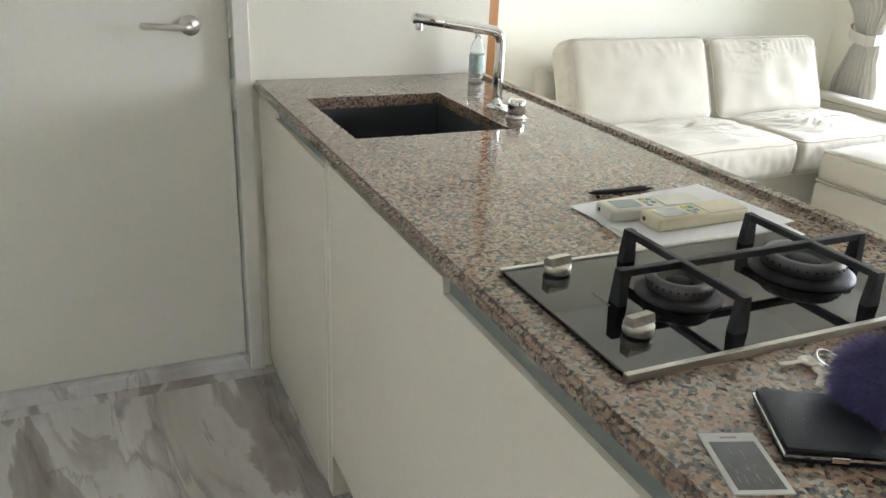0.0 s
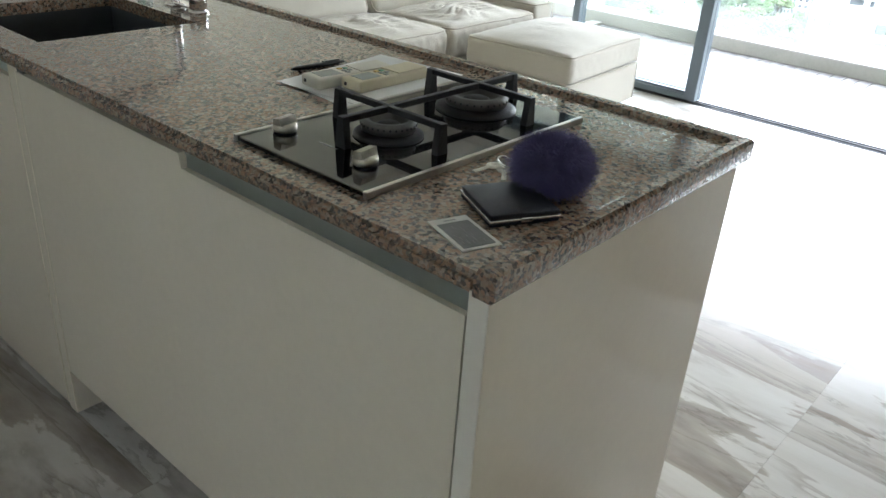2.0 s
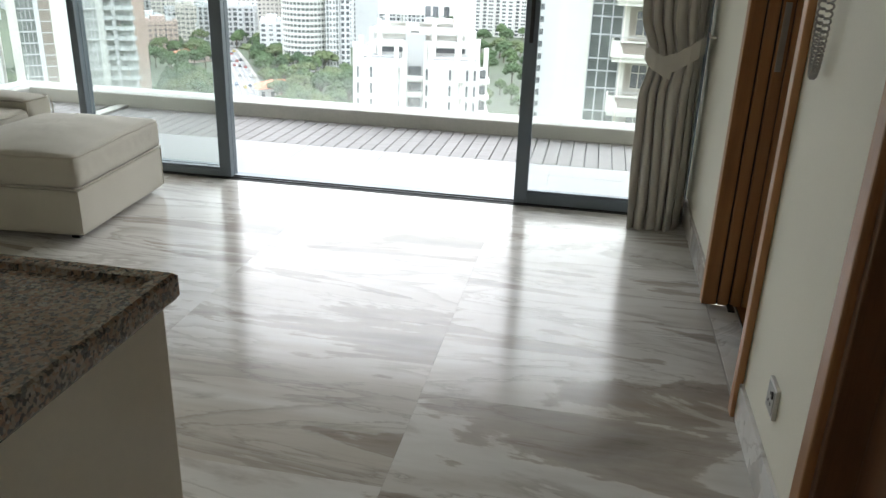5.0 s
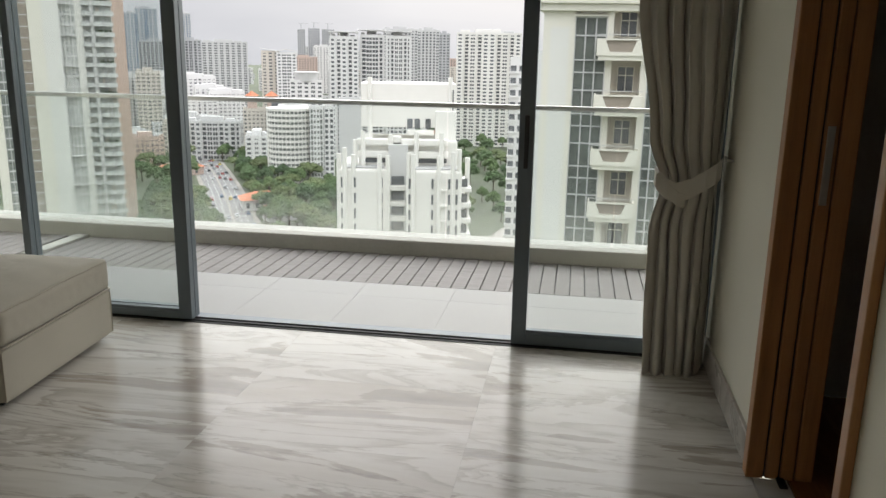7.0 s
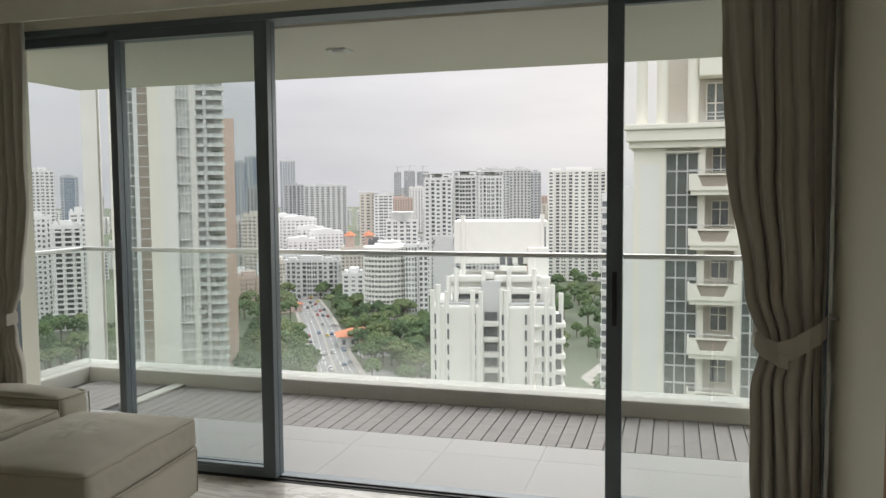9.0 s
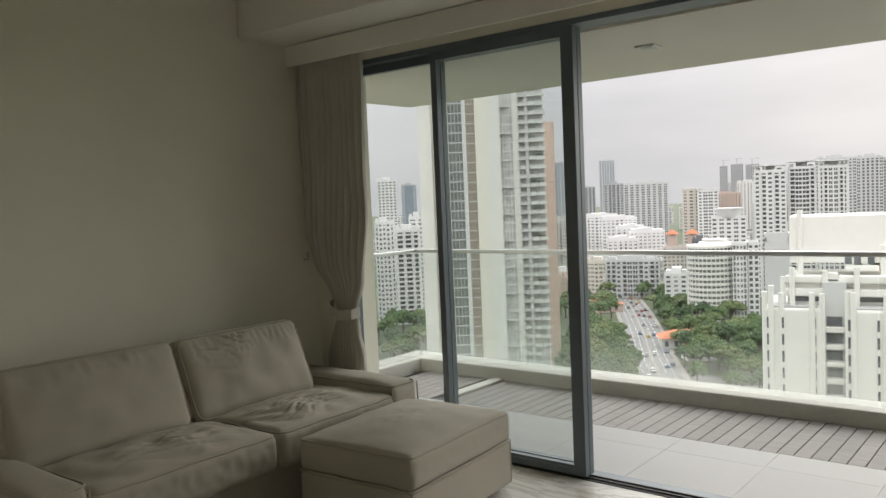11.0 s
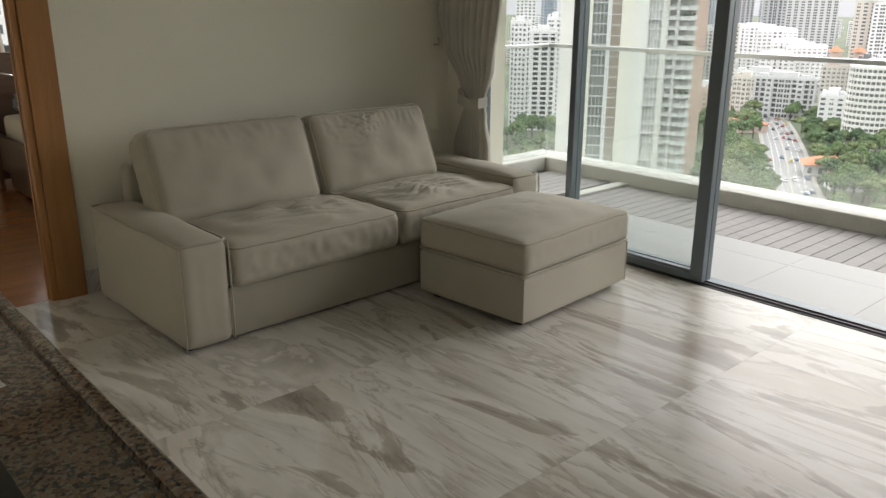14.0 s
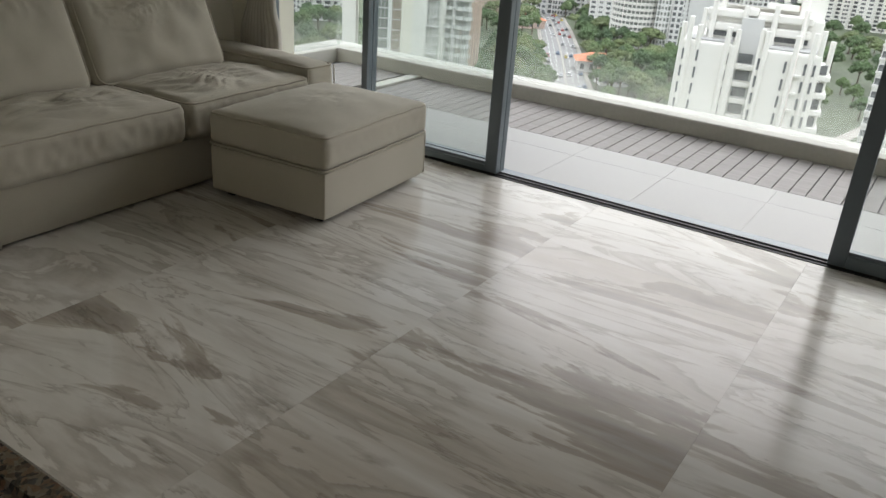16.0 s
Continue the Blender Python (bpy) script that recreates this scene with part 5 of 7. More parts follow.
for dx, dy, rz in ((-0.012, -0.006, 215), (-0.014, 0.012, 168)):
    k = part("key", lathe(bmesh.new(), [(0.004, 0), (0.0105, 0), (0.0115, 0.001), (0.0105, 0.002), (0.004, 0.002), (0.0035, 0.001)], n=20), WORN, ky_, "worn steel key", smooth=30)
    k.matrix_basis = pose(dx, dy, 0.0025 if rz > 200 else 0.0045, 0, 3, rz)
    bm = B(0.010, 0.036, -0.003, 0.003, 0.0002, 0.0018, bev=0.0003)
    for q in range(5):
        box(bm, 0.018 + 0.0035 * q, 0.020 + 0.0035 * q, 0.003, 0.0042 + 0.0008 * (q % 2), 0.0003, 0.0017)
    part("blade", bm, WORN, k)

# ---------- the city seen from the balcony ----------
GZ = -75.0
CW = plain("city_white_render", (0.70, 0.695, 0.68), 0.8, vary=0.06, scale=0.05, fine=0.6, relief=0.0)
CWG = plain("city_pale_grey_render", (0.56, 0.56, 0.55), 0.8, vary=0.07, scale=0.05, fine=0.6, relief=0.0)
CBEI = plain("city_beige_render", (0.60, 0.555, 0.49), 0.8, vary=0.06, scale=0.05, fine=0.6, relief=0.0)
CPINK = plain("city_pink_render", (0.56, 0.43, 0.37), 0.8, vary=0.06, scale=0.05, fine=0.6, relief=0.0)
CREAM = plain("city_cream_render", (0.78, 0.745, 0.655), 0.8, vary=0.05, scale=0.05, fine=0.6, relief=0.0)
CWARM = plain("city_warm_white_render", (0.76, 0.745, 0.70), 0.8, vary=0.06, scale=0.05, fine=0.6, relief=0.0)
# dark cladding and grey concrete are lightened, with distance haze in the colour
CDARK = plain("city_dark_cladding", (0.17, 0.17, 0.175), 0.6, vary=0.12, scale=0.08, fine=0.6, relief=0.0)
CGREY = plain("city_grey_concrete", (0.43, 0.435, 0.44), 0.8, vary=0.1, scale=0.05, fine=0.6, relief=0.0)
CROOF = plain("terracotta_roof", (0.50, 0.19, 0.10), 0.8, vary=0.15, scale=0.4, fine=3.0, relief=0.2)
GLZ = plain("city_dark_glazing", (0.15, 0.158, 0.165), 0.25, vary=0.55, scale=0.35, fine=1.3, relief=0.0)
# blue glass of the far towers, paled to stand in for haze
GLZB = plain("city_blue_glazing", (0.20, 0.265, 0.34), 0.2, vary=0.4, scale=0.2, fine=1.0, relief=0.0)
GLZG = plain("city_green_grey_glazing", (0.20, 0.215, 0.20), 0.25, vary=0.45, scale=0.4, fine=1.5, relief=0.0)
GLZL = plain("city_pale_glazing", (0.58, 0.59, 0.565), 0.25, vary=0.3, scale=0.4, fine=1.5, relief=0.0)
BROWN = plain("city_brown_panel", (0.33, 0.28, 0.23), 0.6, vary=0.1, scale=0.3, relief=0.0)
TOWERGLASS = plain("tower_balcony_glazing", (0.50, 0.515, 0.495), 0.3, vary=0.4, scale=0.5, fine=1.6, relief=0.0)
BALCONY_PLANT = plain("balcony_plant_green", (0.06, 0.10, 0.045), 0.8, vary=0.4, scale=2.0, relief=0.0)
ROOFG = plain("flat_roof_grey", (0.42, 0.42, 0.41), 0.9, vary=0.15, scale=0.2, fine=2.0, relief=0.0)


class Blocks:
    """Many plain boxes gathered into one mesh."""
    def __init__(self):
        self.v, self.f = [], []

    def add(self, x0, x1, y0, y1, z0, z1):
        n = len(self.v)
        self.v += [(x, y, z) for z in (z0, z1) for y in (y0, y1) for x in (x0, x1)]
        self.f += [tuple(n + i for i in q) for q in ((0, 2, 3, 1), (4, 5, 7, 6), (0, 1, 5, 4), (2, 6, 7, 3), (0, 4, 6, 2), (1, 3, 7, 5))]

    def done(self, name, material, parent, kind="stuff"):
        if not self.v:
            return None
        me = bpy.data.meshes.new(name)
        me.from_pydata(self.v, [], self.f)
        me.materials.append(material)
        ob = new(name, me)
        ob.parent = parent
        return tagged(ob, kind=kind)


FACADE = random.Random(31)


def storeys(parent, w, d, z0, z1, ox=0.0, oy=0.0, storey=3.1, bay=3.4, band=0.38, pier=0.28, proud=0.35, wallm=CW, glazem=GLZ, crown=1.2, plan=""):
    """One block of a building in its own coordinates: a glazed core behind bays that are solid, windowed or stacked with balconies, then a roof slab and parapet."""
    x0, x1, y0, y1 = ox - w / 2, ox + w / 2, oy, oy + d
    part("glazing", B(x0 + proud, x1 - proud, y0 + proud, y1 - proud, z0, z1 - 0.3), glazem, parent)
    n = max(1, round((z1 - z0) / storey))
    h = (z1 - z0) / n
    low = max(0, n - 34)
    walls, panes, rails = Blocks(), Blocks(), Blocks()
    walls.add(x0, x1, y0, y1, z1 - band * h * 0.7, z1 + 0.02)

    def face(a0, a1, put):
        m = max(2, round((a1 - a0) / bay))
        step = (a1 - a0) / m
        kinds = plan or "".join(FACADE.choice("wwbsw" if proud < 0.9 else "bbwsb") for _ in range((m + 1) // 2))
        for i in range(m):
            lo, hi = a0 + step * i, a0 + step * (i + 1)
            k = kinds[min(i, m - 1 - i) % len(kinds)]
            half = pier * step / 2
            if k == "s":
                put(walls, lo, hi, 0.03, proud + 0.3, z0, z1 - 0.02)
                for j in range(low, n):
                    z, c = z0 + h * j, (lo + hi) / 2
                    put(panes, c - step * 0.27, c + step * 0.27, 0.0, 0.06, z + 0.30 * h, z + 0.78 * h)
                continue
            put(walls, lo, lo + half, 0.04, proud + 0.3, z0, z1 - 0.02)
            put(walls, hi - half, hi, 0.04, proud + 0.3, z0, z1 - 0.02)
            for j in range(low, n):
                z = z0 + h * j
                if k == "b":
                    put(walls, lo + half * 0.4, hi - half * 0.4, -0.35, proud + 0.2, z, z + 0.10 * h)
                    put(rails, lo + half * 0.4, hi - half * 0.4, -0.35, -0.20, z + 0.10 * h, z + (0.18 + 0.4 * band) * h)
                    put(walls, lo + half, lo + half + step * 0.16, proud * 0.75, proud + 0.2, z + 0.1 * h, z + h)
                else:
                    put(walls, lo + half, hi - half, 0.07, proud + 0.2, z, z + band * 0.72 * h)
                    put(walls, lo + half, hi - half, 0.07, proud + 0.2, z + (1 - band * 0.28) * h, z + h)
                    if step > 3.0:
                        put(walls, (lo + hi) / 2 - 0.16, (lo + hi) / 2 + 0.16, 0.2, proud + 0.2, z, z + h)

    face(x0, x1, lambda g, a, b, p, q, za, zb: g.add(a, b, y0 + p, y0 + q, za, zb))
    face(y0, y1, lambda g, a, b, p, q, za, zb: g.add(x0 + p, x0 + q, a, b, za, zb))
    face(y0, y1, lambda g, a, b, p, q, za, zb: g.add(x1 - q, x1 - p, a, b, za, zb))
    walls.add(x0 + 0.1, x1 - 0.1, y1 - proud - 0.2, y1, z0, z1 - 0.02)
    for a in ((x0, x1, y0, y0 + 0.3), (x0, x1, y1 - 0.3, y1), (x0, x0 + 0.3, y0 + 0.3, y1 - 0.3), (x1 - 0.3, x1, y0 + 0.3, y1 - 0.3)):
        walls.add(*a, z1 + 0.02, z1 + crown)
    walls.done("facade_wall", wallm, parent)
    panes.done("small_window", glazem, parent)
    rails.done("balcony_front", wallm, parent)
    part("roof", B(x0 + 0.3, x1 - 0.3, y0 + 0.3, y1 - 0.3, z1 + 0.021, z1 + 0.25), ROOFG, parent)


def building(label, x, y, w, d, top, yaw, turn=0.0, core=True, **kw):
    b = thing("apartment_building", label, "building", at=(x, y, GZ), rz=yaw + turn)
    storeys(b, w, d, 0, top - GZ, **kw)
    if core:
        part("lift_house", B(-w * 0.22, w * 0.18, d * 0.3, d * 0.7, top - GZ + 0.25, top - GZ + 4.0), kw.get("wallm", CW), b)
        part("water_tank", B(w * 0.22, w * 0.38, d * 0.35, d * 0.6, top - GZ + 0.25, top - GZ + 2.4), CWG, b)
        part("roof_stair", B(-w * 0.45, -w * 0.30, d * 0.15, d * 0.45, top - GZ + 0.25, top - GZ + 2.9), kw.get("wallm", CW), b)
    return b


# middle distance, white and beige apartment blocks
b = building("tall white apartment block with dark window bays and a roof crown", 576.1, 170.3, 20.8, 24, 12.5, -73.5, storey=3.1, bay=4.2, band=0.5, pier=0.30, proud=0.95, plan="sbs")
part("roof_crown", B(-11, 11, -0.5, 20, 91.4, 92.2), CW, b)
for x in (-9.5, -3.2, 3.2, 9.5):
    part("roof_post", B(x - 0.4, x + 0.4, 0.2, 1.0, 87.8, 91.4), CW, b)
b = building("tall white apartment block with dark balconies", 586.4, 151.9, 18.0, 22, 14.0, -75.5, storey=3.1, bay=4.5, band=0.36, pier=0.12, proud=1.3, plan="bwb")
part("roof_crown", B(-10.6, 10.6, -0.5, 18, 93.2, 94.0), CW, b)
b = building("tall white apartment block with dark balconies and piers", 588.5, 132.6, 19.0, 22, 13.5, -77.6, storey=3.1, bay=3.2, band=0.36, pier=0.34, proud=1.1, plan="wbw")
part("roof_crown", B(-10, 10, -0.5, 18, 92.6, 93.4), CW, b)
building("long white apartment slab with stacked balconies", 695.9, 78.2, 55, 18, 20.0, -83.6, storey=3.0, bay=5.5, band=0.50, pier=0.34, proud=1.3, wallm=CWARM, plan="sbwb")
b = thing("hotel_building", "white rounded hotel block with curved rows of windows", "building", at=(456, 162, GZ), rz=-70.5)
bm = bmesh.new()
cyl(bm, (-6, 15, 0), (-6, 15, 43), 13.6, n=40)
part("glazing", bm, GLZG, b)
bm = bmesh.new()
for k in range(15):
    cyl(bm, (-6, 15, k * 3.1 - 0.75), (-6, 15, k * 3.1 + 0.75), 14.2, n=40)
part("floor_band", bm, CWARM, b, kind="stuff")
bm = bmesh.new()
for k in range(36):
    a = 2 * math.pi * k / 36
    cyl(bm, (-6 + 14.0 * math.cos(a), 15 + 14.0 * math.sin(a), 0), (-6 + 14.0 * math.cos(a), 15 + 14.0 * math.sin(a), 43), 0.28, n=6)
part("pier", bm, CWARM, b, kind="stuff")
storeys(b, 8, 14, 0, 44.5, ox=9.5, oy=2, bay=2.0, band=0.25, pier=0.14, glazem=GLZG)
storeys(b, 6, 16, 0, 44.8, ox=17, oy=3, bay=3.0, band=0.4, pier=0.4, wallm=CW)
part("roof_disc", cyl(bmesh.new(), (-4, 15, 44.2), (-4, 15, 46), 9.5, 9.0, 32), CW, b)
part("roof_disc", cyl(bmesh.new(), (-4, 15, 46), (-4, 15, 47.6), 6.5, 7.4, 32), CW, b)
b = building("white tower with tall dark windows under a ribbed crown", 662.1, 229.2, 27.9, 18, -22.0, -70.9, storey=3.6, bay=5.2, band=0.45, pier=0.4, core=False)
part("crown_drum", cyl(bmesh.new(), (0, 8, 53.2), (0, 8, 60), 9.5, 10.4, 28), CWG, b)
part("crown_ring", cyl(bmesh.new(), (0, 8, 60), (0, 8, 61), 10.9, 10.9, 28), CW, b)
b = building("beige and white tower under a swept white roof", 791.6, 311.6, 17.8, 24, 2.0, -68.5, storey=3.2, bay=7.0, band=0.5, pier=0.55, wallm=CBEI, core=False)
part("swept_roof", prism(bmesh.new(), [(-10, 80), (10, 77.6), (10, 78.4), (-10, 80.9)], 1, -1, 22), CW, b)
b = building("white tower with shaded balconies under a swept white roof", 788.0, 293.0, 20.0, 20, 0.5, -69.6, storey=3.2, bay=5.2, band=0.42, pier=0.2, proud=1.2, core=False)
part("swept_roof", prism(bmesh.new(), [(-11, 77), (0, 79.4), (11, 77), (11, 77.8), (0, 80.3), (-11, 77.9)], 1, -1, 20), CW, b)
b = building("cream apartment block with pink towers and red hipped roofs", 593.2, 241.8, 28.1, 16, -42.0, -67.8, storey=3.1, bay=3.0, band=0.5, pier=0.5, wallm=CBEI, core=False)
for x in (-7.0, 8.0):
    part("turret", B(x - 3.6, x + 3.6, 2, 8, 33.0, 43.5), CPINK, b, "pink rendered turret")
    part("turret_roof", cyl(bmesh.new(), (x, 5, 43.5), (x, 5, 47.2), 5.8, 0.1, 4), CROOF, b, "red tiled hipped roof")
for x, y, w, t, yw in ((681.7, 337.3, 32, -22, -63.6), (666, 318, 26, -30, -65), (700, 366, 36, -20, -60), (655.9, 298.4, 30, -33, -65.5), (636, 312, 26, -39, -66)):
    b = building("white stepped apartment block with flat roofs", x, y, w, 15, t, yw, turn=6, storey=3.1, bay=4.0, band=0.55, pier=0.5, proud=0.5)
    part("roof_room", B(-w * 0.46, -w * 0.12, 2, 9, t - GZ + 0.26, t - GZ + 3.2), CW, b)
    part("roof_room", B(w * 0.16, w * 0.44, 1, 8, t - GZ + 0.26, t - GZ + 2.6), CW, b)
building("dark grey low block with white balcony bands and a roof frame", 540, 258, 40, 14, -48, -64.8, turn=-10, storey=3.2, bay=4.2, band=0.34, pier=0.18, proud=1.1, wallm=CWG)
building("dark grey low block with white balcony bands", 585, 300, 36, 14, -49, -64.8, turn=-10, storey=3.2, bay=4.2, band=0.34, pier=0.18, proud=1.1, wallm=CWG)
building("low white block with square windows", 504.2, 210, 14.5, 30, -53.5, -67.5, turn=-4, storey=3.3, bay=5.0, band=0.55, pier=0.55)
building("small black-clad block with a roof frame", 585, 224, 12, 12, -36, -68, storey=3.2, bay=2.6, band=0.3, pier=0.35, wallm=CDARK)
building("slim white and grey block", 610, 187, 12, 16, -13, -73, storey=3.1, bay=4.5, band=0.5, pier=0.5, wallm=CWG)
building("white stair tower of a nearby block", 250, 72, 7, 8, -13.5, -73, storey=3.1, bay=7, band=0.8, pier=0.9, wallm=CWG, core=False)
# left of the near tower
building("white point block with rows of small windows", 380.6, 355.1, 12.5, 14, -11, -46.9, storey=3.0, bay=2.4, band=0.58, pier=0.45)
building("white block with rounded balconies", 375.7, 330.7, 16, 14, -16, -48.6, storey=3.0, bay=6.0, band=0.46, pier=0.2, proud=1.4)
building("white block with a dark balcony column", 410.1, 352.1, 11, 14, -9, -49.3, storey=3.0, bay=4.5, band=0.5, pier=0.4)
building("cream apartment block with balconies", 610.2, 344.4, 19, 14, -16.2, -60.5, storey=3.1, bay=3.6, band=0.5, pier=0.4, wallm=CBEI)
building("grey apartment block with small windows", 621.2, 367, 13, 14, -20.5, -59.5, storey=3.1, bay=3.2, band=0.45, pier=0.35, wallm=CWG)
building("pink and white low houses with terracotta trim", 486.6, 278.4, 22, 12, -55, -60.2, turn=8, storey=3.1, bay=3.2, band=0.5, pier=0.5, wallm=CPINK)
# farther towers
building("pale grey slab of wavy balconies far off", 1001, 456, 58, 16, 13, -65.5, storey=3.2, bay=7.5, band=0.4, pier=0.45, wallm=CWG)
building("brown and dark apartment tower far off", 894, 449, 24, 16, 13, -63.3, storey=3.2, bay=4.5, band=0.22, pier=0.3, wallm=CGREY)
building("tall grey glazed tower far off", 1157.8, 592.7, 24, 20, 55, -62.9, storey=3.4, bay=4, band=0.35, pier=0.3, wallm=CWG, glazem=GLZB)
building("blue glass tower far off", 1036, 606, 21, 20, 49, -59.6, storey=3.6, bay=5, band=0.14, pier=0.12, wallm=CGREY, glazem=GLZB)
building("tall blue glass tower far off", 1090, 613, 30, 22, 58, -60.6, storey=3.6, bay=6, band=0.12, pier=0.12, wallm=CGREY, glazem=GLZB)
building("grey and brown apartment tower far off", 985, 545, 40, 16, 12, -60, storey=3.2, bay=5, band=0.3, pier=0.35, wallm=CGREY)
for x, y, w, t in ((1604, 564, 15, 47), (1660, 556, 24, 51), (1621, 513, 25, 48)):
    b = building("grey concrete tower under construction with cranes", x, y, w, 18, t, -71.5, storey=3.6, bay=4, band=0.4, pier=0.5, wallm=CGREY, core=False)
    part("crane_mast", B(-1.0, 0.6, 6, 7.6, t - GZ, t - GZ + 13), CGREY, b)
    part("crane_jib", B(-5, 13, 6.5, 7.1, t - GZ + 12.3, t - GZ + 12.9), CGREY, b)
building("pink apartment slab far off", 1416.8, 494.4, 48, 16, -6, -70.8, storey=3.2, bay=5, band=0.5, pier=0.4, wallm=CPINK)
building("white apartment slab far off", 1523.6, 490.8, 40, 16, 14, -72.1, storey=3.2, bay=6, band=0.6, pier=0.5)
building("pale grey tower far off", 885.3, 166.1, 24, 18, 27, -79.4, storey=3.2, bay=4.2, band=0.4, pier=0.35, wallm=CWG)
building("slim grey tower far off", 937.7, 157.2, 13, 18, 25, -80.5, storey=3.2, bay=4.2, band=0.4, pier=0.4, wallm=CGREY)
building("wide pale grey tower far off", 927.8, 206.9, 40, 18, 29, -77.4, storey=3.2, bay=4.2, band=0.4, pier=0.35, wallm=CWG)
building("white point tower far off", 588.2, 543, 19, 16, 24, -47.2, storey=3.0, bay=3.6, band=0.5, pier=0.4)
building("blue glass office far off", 828.5, 724.4, 21, 18, 25, -48.8, storey=3.6, bay=4, band=0.12, pier=0.12, wallm=CGREY, glazem=GLZB)
rnd = random.Random(11)
far = [(rnd.uniform(1300, 3300), rnd.uniform(-0.10, 1.02)) for _ in range(120)]
for dist, a in far:
    t = GZ + rnd.choice((12, 25, 34, 42, 50, 58, 62)) * rnd.uniform(0.7, 1.15) * (0.8 + dist / 4500)
    building("pale apartment block on the hazy skyline", dist * math.cos(a), dist * math.sin(a), rnd.uniform(18, 55), 16, t, math.degrees(a) - 90, turn=rnd.uniform(-20, 20), core=False, storey=3.4, bay=7.0, band=0.5, pier=0.35, wallm=rnd.choice((CW, CWG, CBEI, CW, CPINK, CWG)))
for k in range(90):
    dist, a = rnd.uniform(720, 1300), rnd.uniform(-0.08, 0.95)
    t = GZ + rnd.choice((6, 9, 12, 16, 22, 30)) * rnd.uniform(0.8, 1.2)
    building(rnd.choice(("low white block among trees", "low pale block among trees")), dist * math.cos(a), dist * math.sin(a), rnd.uniform(12, 34), 13, t, math.degrees(a) - 90, turn=rnd.uniform(-30, 30), core=False, storey=3.2, bay=5.0, band=0.5, pier=0.4, wallm=rnd.choice((CW, CW, CBEI, CWG)))

# the packed low quarter on the far side of the road
for k in range(70):
    dist, a = rnd.uniform(600, 900), rnd.uniform(0.30, 0.62)
    t = GZ + rnd.choice((9, 12, 15, 18, 22, 27)) * rnd.uniform(0.8, 1.25)
    b = building(rnd.choice(("small white apartment block with a flat roof", "small cream apartment block with a flat roof")), dist * math.cos(a), dist * math.sin(a), rnd.uniform(9, 20), 12, t, math.degrees(a) - 90, turn=rnd.uniform(-25, 25), core=rnd.random() < 0.7, storey=3.1, bay=3.6, band=0.45, pier=0.3, proud=rnd.choice((0.4, 1.0)), wallm=rnd.choice((CW, CW, CWARM, CBEI, CWG)))
    if rnd.random() < 0.2:
        part("tiled_roof", cyl(bmesh.new(), (0, 6, t - GZ + 0.3), (0, 6, t - GZ + 3.4), 8.0, 0.3, 4), CROOF, b, "red tiled hipped roof")

# the sculpted white block in the middle
mid = thing("apartment_building", "sculpted white block with round fins, slit windows and stepped terraces", "building", at=(153.5, 33.0, GZ), rz=-77.9)
def bx(*a, **k):
    return B(*a, **k)
H = 75.0
for xa, xb, y0 in ((-13.0, -3.4, 0.0), (0.6, 11.2, -1.2)):
    part("wing", bx(xa, xb, y0, 20, 0, H - 20.6, bev=0.5), CWARM, mid)
    part("terrace_floor", bx(xa + 0.8, xb - 0.8, y0 + 0.8, 7, H - 20.55, H - 20.3), ROOFG, mid)
part("recess_wall", bx(-3.35, 0.55, 2.2, 18, 0, H - 16), CWG, mid)
part("mid_tier", bx(-9.3, 10.5, 4.5, 19, H - 24, H - 15.4, bev=0.4), CWARM, mid)
for z in (H - 15.6, H - 18.0):
    part("terrace_band", bx(-9.6, -2.6, 3.4, 5.2, z - 0.75, z + 0.65, bev=0.3), CWARM, mid)
    part("terrace_band", bx(-0.8, 8.6, 3.0, 5.0, z - 0.75, z + 0.65, bev=0.3), CWARM, mid)
    part("terrace_band", bx(-2.59, -0.81, 3.6, 5.4, z - 0.1, z + 1.2, bev=0.2), CWARM, mid)
part("window_row", bx(-9.0, 8.4, 4.3, 4.6, H - 19.8, H - 18.9), GLZ, mid)
part("upper_block", bx(-9.0, 10.2, 7.5, 20, H - 13, H - 4.2, bev=0.2), CWARM, mid)
part("upper_wing", bx(6.0, 10.3, 6.4, 9, H - 20, H - 9.6, bev=0.2), CWARM, mid)
part("upper_balcony", bx(0.4, 5.8, 6.2, 7.6, H - 14.4, H - 13.4, bev=0.15), CWARM, mid)
for x in (0.9, 2.4, 4.6):
    w_ = part("window", bx(x - 0.55, x + 0.55, 7.35, 7.55, H - 13.2, H - 11.2), GLZ, mid)
for x in (-7.0, 9.6):
    part("slit_window", bx(x - 0.12, x + 0.12, 7.4, 7.52, H - 9.5, H - 5.4), GLZ, mid)
fin = mesh_from("fin", cyl(bmesh.new(), (0, 0, 0), (0, 0, 1), 0.48, n=14), CWARM, smooth=40)
for x, y, t in ((-13.0, 0.6, 17.6), (-11.8, -0.25, 16.4), (-10.2, 0.3, 17.8), (-10.0, 4, 15.2), (-5.0, -0.3, 17.6), (-3.4, 0.5, 17.9), (0.7, -0.8, 17.2), (1.6, -1.5, 17.4), (6.6, -1.5, 17.6), (9.4, -1.2, 16.9), (10.6, -0.6, 16.4), (12.4, 1.2, 18.2), (-8.4, 3.2, 13.4), (-2.9, 3.0, 14.0), (2.2, 2.5, 13.4), (7.2, 2.5, 13.6), (-7.2, 7.4, 3.0), (9.0, 7.4, 2.9)):
    o = new("round_fin", fin)
    o.parent, o.location, o.scale = mid, (x, y, 0), (1, 1, H - t)
slit = mesh_from("slit", bx(-0.2, 0.2, -0.05, 0.2, -1.0, 1.0), GLZ)
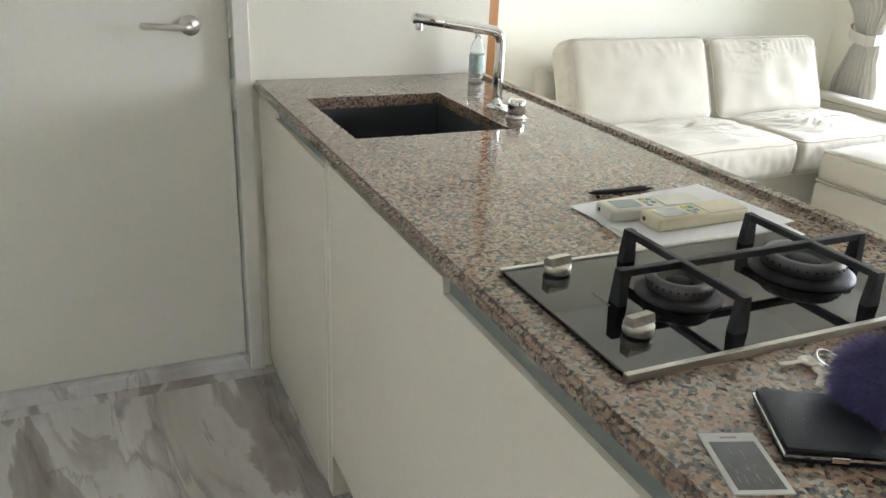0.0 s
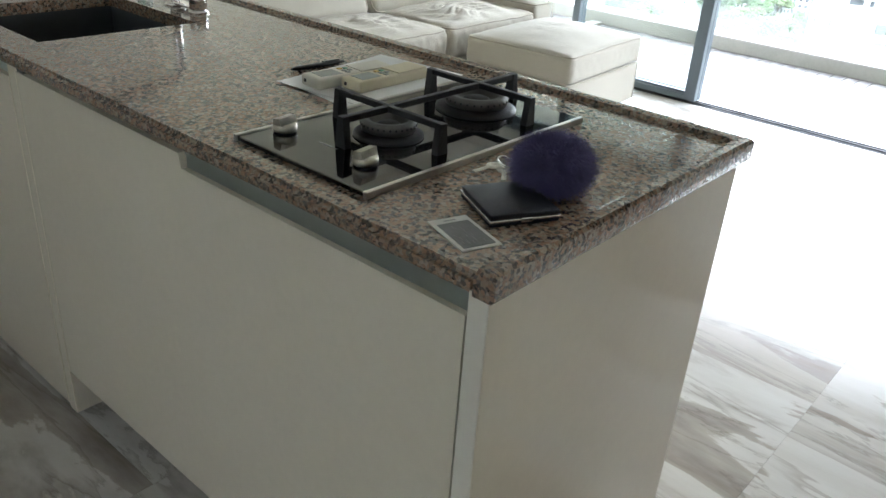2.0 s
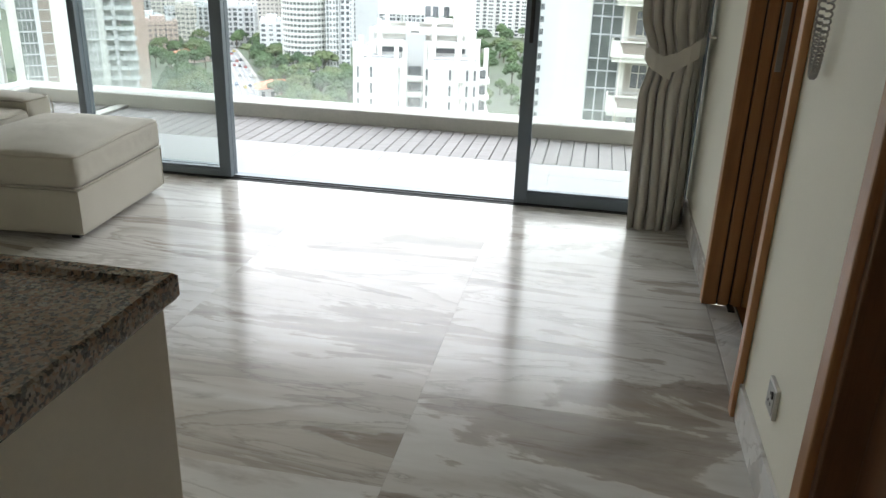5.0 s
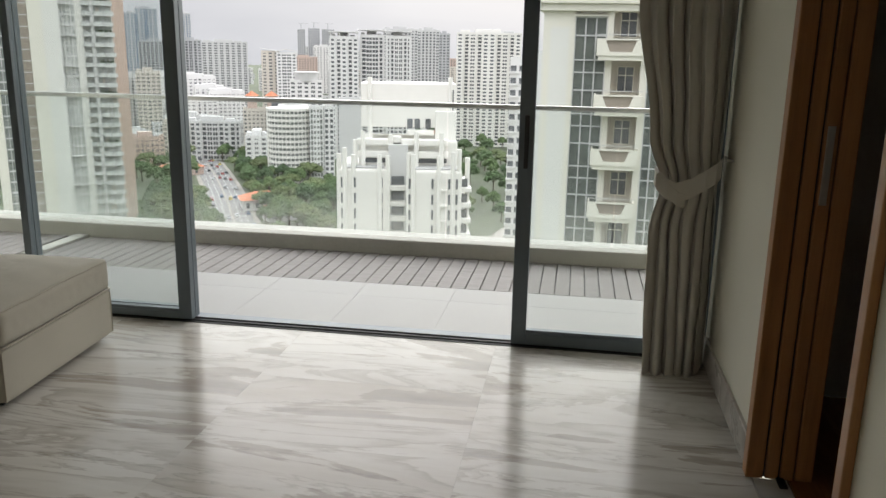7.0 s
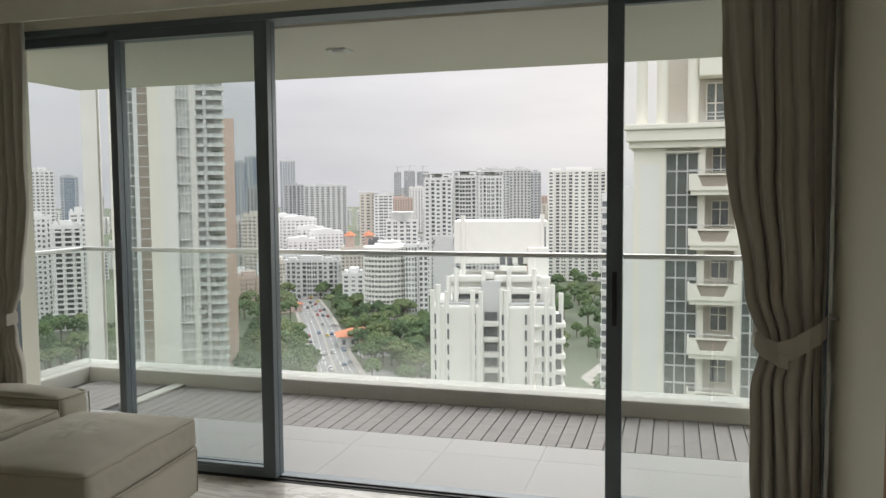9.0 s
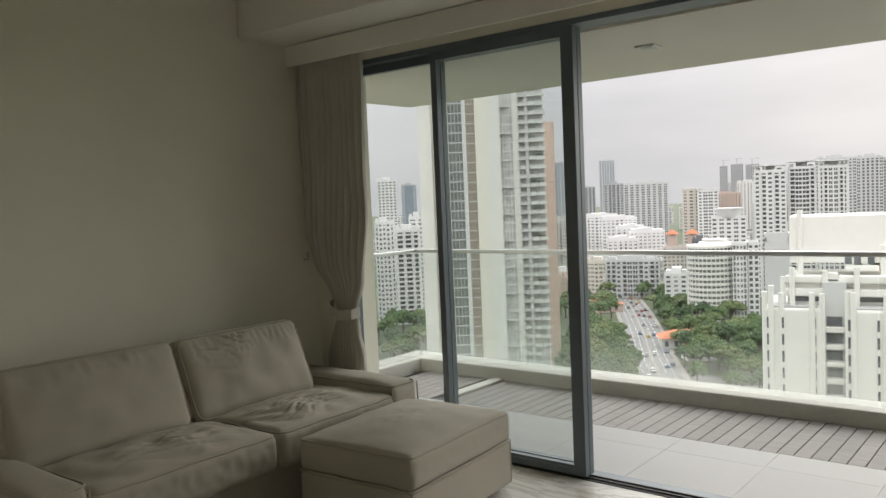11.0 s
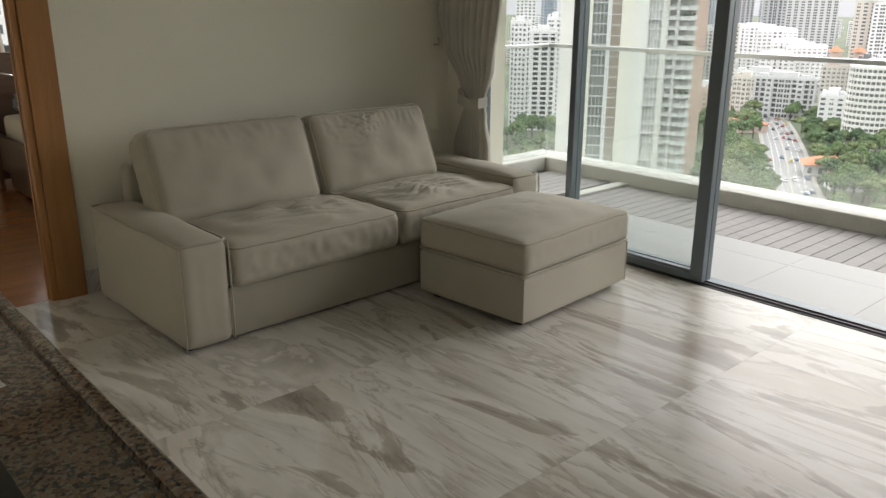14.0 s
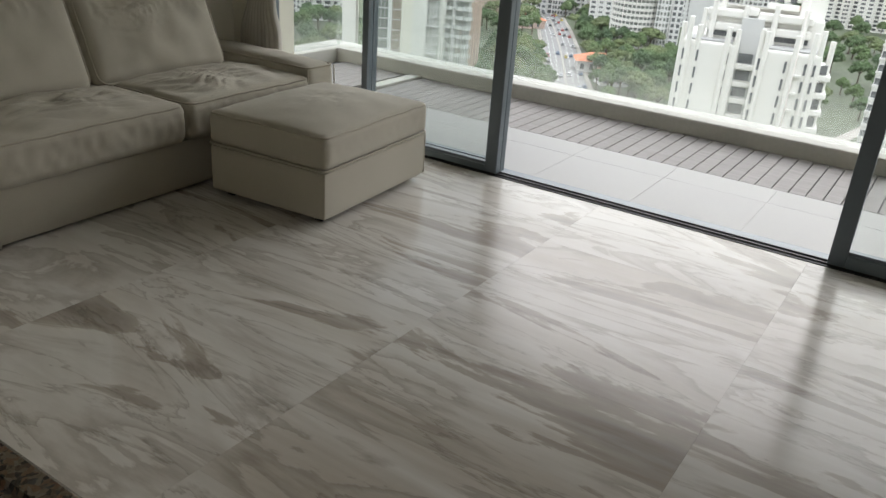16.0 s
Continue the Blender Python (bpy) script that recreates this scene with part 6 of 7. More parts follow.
for k in range(9):
    z = H - 23.2 - 3.1 * k
    for x, y in ((-4.6, -0.1), (-9.9, -0.1), (-12.4, -0.1), (5.4, -1.3), (0.9, -1.3), (8.7, -1.3), (10.2, -1.25)):
        o = new("slit_window", slit)
        o.parent, o.location = mid, (x, y, z)
    part("balcony", bx(-3.3, 0.5, 0.9, 2.3, z - 1.75, z - 0.85, bev=0.12), CWARM, mid)
    part("balcony_shade", bx(-2.7, -0.2, 2.05, 2.25, z - 0.7, z + 1.0), GLZ, mid)
    part("balcony", bx(11.0, 13.2, -0.6, 4.0, z - 1.7, z - 0.8, bev=0.12), CWARM, mid)
    part("balcony_shade", bx(11.15, 12.4, 0.2, 4.0, z - 0.7, z + 0.9), GLZ, mid)
    part("ledge", bx(6.9, 8.2, -1.75, -1.2, z - 1.5, z - 1.0, bev=0.1), CWARM, mid)

# narrow white slab with ribbon windows
sl = thing("apartment_building", "narrow white slab block with ribbon windows on each floor", "building", at=(210.4, 12.5, GZ), rz=-86.6)
part("wall", B(-5.4, 5.4, 0, 30, 0, 76.4), CW, sl)
part("stair_wall", B(-1.0, 3.0, -0.6, 0.0, 0, 78), CW, sl)
wm = mesh_from("window", B(-0.95, 0.95, -0.12, 0.05, -0.72, 0.72), GLZ)
for k in range(24):
    z = 73.5 - 3.06 * k
    for x in (-4.5, -2.3, 1.0, 3.6):
        o = new("window", wm)
        o.parent, o.location = sl, (x, -0.001, z)
        o.scale = (0.75 if x < 2 else 1.0, 1, 1)
    part("window_rail", B(-5.6, -3.4, -0.5, 0, z - 1.2, z - 0.7), CW, sl)

# the tall tower on the far side of the road
tw = thing("residential_tower", "very tall white tower with bay windows and a brown panelled strip", "building", at=(229.4, 169.9, GZ), rz=-53.4)
TT = 132.0
part("core", B(-10.2, 10.2, 0.6, 24, 0, TT), CWARM, tw)
part("edge_fin", B(-19.0, -14.2, 6, 26, 0, TT), CWARM, tw)
part("pier", B(-10.4, -7.8, -0.4, 0.6, 0, TT), CREAM, tw)
part("bay_glazing", B(-7.8, -2.9, -0.1, 0.62, 0, TT), GLZG, tw)
part("pier", B(-2.9, -1.5, -0.6, 0.6, 0, TT), CW, tw)
part("brown_strip", B(-1.5, 1.7, 0.1, 0.62, 0, TT), BROWN, tw, "brown panelled strip")
part("pier", B(1.7, 5.6, -0.5, 0.6, 0, TT), CREAM, tw)
part("side_wall", B(5.6, 10.4, -0.2, 0.62, 0, TT), CWARM, tw)
joint = mesh_from("joint", B(-1.5, 1.7, -0.05, 0.12, -0.12, 0.12), CW)
ledge = mesh_from("ledge", B(-7.9, -2.85, -0.35, -0.05, -0.22, 0.22), CWG)
mull = mesh_from("mullion", B(-0.09, 0.09, -0.3, -0.08, 0, TT), CWG)
for k in range(38):
    for me, dz in ((joint, 0.0), (ledge, 0.4)):
        o = new(me.name, me)
        o.parent, o.location = tw, (0, 0, 3.45 * k + dz)
for x in (-6.6, -5.3, -4.1):
    o = new("mullion", mull)
    o.parent, o.location = tw, (x, 0, 0)
t2 = thing("residential_tower", "balcony wing of the tall white tower, potted plants on its ledges", "building", at=(244.1, 157.6, GZ), rz=-57.0)
TT2 = 116.0
part("core", B(-8.2, 7.6, 2.0, 18, 0, TT2), CWARM, t2)
part("bay_glazing", B(-8.0, -3.4, 0.4, 2.1, 0, TT2 - 1), GLZL, t2)
part("balcony_glazing", B(-1.2, 1.0, 1.4, 2.05, 0, TT2 - 1), GLZL, t2)
part("balcony_glazing", B(2.2, 7.4, 0.6, 2.05, 0, TT2 - 1), TOWERGLASS, t2)
part("pier", B(-3.45, -1.2, -0.1, 2.0, 0, TT2), CWARM, t2)
part("pier", B(1.0, 2.2, -0.6, 2.0, 0, TT2), CW, t2)
part("pier", B(-8.4, -7.7, 0.0, 2.0, 0, TT2), CW, t2)
part("pier", B(4.7, 5.1, 0.2, 2.0, 0, TT2), CWG, t2)
for x in (-6.9, -5.7, -4.6):
    part("window_post", B(x - 0.16, x + 0.16, 0.15, 0.6, 0, TT2), CW, t2)
wr = random.Random(17)
slab_a = mesh_from("balcony", B(-1.6, 1.3, -0.8, 1.7, -0.12, 0.16), CW)
slab_b = mesh_from("balcony", prism(bmesh.new(), [(2.0, 1.7), (2.0, -1.4), (4.6, -2.4), (7.9, -1.6), (7.9, 1.7)], 2, -0.12, 0.16), CW)
rail_a = mesh_from("balcony_rail", B(-1.6, 1.3, -0.8, -0.72, 0.16, 1.15), GLZL)
rail_b = mesh_from("balcony_rail", prism(bmesh.new(), [(2.0, -1.35), (4.6, -2.35), (7.9, -1.55), (7.9, -1.47), (4.6, -2.25), (2.0, -1.27)], 2, 0.16, 1.15), GLZL)
sill = mesh_from("window_sill", B(-7.7, -3.5, 0.1, 0.5, -0.30, 0.30), CW)
boxm = mesh_from("window_box", B(-8.6, -4.2, -0.9, 0.4, -0.16, 0.16), CW)
divider = mesh_from("balcony_screen", B(1.4, 1.6, -1.2, 1.4, 0.16, 3.0), CW)
for k in range(36):
    for me in (slab_a, slab_b, rail_a, rail_b, sill, divider) + ((boxm,) if k % 3 == 1 else ()):
        o = new(me.name, me)
        o.parent, o.location = t2, (0.3 * (k % 2) if me in (slab_b, rail_b) else 0, 0, 3.22 * k)
    for _ in range(2):
        if wr.random() < 0.6:
            x = wr.uniform(2.6, 6.8)
            part("curtain_panel", B(x, x + wr.uniform(0.6, 1.3), 0.45, 0.59, 3.22 * k + 0.2, 3.22 * k + 2.5), wr.choice((CWG, CBEI, CW, GLZL)), t2)
for k in (14, 19, 22, 25, 28):
    bm = bmesh.new()
    for _ in range(40):
        x, y, z = wr.uniform(3.0, 7.2), wr.uniform(-1.5, -0.9), wr.uniform(0.2, 1.7)
        cyl(bm, (x, y, z), (x + wr.uniform(-0.3, 0.3), y + wr.uniform(-0.3, 0.2), z + 0.5), 0.22, 0.02, 4)
    pl = part("balcony_plant", bm, BALCONY_PLANT, t2, "dark green potted plants")
    pl.location = (0, 0, 3.22 * k)
part("roof_frame", B(-3, 8, -1.5, 14, TT2 + 0.4, TT2 + 0.7), CWG, t2)
pk = building("pink rendered tower edge beside the white tower", 285, 172.2, 6, 14, 31, -58.8, storey=3.2, bay=6, band=0.85, pier=0.95, wallm=CPINK, core=False)

# the near tower beside the balcony
nt = thing("residential_tower", "near cream-white tower with corner glazing, deep cornice and boxed balconies", "building", at=(54.8, -2.5, 0), rz=-91.5)
NB = -75.0
part("wall", B(-5.05, -3.02, 0.3, 14, NB, 4.3), CREAM, nt)
part("wall_panel", B(-4.6, -3.35, 0.24, 0.31, NB, 3.3), CWARM, nt)
part("strip_back", B(-3.02, -0.95, 0.75, 14, NB, 4.3), CREAM, nt)
part("recess_wall", B(-0.95, 1.35, 1.6, 14, NB, 4.3), CBEI, nt)
part("recess_side", B(-0.95, -0.55, 0.3, 1.6, NB, 4.3), CREAM, nt)
part("wall", B(1.30, 1.75, 0.3, 1.6, NB, 4.3), CREAM, nt)
part("strip_back", B(1.75, 3.5, 0.75, 14, NB, 4.3), CREAM, nt)
part("wall", B(3.5, 13, 0.3, 14, NB, 4.3), CREAM, nt)
part("cornice", B(-5.35, 13.2, -0.1, 14, 4.31, 4.75, bev=0.05), CREAM, nt)
part("cornice", B(-5.5, 13.4, -0.35, 14, 4.75, 5.5, bev=0.06), CREAM, nt)
part("cornice", B(-5.65, 13.5, -0.5, 14, 5.5, 5.85, bev=0.06), CREAM, nt)
part("upper_wall", B(-3.2, 13, 2.4, 14, 5.85, 14), CBEI, nt)
part("upper_window", B(-0.5, 1.3, 2.2, 2.45, 6.2, 8.6), GLZG, nt)
for x in (-0.52, 0.05, 0.7, 1.3):
    part("window_bar", B(x - 0.05, x + 0.05, 2.1, 2.25, 6.2, 8.65), CREAM, nt)
for z in (7.3, 8.6):
    part("window_bar", B(-0.55, 1.35, 2.12, 2.24, z - 0.04, z + 0.04), CREAM, nt)
for x in (-4.6, -3.3, -1.35):
    part("column", cyl(bmesh.new(), (x, 1.0, 5.85), (x, 1.0, 14), 0.36, n=20), CREAM, nt, smooth=40)
part("upper_beam", B(-1.0, 13, 0.5, 2.4, 8.9, 10.2, bev=0.05), CREAM, nt)
for z in (6.05, 6.3, 6.55):
    part("railing", B(-2.9, -1.7, 0.6, 0.66, z - 0.03, z + 0.03), CWG, nt)
    part("railing", B(-0.95, 3.0, 0.6, 0.66, z - 0.03, z + 0.03), CWG, nt)
STRIPGLASS = plain("smoked_strip_glass", (0.15, 0.165, 0.148), 0.15, vary=0.4, scale=0.8, fine=2.0, relief=0.0)
def glazed_strip(xa, xb, ztop, n):
    part("strip_glass", B(xa + 0.04, xb - 0.04, 0.62, 0.74, NB, ztop), STRIPGLASS, nt)
    w = (xb - xa) / n
    for i in range(n + 1):
        part("mullion", B(xa + w * i - 0.045, xa + w * i + 0.045, 0.45, 0.75, NB, ztop + 0.05), CWG, nt)
    z, k = ztop, 0
    while z > -36:
        part("transom", B(xa, xb, 0.5, 0.7, z - 0.045, z + 0.045), CWG, nt)
        z -= (1.15, 1.55, 0.80)[k % 3]
        k += 1
    part("strip_head", B(xa - 0.1, xb + 0.1, 0.2, 0.75, ztop + 0.05, ztop + 0.15), CREAM, nt)
glazed_strip(-3.0, -0.98, 3.95, 3)
glazed_strip(1.78, 3.45, 3.95, 3)
def tray(z):
    """A boxed balcony with a trapezoid opening in its front."""
    bm = bmesh.new()
    xa, xb, y0, y1 = -1.55, 1.5, -0.95, 1.6
    box(bm, xa + 0.12, xb - 0.12, y0 + 0.1, y1, z - 1.35, z - 1.05)
    box(bm, xa, xb, y0, y1, z - 1.06, z - 0.82)
    prism(bm, [(xa, z - 0.82), (xa + 0.85, z - 0.82), (xa + 0.55, z - 0.1), (xa, z - 0.1)], 1, y0 + 0.001, y0 + 0.13)
    prism(bm, [(xb - 0.85, z - 0.82), (xb, z - 0.82), (xb, z - 0.1), (xb - 0.55, z - 0.1)], 1, y0 + 0.001, y0 + 0.13)
    box(bm, xa, xb, y0, y0 + 0.14, z - 0.1, z + 0.0)
    box(bm, xa, xa + 0.12, y0 + 0.14, y1, z - 0.82, z)
    box(bm, xb - 0.12, xb, y0 + 0.14, y1, z - 0.82, z)
    bal = part("balcony", bm, CREAM, nt, "white boxed balcony with a trapezoid cut-out")
    part("hand_rail", B(xa, xb, y0 + 0.02, y0 + 0.08, z + 0.22, z + 0.27), CWG, bal)
    part("inner_screen", B(xa + 0.5, xb - 0.5, y0 + 0.14, y0 + 0.17, z - 0.8, z - 0.1), BROWN, bal)
    wd = part("window", B(-0.1, 0.95, 1.48, 1.62, z + 0.15, z + 1.75), GLZ, nt)
    for x in (-0.1, 0.42, 0.95):
        part("window_bar", B(x - 0.03, x + 0.03, 1.42, 1.52, z + 0.12, z + 1.78), CREAM, wd)
    for zz in (0.15, 1.2, 1.75):
        part("window_bar", B(-0.1, 0.95, 1.43, 1.51, z + zz - 0.03, z + zz + 0.03), CREAM, wd)
for k in range(8):
    tray(2.6 - 3.5 * k)

# the block seen from the bedroom
building("white and grey apartment tower seen from the bedroom", 36.9 + 4, 145.4, 16, 16, 13.6, -13.9, storey=3.1, bay=4.0, band=0.45, pier=0.35, proud=0.6)

# ---------- ground, road, trees, cars ----------
GRASS = plain("city_grass", (0.085, 0.105, 0.06), 0.9, vary=0.5, scale=0.02, fine=0.5, relief=0.0)
ASPHALT = plain("asphalt", (0.20, 0.197, 0.193), 0.85, vary=0.15, scale=0.05, fine=0.8, relief=0.0)
PAVE = plain("pavement", (0.30, 0.28, 0.25), 0.85, vary=0.12, scale=0.1, fine=1.0, relief=0.0)
LINE = plain("road_paint", (0.75, 0.75, 0.72), 0.7)
solid("ground", B(-300, 4800, -4500, 4800, GZ - 1, GZ), GRASS, "green and built-up ground far below", "ground", kind="structure")
CL = [Vector(p) for p in ((225, 88), (275, 117), (322, 143.5), (343.5, 155.5), (381, 175), (419, 195.5), (473.7, 226), (523.7, 255.6), (548, 282), (556, 315), (560, 370))]


def along(line, step):
    out = []
    for a, b in zip(line, line[1:]):
        n = max(1, int((b - a).length / step))
        out += [a.lerp(b, k / n) for k in range(n)]
    return out + [line[-1]]


def ribbon(name, line, o0, o1, z, material, label, category, kind="structure", dash=None):
    bm = bmesh.new()
    pts = along(line, 6.0)
    def side(i, o):
        d = (pts[min(i + 1, len(pts) - 1)] - pts[max(i - 1, 0)]).normalized()
        return (pts[i].x - d.y * o, pts[i].y + d.x * o, z)
    for i in range(len(pts) - 1):
        if dash and i % dash:
            continue
        top = [bm.verts.new(p) for p in (side(i, o1), side(i, o0), side(i + 1, o0), side(i + 1, o1))]
        low = [bm.verts.new((v.co.x, v.co.y, z - 0.12)) for v in top]
        bm.faces.new(top)
        for k in range(4):
            bm.faces.new((top[k], low[k], low[(k + 1) % 4], top[(k + 1) % 4]))
    bmesh.ops.recalc_face_normals(bm, faces=bm.faces)
    return solid(name, bm, material, label, category, kind=kind)


ribbon("road", CL, -9.0, 9.0, GZ + 0.12, ASPHALT, "wide grey dual carriageway", "road")
for o in (-6.2, -3.4, 3.4, 6.2):
    ribbon("lane_marking", CL, o - 0.12, o + 0.12, GZ + 0.16, LINE, "dashed white lane marking", "marking", dash=2)
ribbon("median", CL, -0.5, 0.5, GZ + 0.3, PAVE, "raised central strip of the road", "kerb")
for o in (-11.4, 9.2):
    ribbon("pavement", CL, o, o + 2.2, GZ + 0.25, PAVE, "pale pavement beside the road", "pavement")
CR = [Vector(p) for p in ((330, 150), (310, 112), (300, 78), (292, 40), (285, -60))]
ribbon("side_road", CR, -7, 7, GZ + 0.10, ASPHALT, "grey side road at the junction", "road")
PK = [Vector(p) for p in ((300, 20), (330, 34), (352, 30), (385, 24), (420, 34))]
ribbon("park_path", PK, -2.5, 2.5, GZ + 0.1, PAVE, "pale path through the park", "path")

LEAF = []
for k, c in enumerate(((0.090, 0.145, 0.060), (0.115, 0.175, 0.068), (0.14, 0.18, 0.075), (0.080, 0.130, 0.062))):
    LEAF.append(plain("foliage_%s" % "abcd"[k], c, 0.8, vary=0.5, scale=0.35, fine=2.5, relief=0.0))
BARK = plain("bark", (0.12, 0.095, 0.07), 0.9, vary=0.3, scale=2.0)


def crown_mesh(seed, spread, height, flat):
    """A crown of many small leaf clumps on several lobes, with gaps between them."""
    r = random.Random(seed)
    bm = bmesh.new()
    lobes = []
    for k in range(15):
        a, q = 2.4 * k, math.sqrt((k + 0.5) / 15)
        lobes.append((Vector((math.cos(a) * spread * 0.72 * q, math.sin(a) * spread * 0.72 * q, height * (0.86 - 0.26 * q * q + r.uniform(-0.07, 0.07)))), spread * r.uniform(0.24, 0.36)))
    for c, rad in lobes:
        start = len(bm.verts)
        bmesh.ops.create_icosphere(bm, subdivisions=2, radius=1.0)
        bm.verts.ensure_lookup_table()
        for v in bm.verts[start:]:
            g = rad * (0.80 + 0.30 * noise.noise(v.co * 2.3 + c))
            v.co = c + Vector((v.co.x * g, v.co.y * g, v.co.z * g * flat))
        for _ in range(52):
            d = Vector((r.gauss(0, 1), r.gauss(0, 1), r.gauss(0, 1) + 0.3)).normalized() * rad * r.uniform(0.78, 1.12)
            d.z *= flat
            p, s = c + d, r.uniform(0.22, 0.52)
            q = Euler((r.uniform(0, 6), r.uniform(0, 6), r.uniform(0, 6))).to_matrix()
            vs = [bm.verts.new(p + q @ Vector(v) * s) for v in ((1, 0, -0.3), (-0.5, 0.9, 0.1), (-0.5, -0.9, 0.2), (0.1, 0.1, 0.9))]
            for f in ((0, 1, 3), (1, 2, 3), (2, 0, 3), (0, 2, 1)):
                bm.faces.new([vs[i] for i in f])
    return bm


def tree_kind(seed, spread, height, flat, leaf, label):
    t = thing("tree", label, "tree", "street and park trees", at=(0, 0, GZ))
    r = random.Random(seed)
    bm = cyl(bmesh.new(), (0, 0, -0.3), (0.2, 0.1, height * 0.6), 0.42, 0.22, 8)
    for _ in range(5):
        a = r.uniform(0, 6.28)
        cyl(bm, (0.15, 0.08, height * 0.42), (math.cos(a) * spread * 0.5, math.sin(a) * spread * 0.5, height * 0.72), 0.2, 0.07, 6)
    part("trunk", bm, BARK, t)
    part("crown", crown_mesh(seed, spread, height, flat), leaf, t, smooth=80)
    return t


KINDS = [tree_kind(1, 5.5, 11, 0.75, LEAF[0], "broad dark green rain tree with an uneven crown"), tree_kind(2, 4.5, 10, 0.85, LEAF[1], "mid-green street tree with a rounded ragged crown"),
         tree_kind(3, 6.5, 12, 0.6, LEAF[2], "spreading yellow-green tree with a layered crown"), tree_kind(4, 4.0, 12, 1.0, LEAF[3], "tall dark green tree")]
for o, (x, y) in zip(KINDS, ((332, 176), (300, 117), (312, 100), (390, 208))):
    o.matrix_basis = pose(x, y, GZ, 0, 0, 40)
rnd = random.Random(5)
def clear_of_road(x, y):
    """Whether a tree may stand here, off the carriageways and paths."""
    p = Vector((x, y))
    return all((p - q).length > 12.2 for q in along(CL, 8)) and all((p - q).length > 9 for q in along(CR, 8)) and all((p - q).length > 6 for q in along(PK, 6))
spots = []
def grove(cx, cy, rx, ry, n):
    for _ in range(n * 3):
        if n <= 0:
            break
        x, y = cx + rnd.uniform(-rx, rx), cy + rnd.uniform(-ry, ry)
        if clear_of_road(x, y) and all((x - a) ** 2 + (y - b) ** 2 > 22 for a, b in spots) and math.hypot(x - 376, y - 155) > 9 and not (140 < x < 185 and 15 < y < 55):
            spots.append((x, y))
            n -= 1
grove(345, 182, 45, 22, 46)
grove(300, 152, 26, 18, 16)
grove(460, 205, 30, 14, 14)
grove(500, 262, 24, 14, 14)
grove(540, 235, 30, 14, 12)
grove(360, 135, 45, 24, 44)
grove(310, 100, 18, 14, 10)
grove(430, 178, 40, 22, 18)
grove(420, 80, 60, 60, 26)
grove(330, 70, 40, 30, 14)
grove(480, 60, 120, 40, 40)
grove(700, 90, 160, 60, 40)
grove(330, 285, 45, 50, 44)
grove(300, 255, 25, 25, 14)
grove(450, 245, 40, 25, 16)
grove(300, 10, 50, 40, 12)
for i, (x, y) in enumerate(spots):
    o = copy_thing(KINDS[rnd.choice((0, 0, 1, 1, 2, 3))], pose(x, y, GZ, 0, 0, rnd.uniform(0, 360)))
    s = rnd.uniform(0.75, 1.3)
    o.scale = (s, s, s * rnd.uniform(0.85, 1.15))


def house(x, y, w, d, rz, wallm, label):
    h = thing("house", label, "house", "orange-roofed houses", at=(x, y, GZ), rz=rz)
    part("wall", B(-w / 2, w / 2, -d / 2, d / 2, 0, 5.2), wallm, h)
    bm = bmesh.new()
    e, r = 1.2, w / 2 - d / 2
    pts = [bm.verts.new(p) for p in ((-w / 2 - e, -d / 2 - e, 5.2), (w / 2 + e, -d / 2 - e, 5.2), (w / 2 + e, d / 2 + e, 5.2), (-w / 2 - e, d / 2 + e, 5.2), (-r, 0, 8.6), (r, 0, 8.6))]
    for f in ((0, 1, 5, 4), (1, 2, 5), (2, 3, 4, 5), (3, 0, 4), (3, 2, 1, 0)):
        bm.faces.new([pts[i] for i in f])
    part("roof", bm, CROOF, h, "orange tiled hipped roof")
    for k in range(4):
        part("window", B(-w / 2 + 1.5 + k * w / 4.4, -w / 2 + 3.2 + k * w / 4.4, -d / 2 - 0.06, -d / 2 + 0.1, 1.2, 3.8), GLZ, h)


house(376.6, 154.9, 20, 13, -60, CW, "white colonial house under an orange tiled roof")
house(470, 246, 22, 14, -40, CPINK, "large house under an orange tiled roof")
house(352, 136, 14, 10, -50, CW, "small house under an orange tiled roof among trees")
for k in range(12):
    a = rnd.uniform(0.02, 0.25)
    dd = rnd.uniform(750, 1250)
    house(dd * math.cos(a), dd * math.sin(a), rnd.uniform(14, 24), 11, rnd.uniform(0, 90), CW, "distant house under an orange tiled roof")


def car_kind(paint, label):
    c = thing("car", label, "car", "cars on the road", at=(0, 0, GZ + 0.13))
    part("body", B(-2.2, 2.2, -0.88, 0.88, 0.30, 0.92, bev=0.12), paint, c)
    bm = bmesh.new()
    prism(bm, [(-1.7, 0.9), (1.05, 0.9), (0.45, 1.45), (-1.3, 1.45)], 1, -0.76, 0.76)
    part("cabin", bm, GLZ, c, "dark glazed cabin")
    part("roof_panel", B(-1.25, 0.42, -0.72, 0.72, 1.44, 1.5, bev=0.02), paint, c)
    for x in (-1.35, 1.4):
        for y in (-0.8, 0.8):
            part("wheel", cyl(bmesh.new(), (x, y - 0.1, 0.31), (x, y + 0.1, 0.31), 0.31, n=12), TRACK, c)
    return c


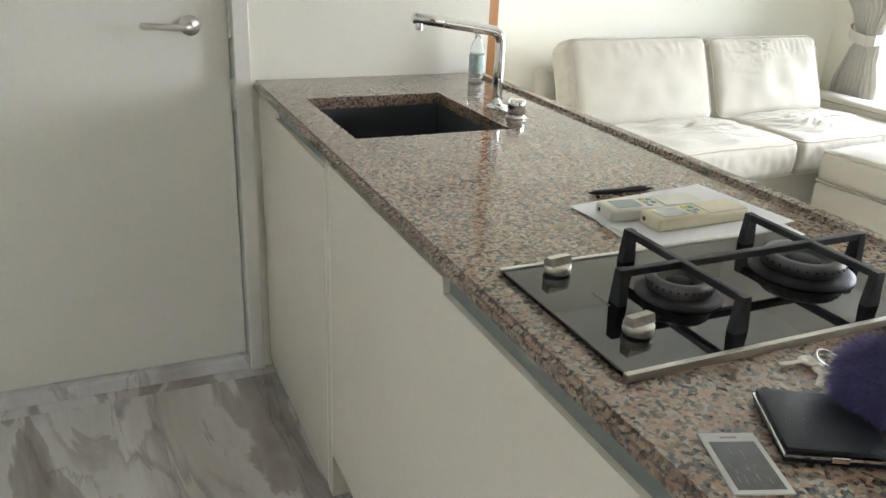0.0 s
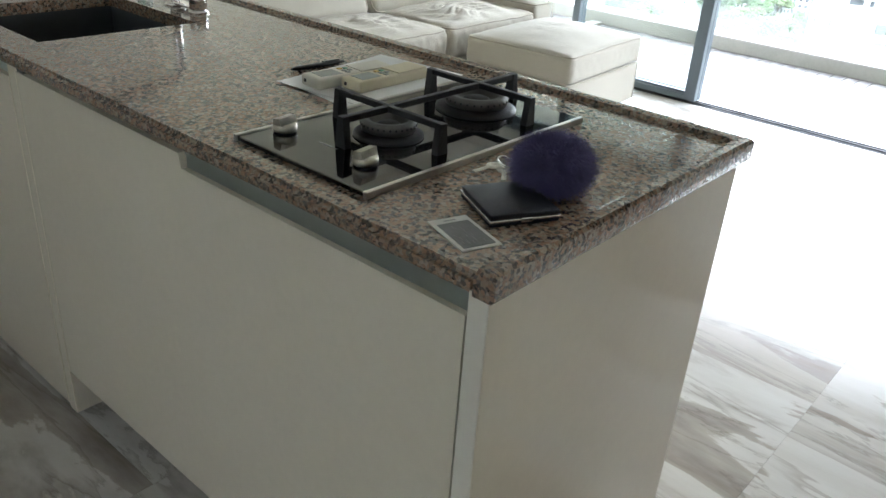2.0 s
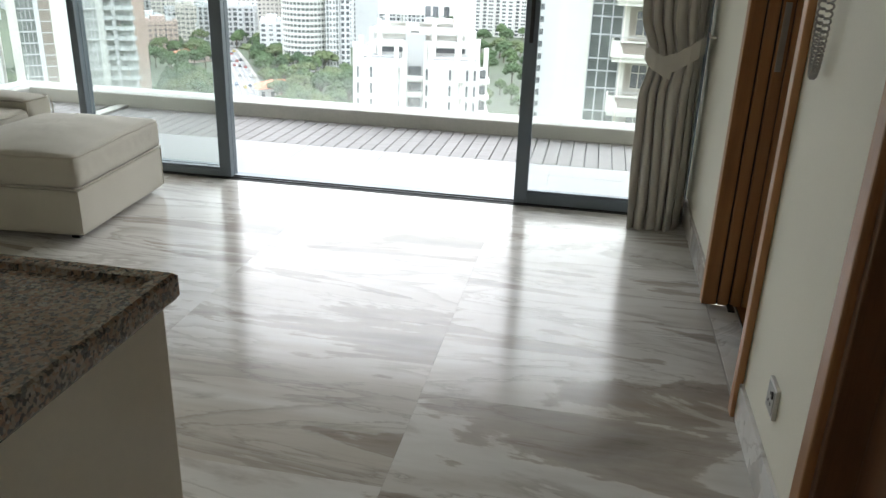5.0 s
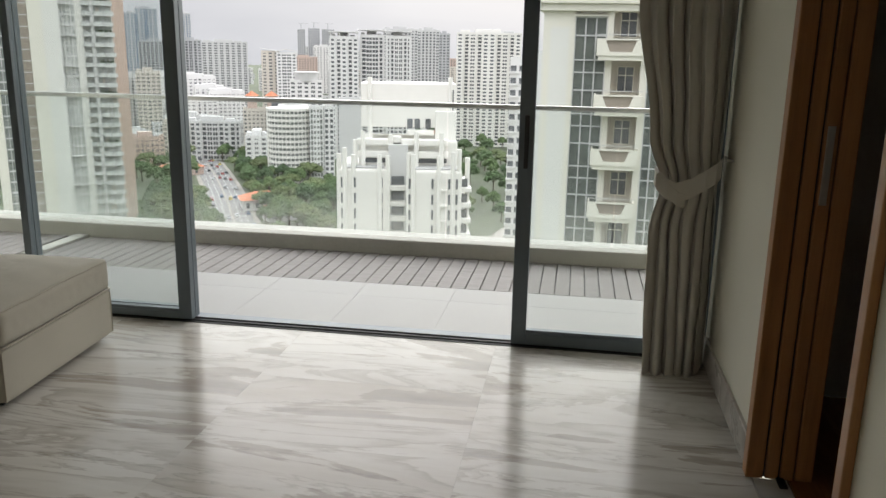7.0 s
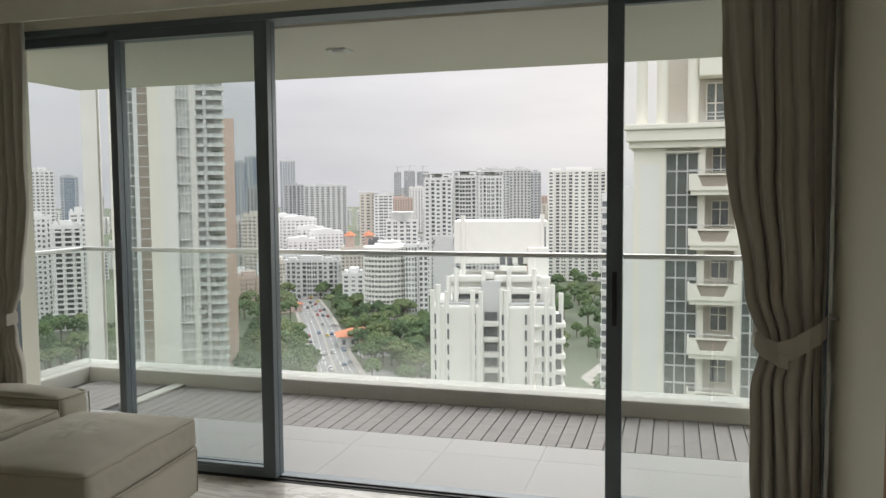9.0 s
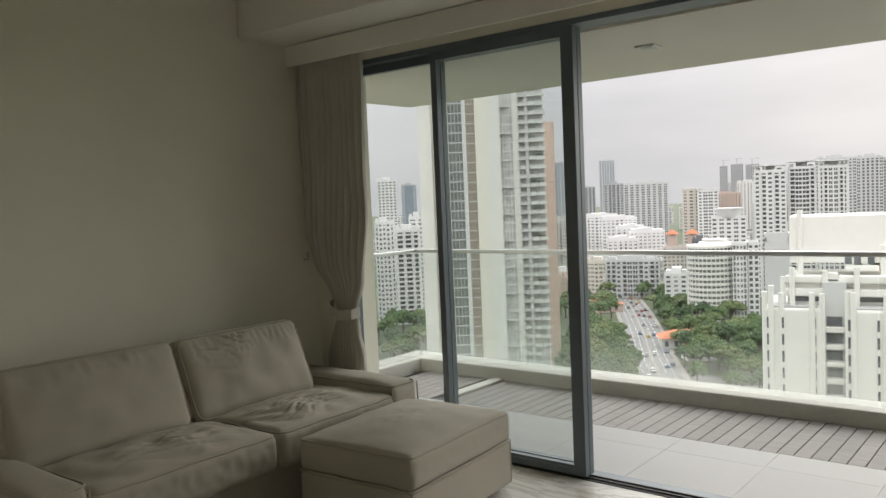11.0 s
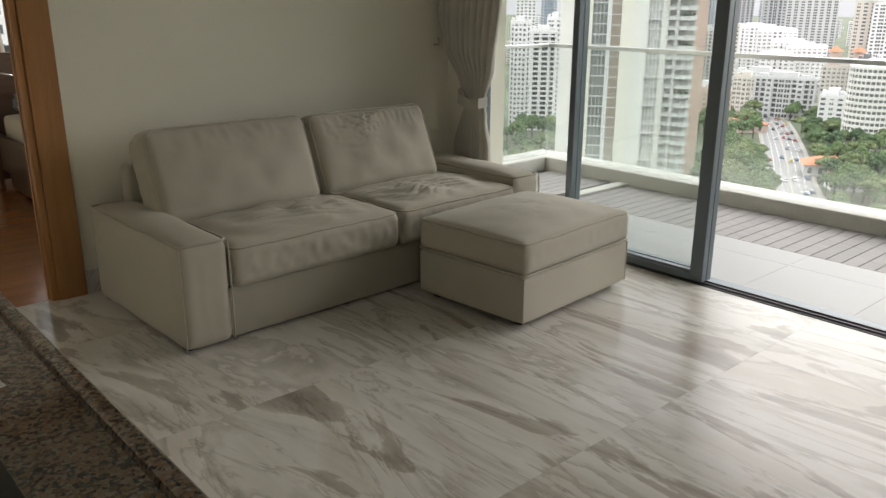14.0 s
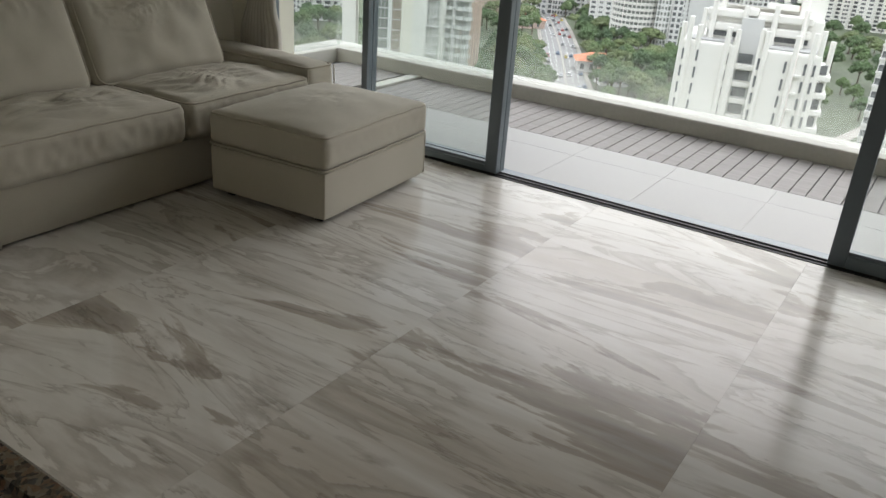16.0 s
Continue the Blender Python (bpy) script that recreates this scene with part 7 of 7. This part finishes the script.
paints = [("white_car_paint", (0.75, 0.75, 0.74), "white saloon car on the road"), ("silver_car_paint", (0.45, 0.46, 0.47), "silver saloon car on the road"), ("black_car_paint", (0.03, 0.03, 0.035), "black saloon car on the road"),
          ("red_car_paint", (0.45, 0.05, 0.04), "red saloon car on the road"), ("yellow_taxi_paint", (0.70, 0.52, 0.06), "yellow taxi on the road"), ("blue_car_paint", (0.06, 0.12, 0.25), "blue saloon car on the road")]
cars = [car_kind(plain(n, c, 0.3, 0.2, vary=0.04, relief=0.0, coat=0.5), l) for n, c, l in paints]
road_pts = along(CL, 4.0)
used, placed = set(), 0
for k in range(400):
    i, lane = rnd.randrange(4, len(road_pts) - 6), rnd.choice((-7.6, -4.8, -2.0, 2.0, 4.8, 7.6))
    if placed >= 62 or any((i + j, lane) in used for j in (-2, -1, 0, 1, 2)):
        continue
    used.add((i, lane))
    d = (road_pts[i + 1] - road_pts[i]).normalized()
    p = road_pts[i] + Vector((-d.y, d.x)) * lane
    m = pose(p.x, p.y, GZ + 0.13, 0, 0, math.degrees(math.atan2(d.y, d.x)) + (180 if lane > 0 else 0))
    j = placed if placed < len(cars) else rnd.choice((0, 0, 1, 1, 2, 2, 3, 4, 5))
    if placed < len(cars):
        cars[j].matrix_basis = m
    else:
        copy_thing(cars[j], m)
    placed += 1

# ---------- floors, laid slab by slab ----------
fl = thing("floor", "polished white and grey veined marble floor in large slabs", "floor", kind="structure")
part("bed", B(-2.0, WX - 0.003, YS - 0.02, YN + 0.02, -0.2, -0.0015), GROUT, fl)
part("sill_bed", B(0.85, SX0, YS - 0.17, YS - 0.021, -0.1, -0.001), TEAKDARK, fl)
TX, TY = 0.95, 0.965
slabs = {}
def slab(x0, x1, y0, y1):
    key = (round(x1 - x0, 3), round(y1 - y0, 3))
    if key not in slabs:
        slabs[key] = mesh_from("slab", B(0.0003, key[0] - 0.0003, 0.0003, key[1] - 0.0003, -0.01, 0.0), FLOOR)
    ob = new("slab", slabs[key])
    ob.parent, ob.location = fl, (x0, y0, 0)


for j in range(-1, 4):
    y0, y1 = max(YS, 0.305 + TY * j), min(YN + 0.02, 0.305 + TY * (j + 1))
    off = 1.93 if j % 2 == 0 else 2.405
    for i in range(-6, 5):
        x0, x1 = max(-2.0, off + TX * i), min(WX - 0.004, off + TX * (i + 1))
        if x1 - x0 > 0.02 and y1 > y0:
            slab(x0, x1, y0, y1)

bt = thing("balcony_floor", "pale grey square balcony tiles", "floor", kind="structure")
TP = 0.556
tm = mesh_from("tile", B(0.0008, TP - 0.0008, 0.0008, TP - 0.0008, -0.02, 0.0), BTILE)
tm2 = mesh_from("tile", B(0.0008, DK0 - 5.125 - 0.0008, 0.0008, TP - 0.0008, -0.02, 0.0), BTILE)
part("bed", B(WX + 0.15, DK0, BYS, BYN, BZ - 0.024, BZ - 0.002), BGROUT, bt)
for k in range(-7, 7):
    y = 0.646 + TP * k
    if y > BYS - 0.3 and y + TP < BYN + 0.2:
        for x, me in ((5.125, tm2), (5.125 - TP, tm)):
            ob = new("tile", me)
            ob.parent, ob.location = bt, (x, y, BZ)
dk = thing("timber_deck", "weathered grey-brown timber deck boards with dark gaps", "decking", kind="structure")
part("joist", B(DK0, KX, BYS, BYN, BZ - 0.024, BZ - 0.016), TRACK, dk)
PW = 0.0895
pm = mesh_from("plank", B(0.004, KX - DK0 - 0.002, 0.003, PW - 0.003, -0.016, 0.0, bev=0.0015, seg=1), DECK)
y = 0.327 - PW * 43
while y < BYN - PW:
    if not 3.56 - PW < y < 3.66:
        ob = new("plank", pm)
        ob.parent, ob.location = dk, (DK0, y, BZ)
    y += PW
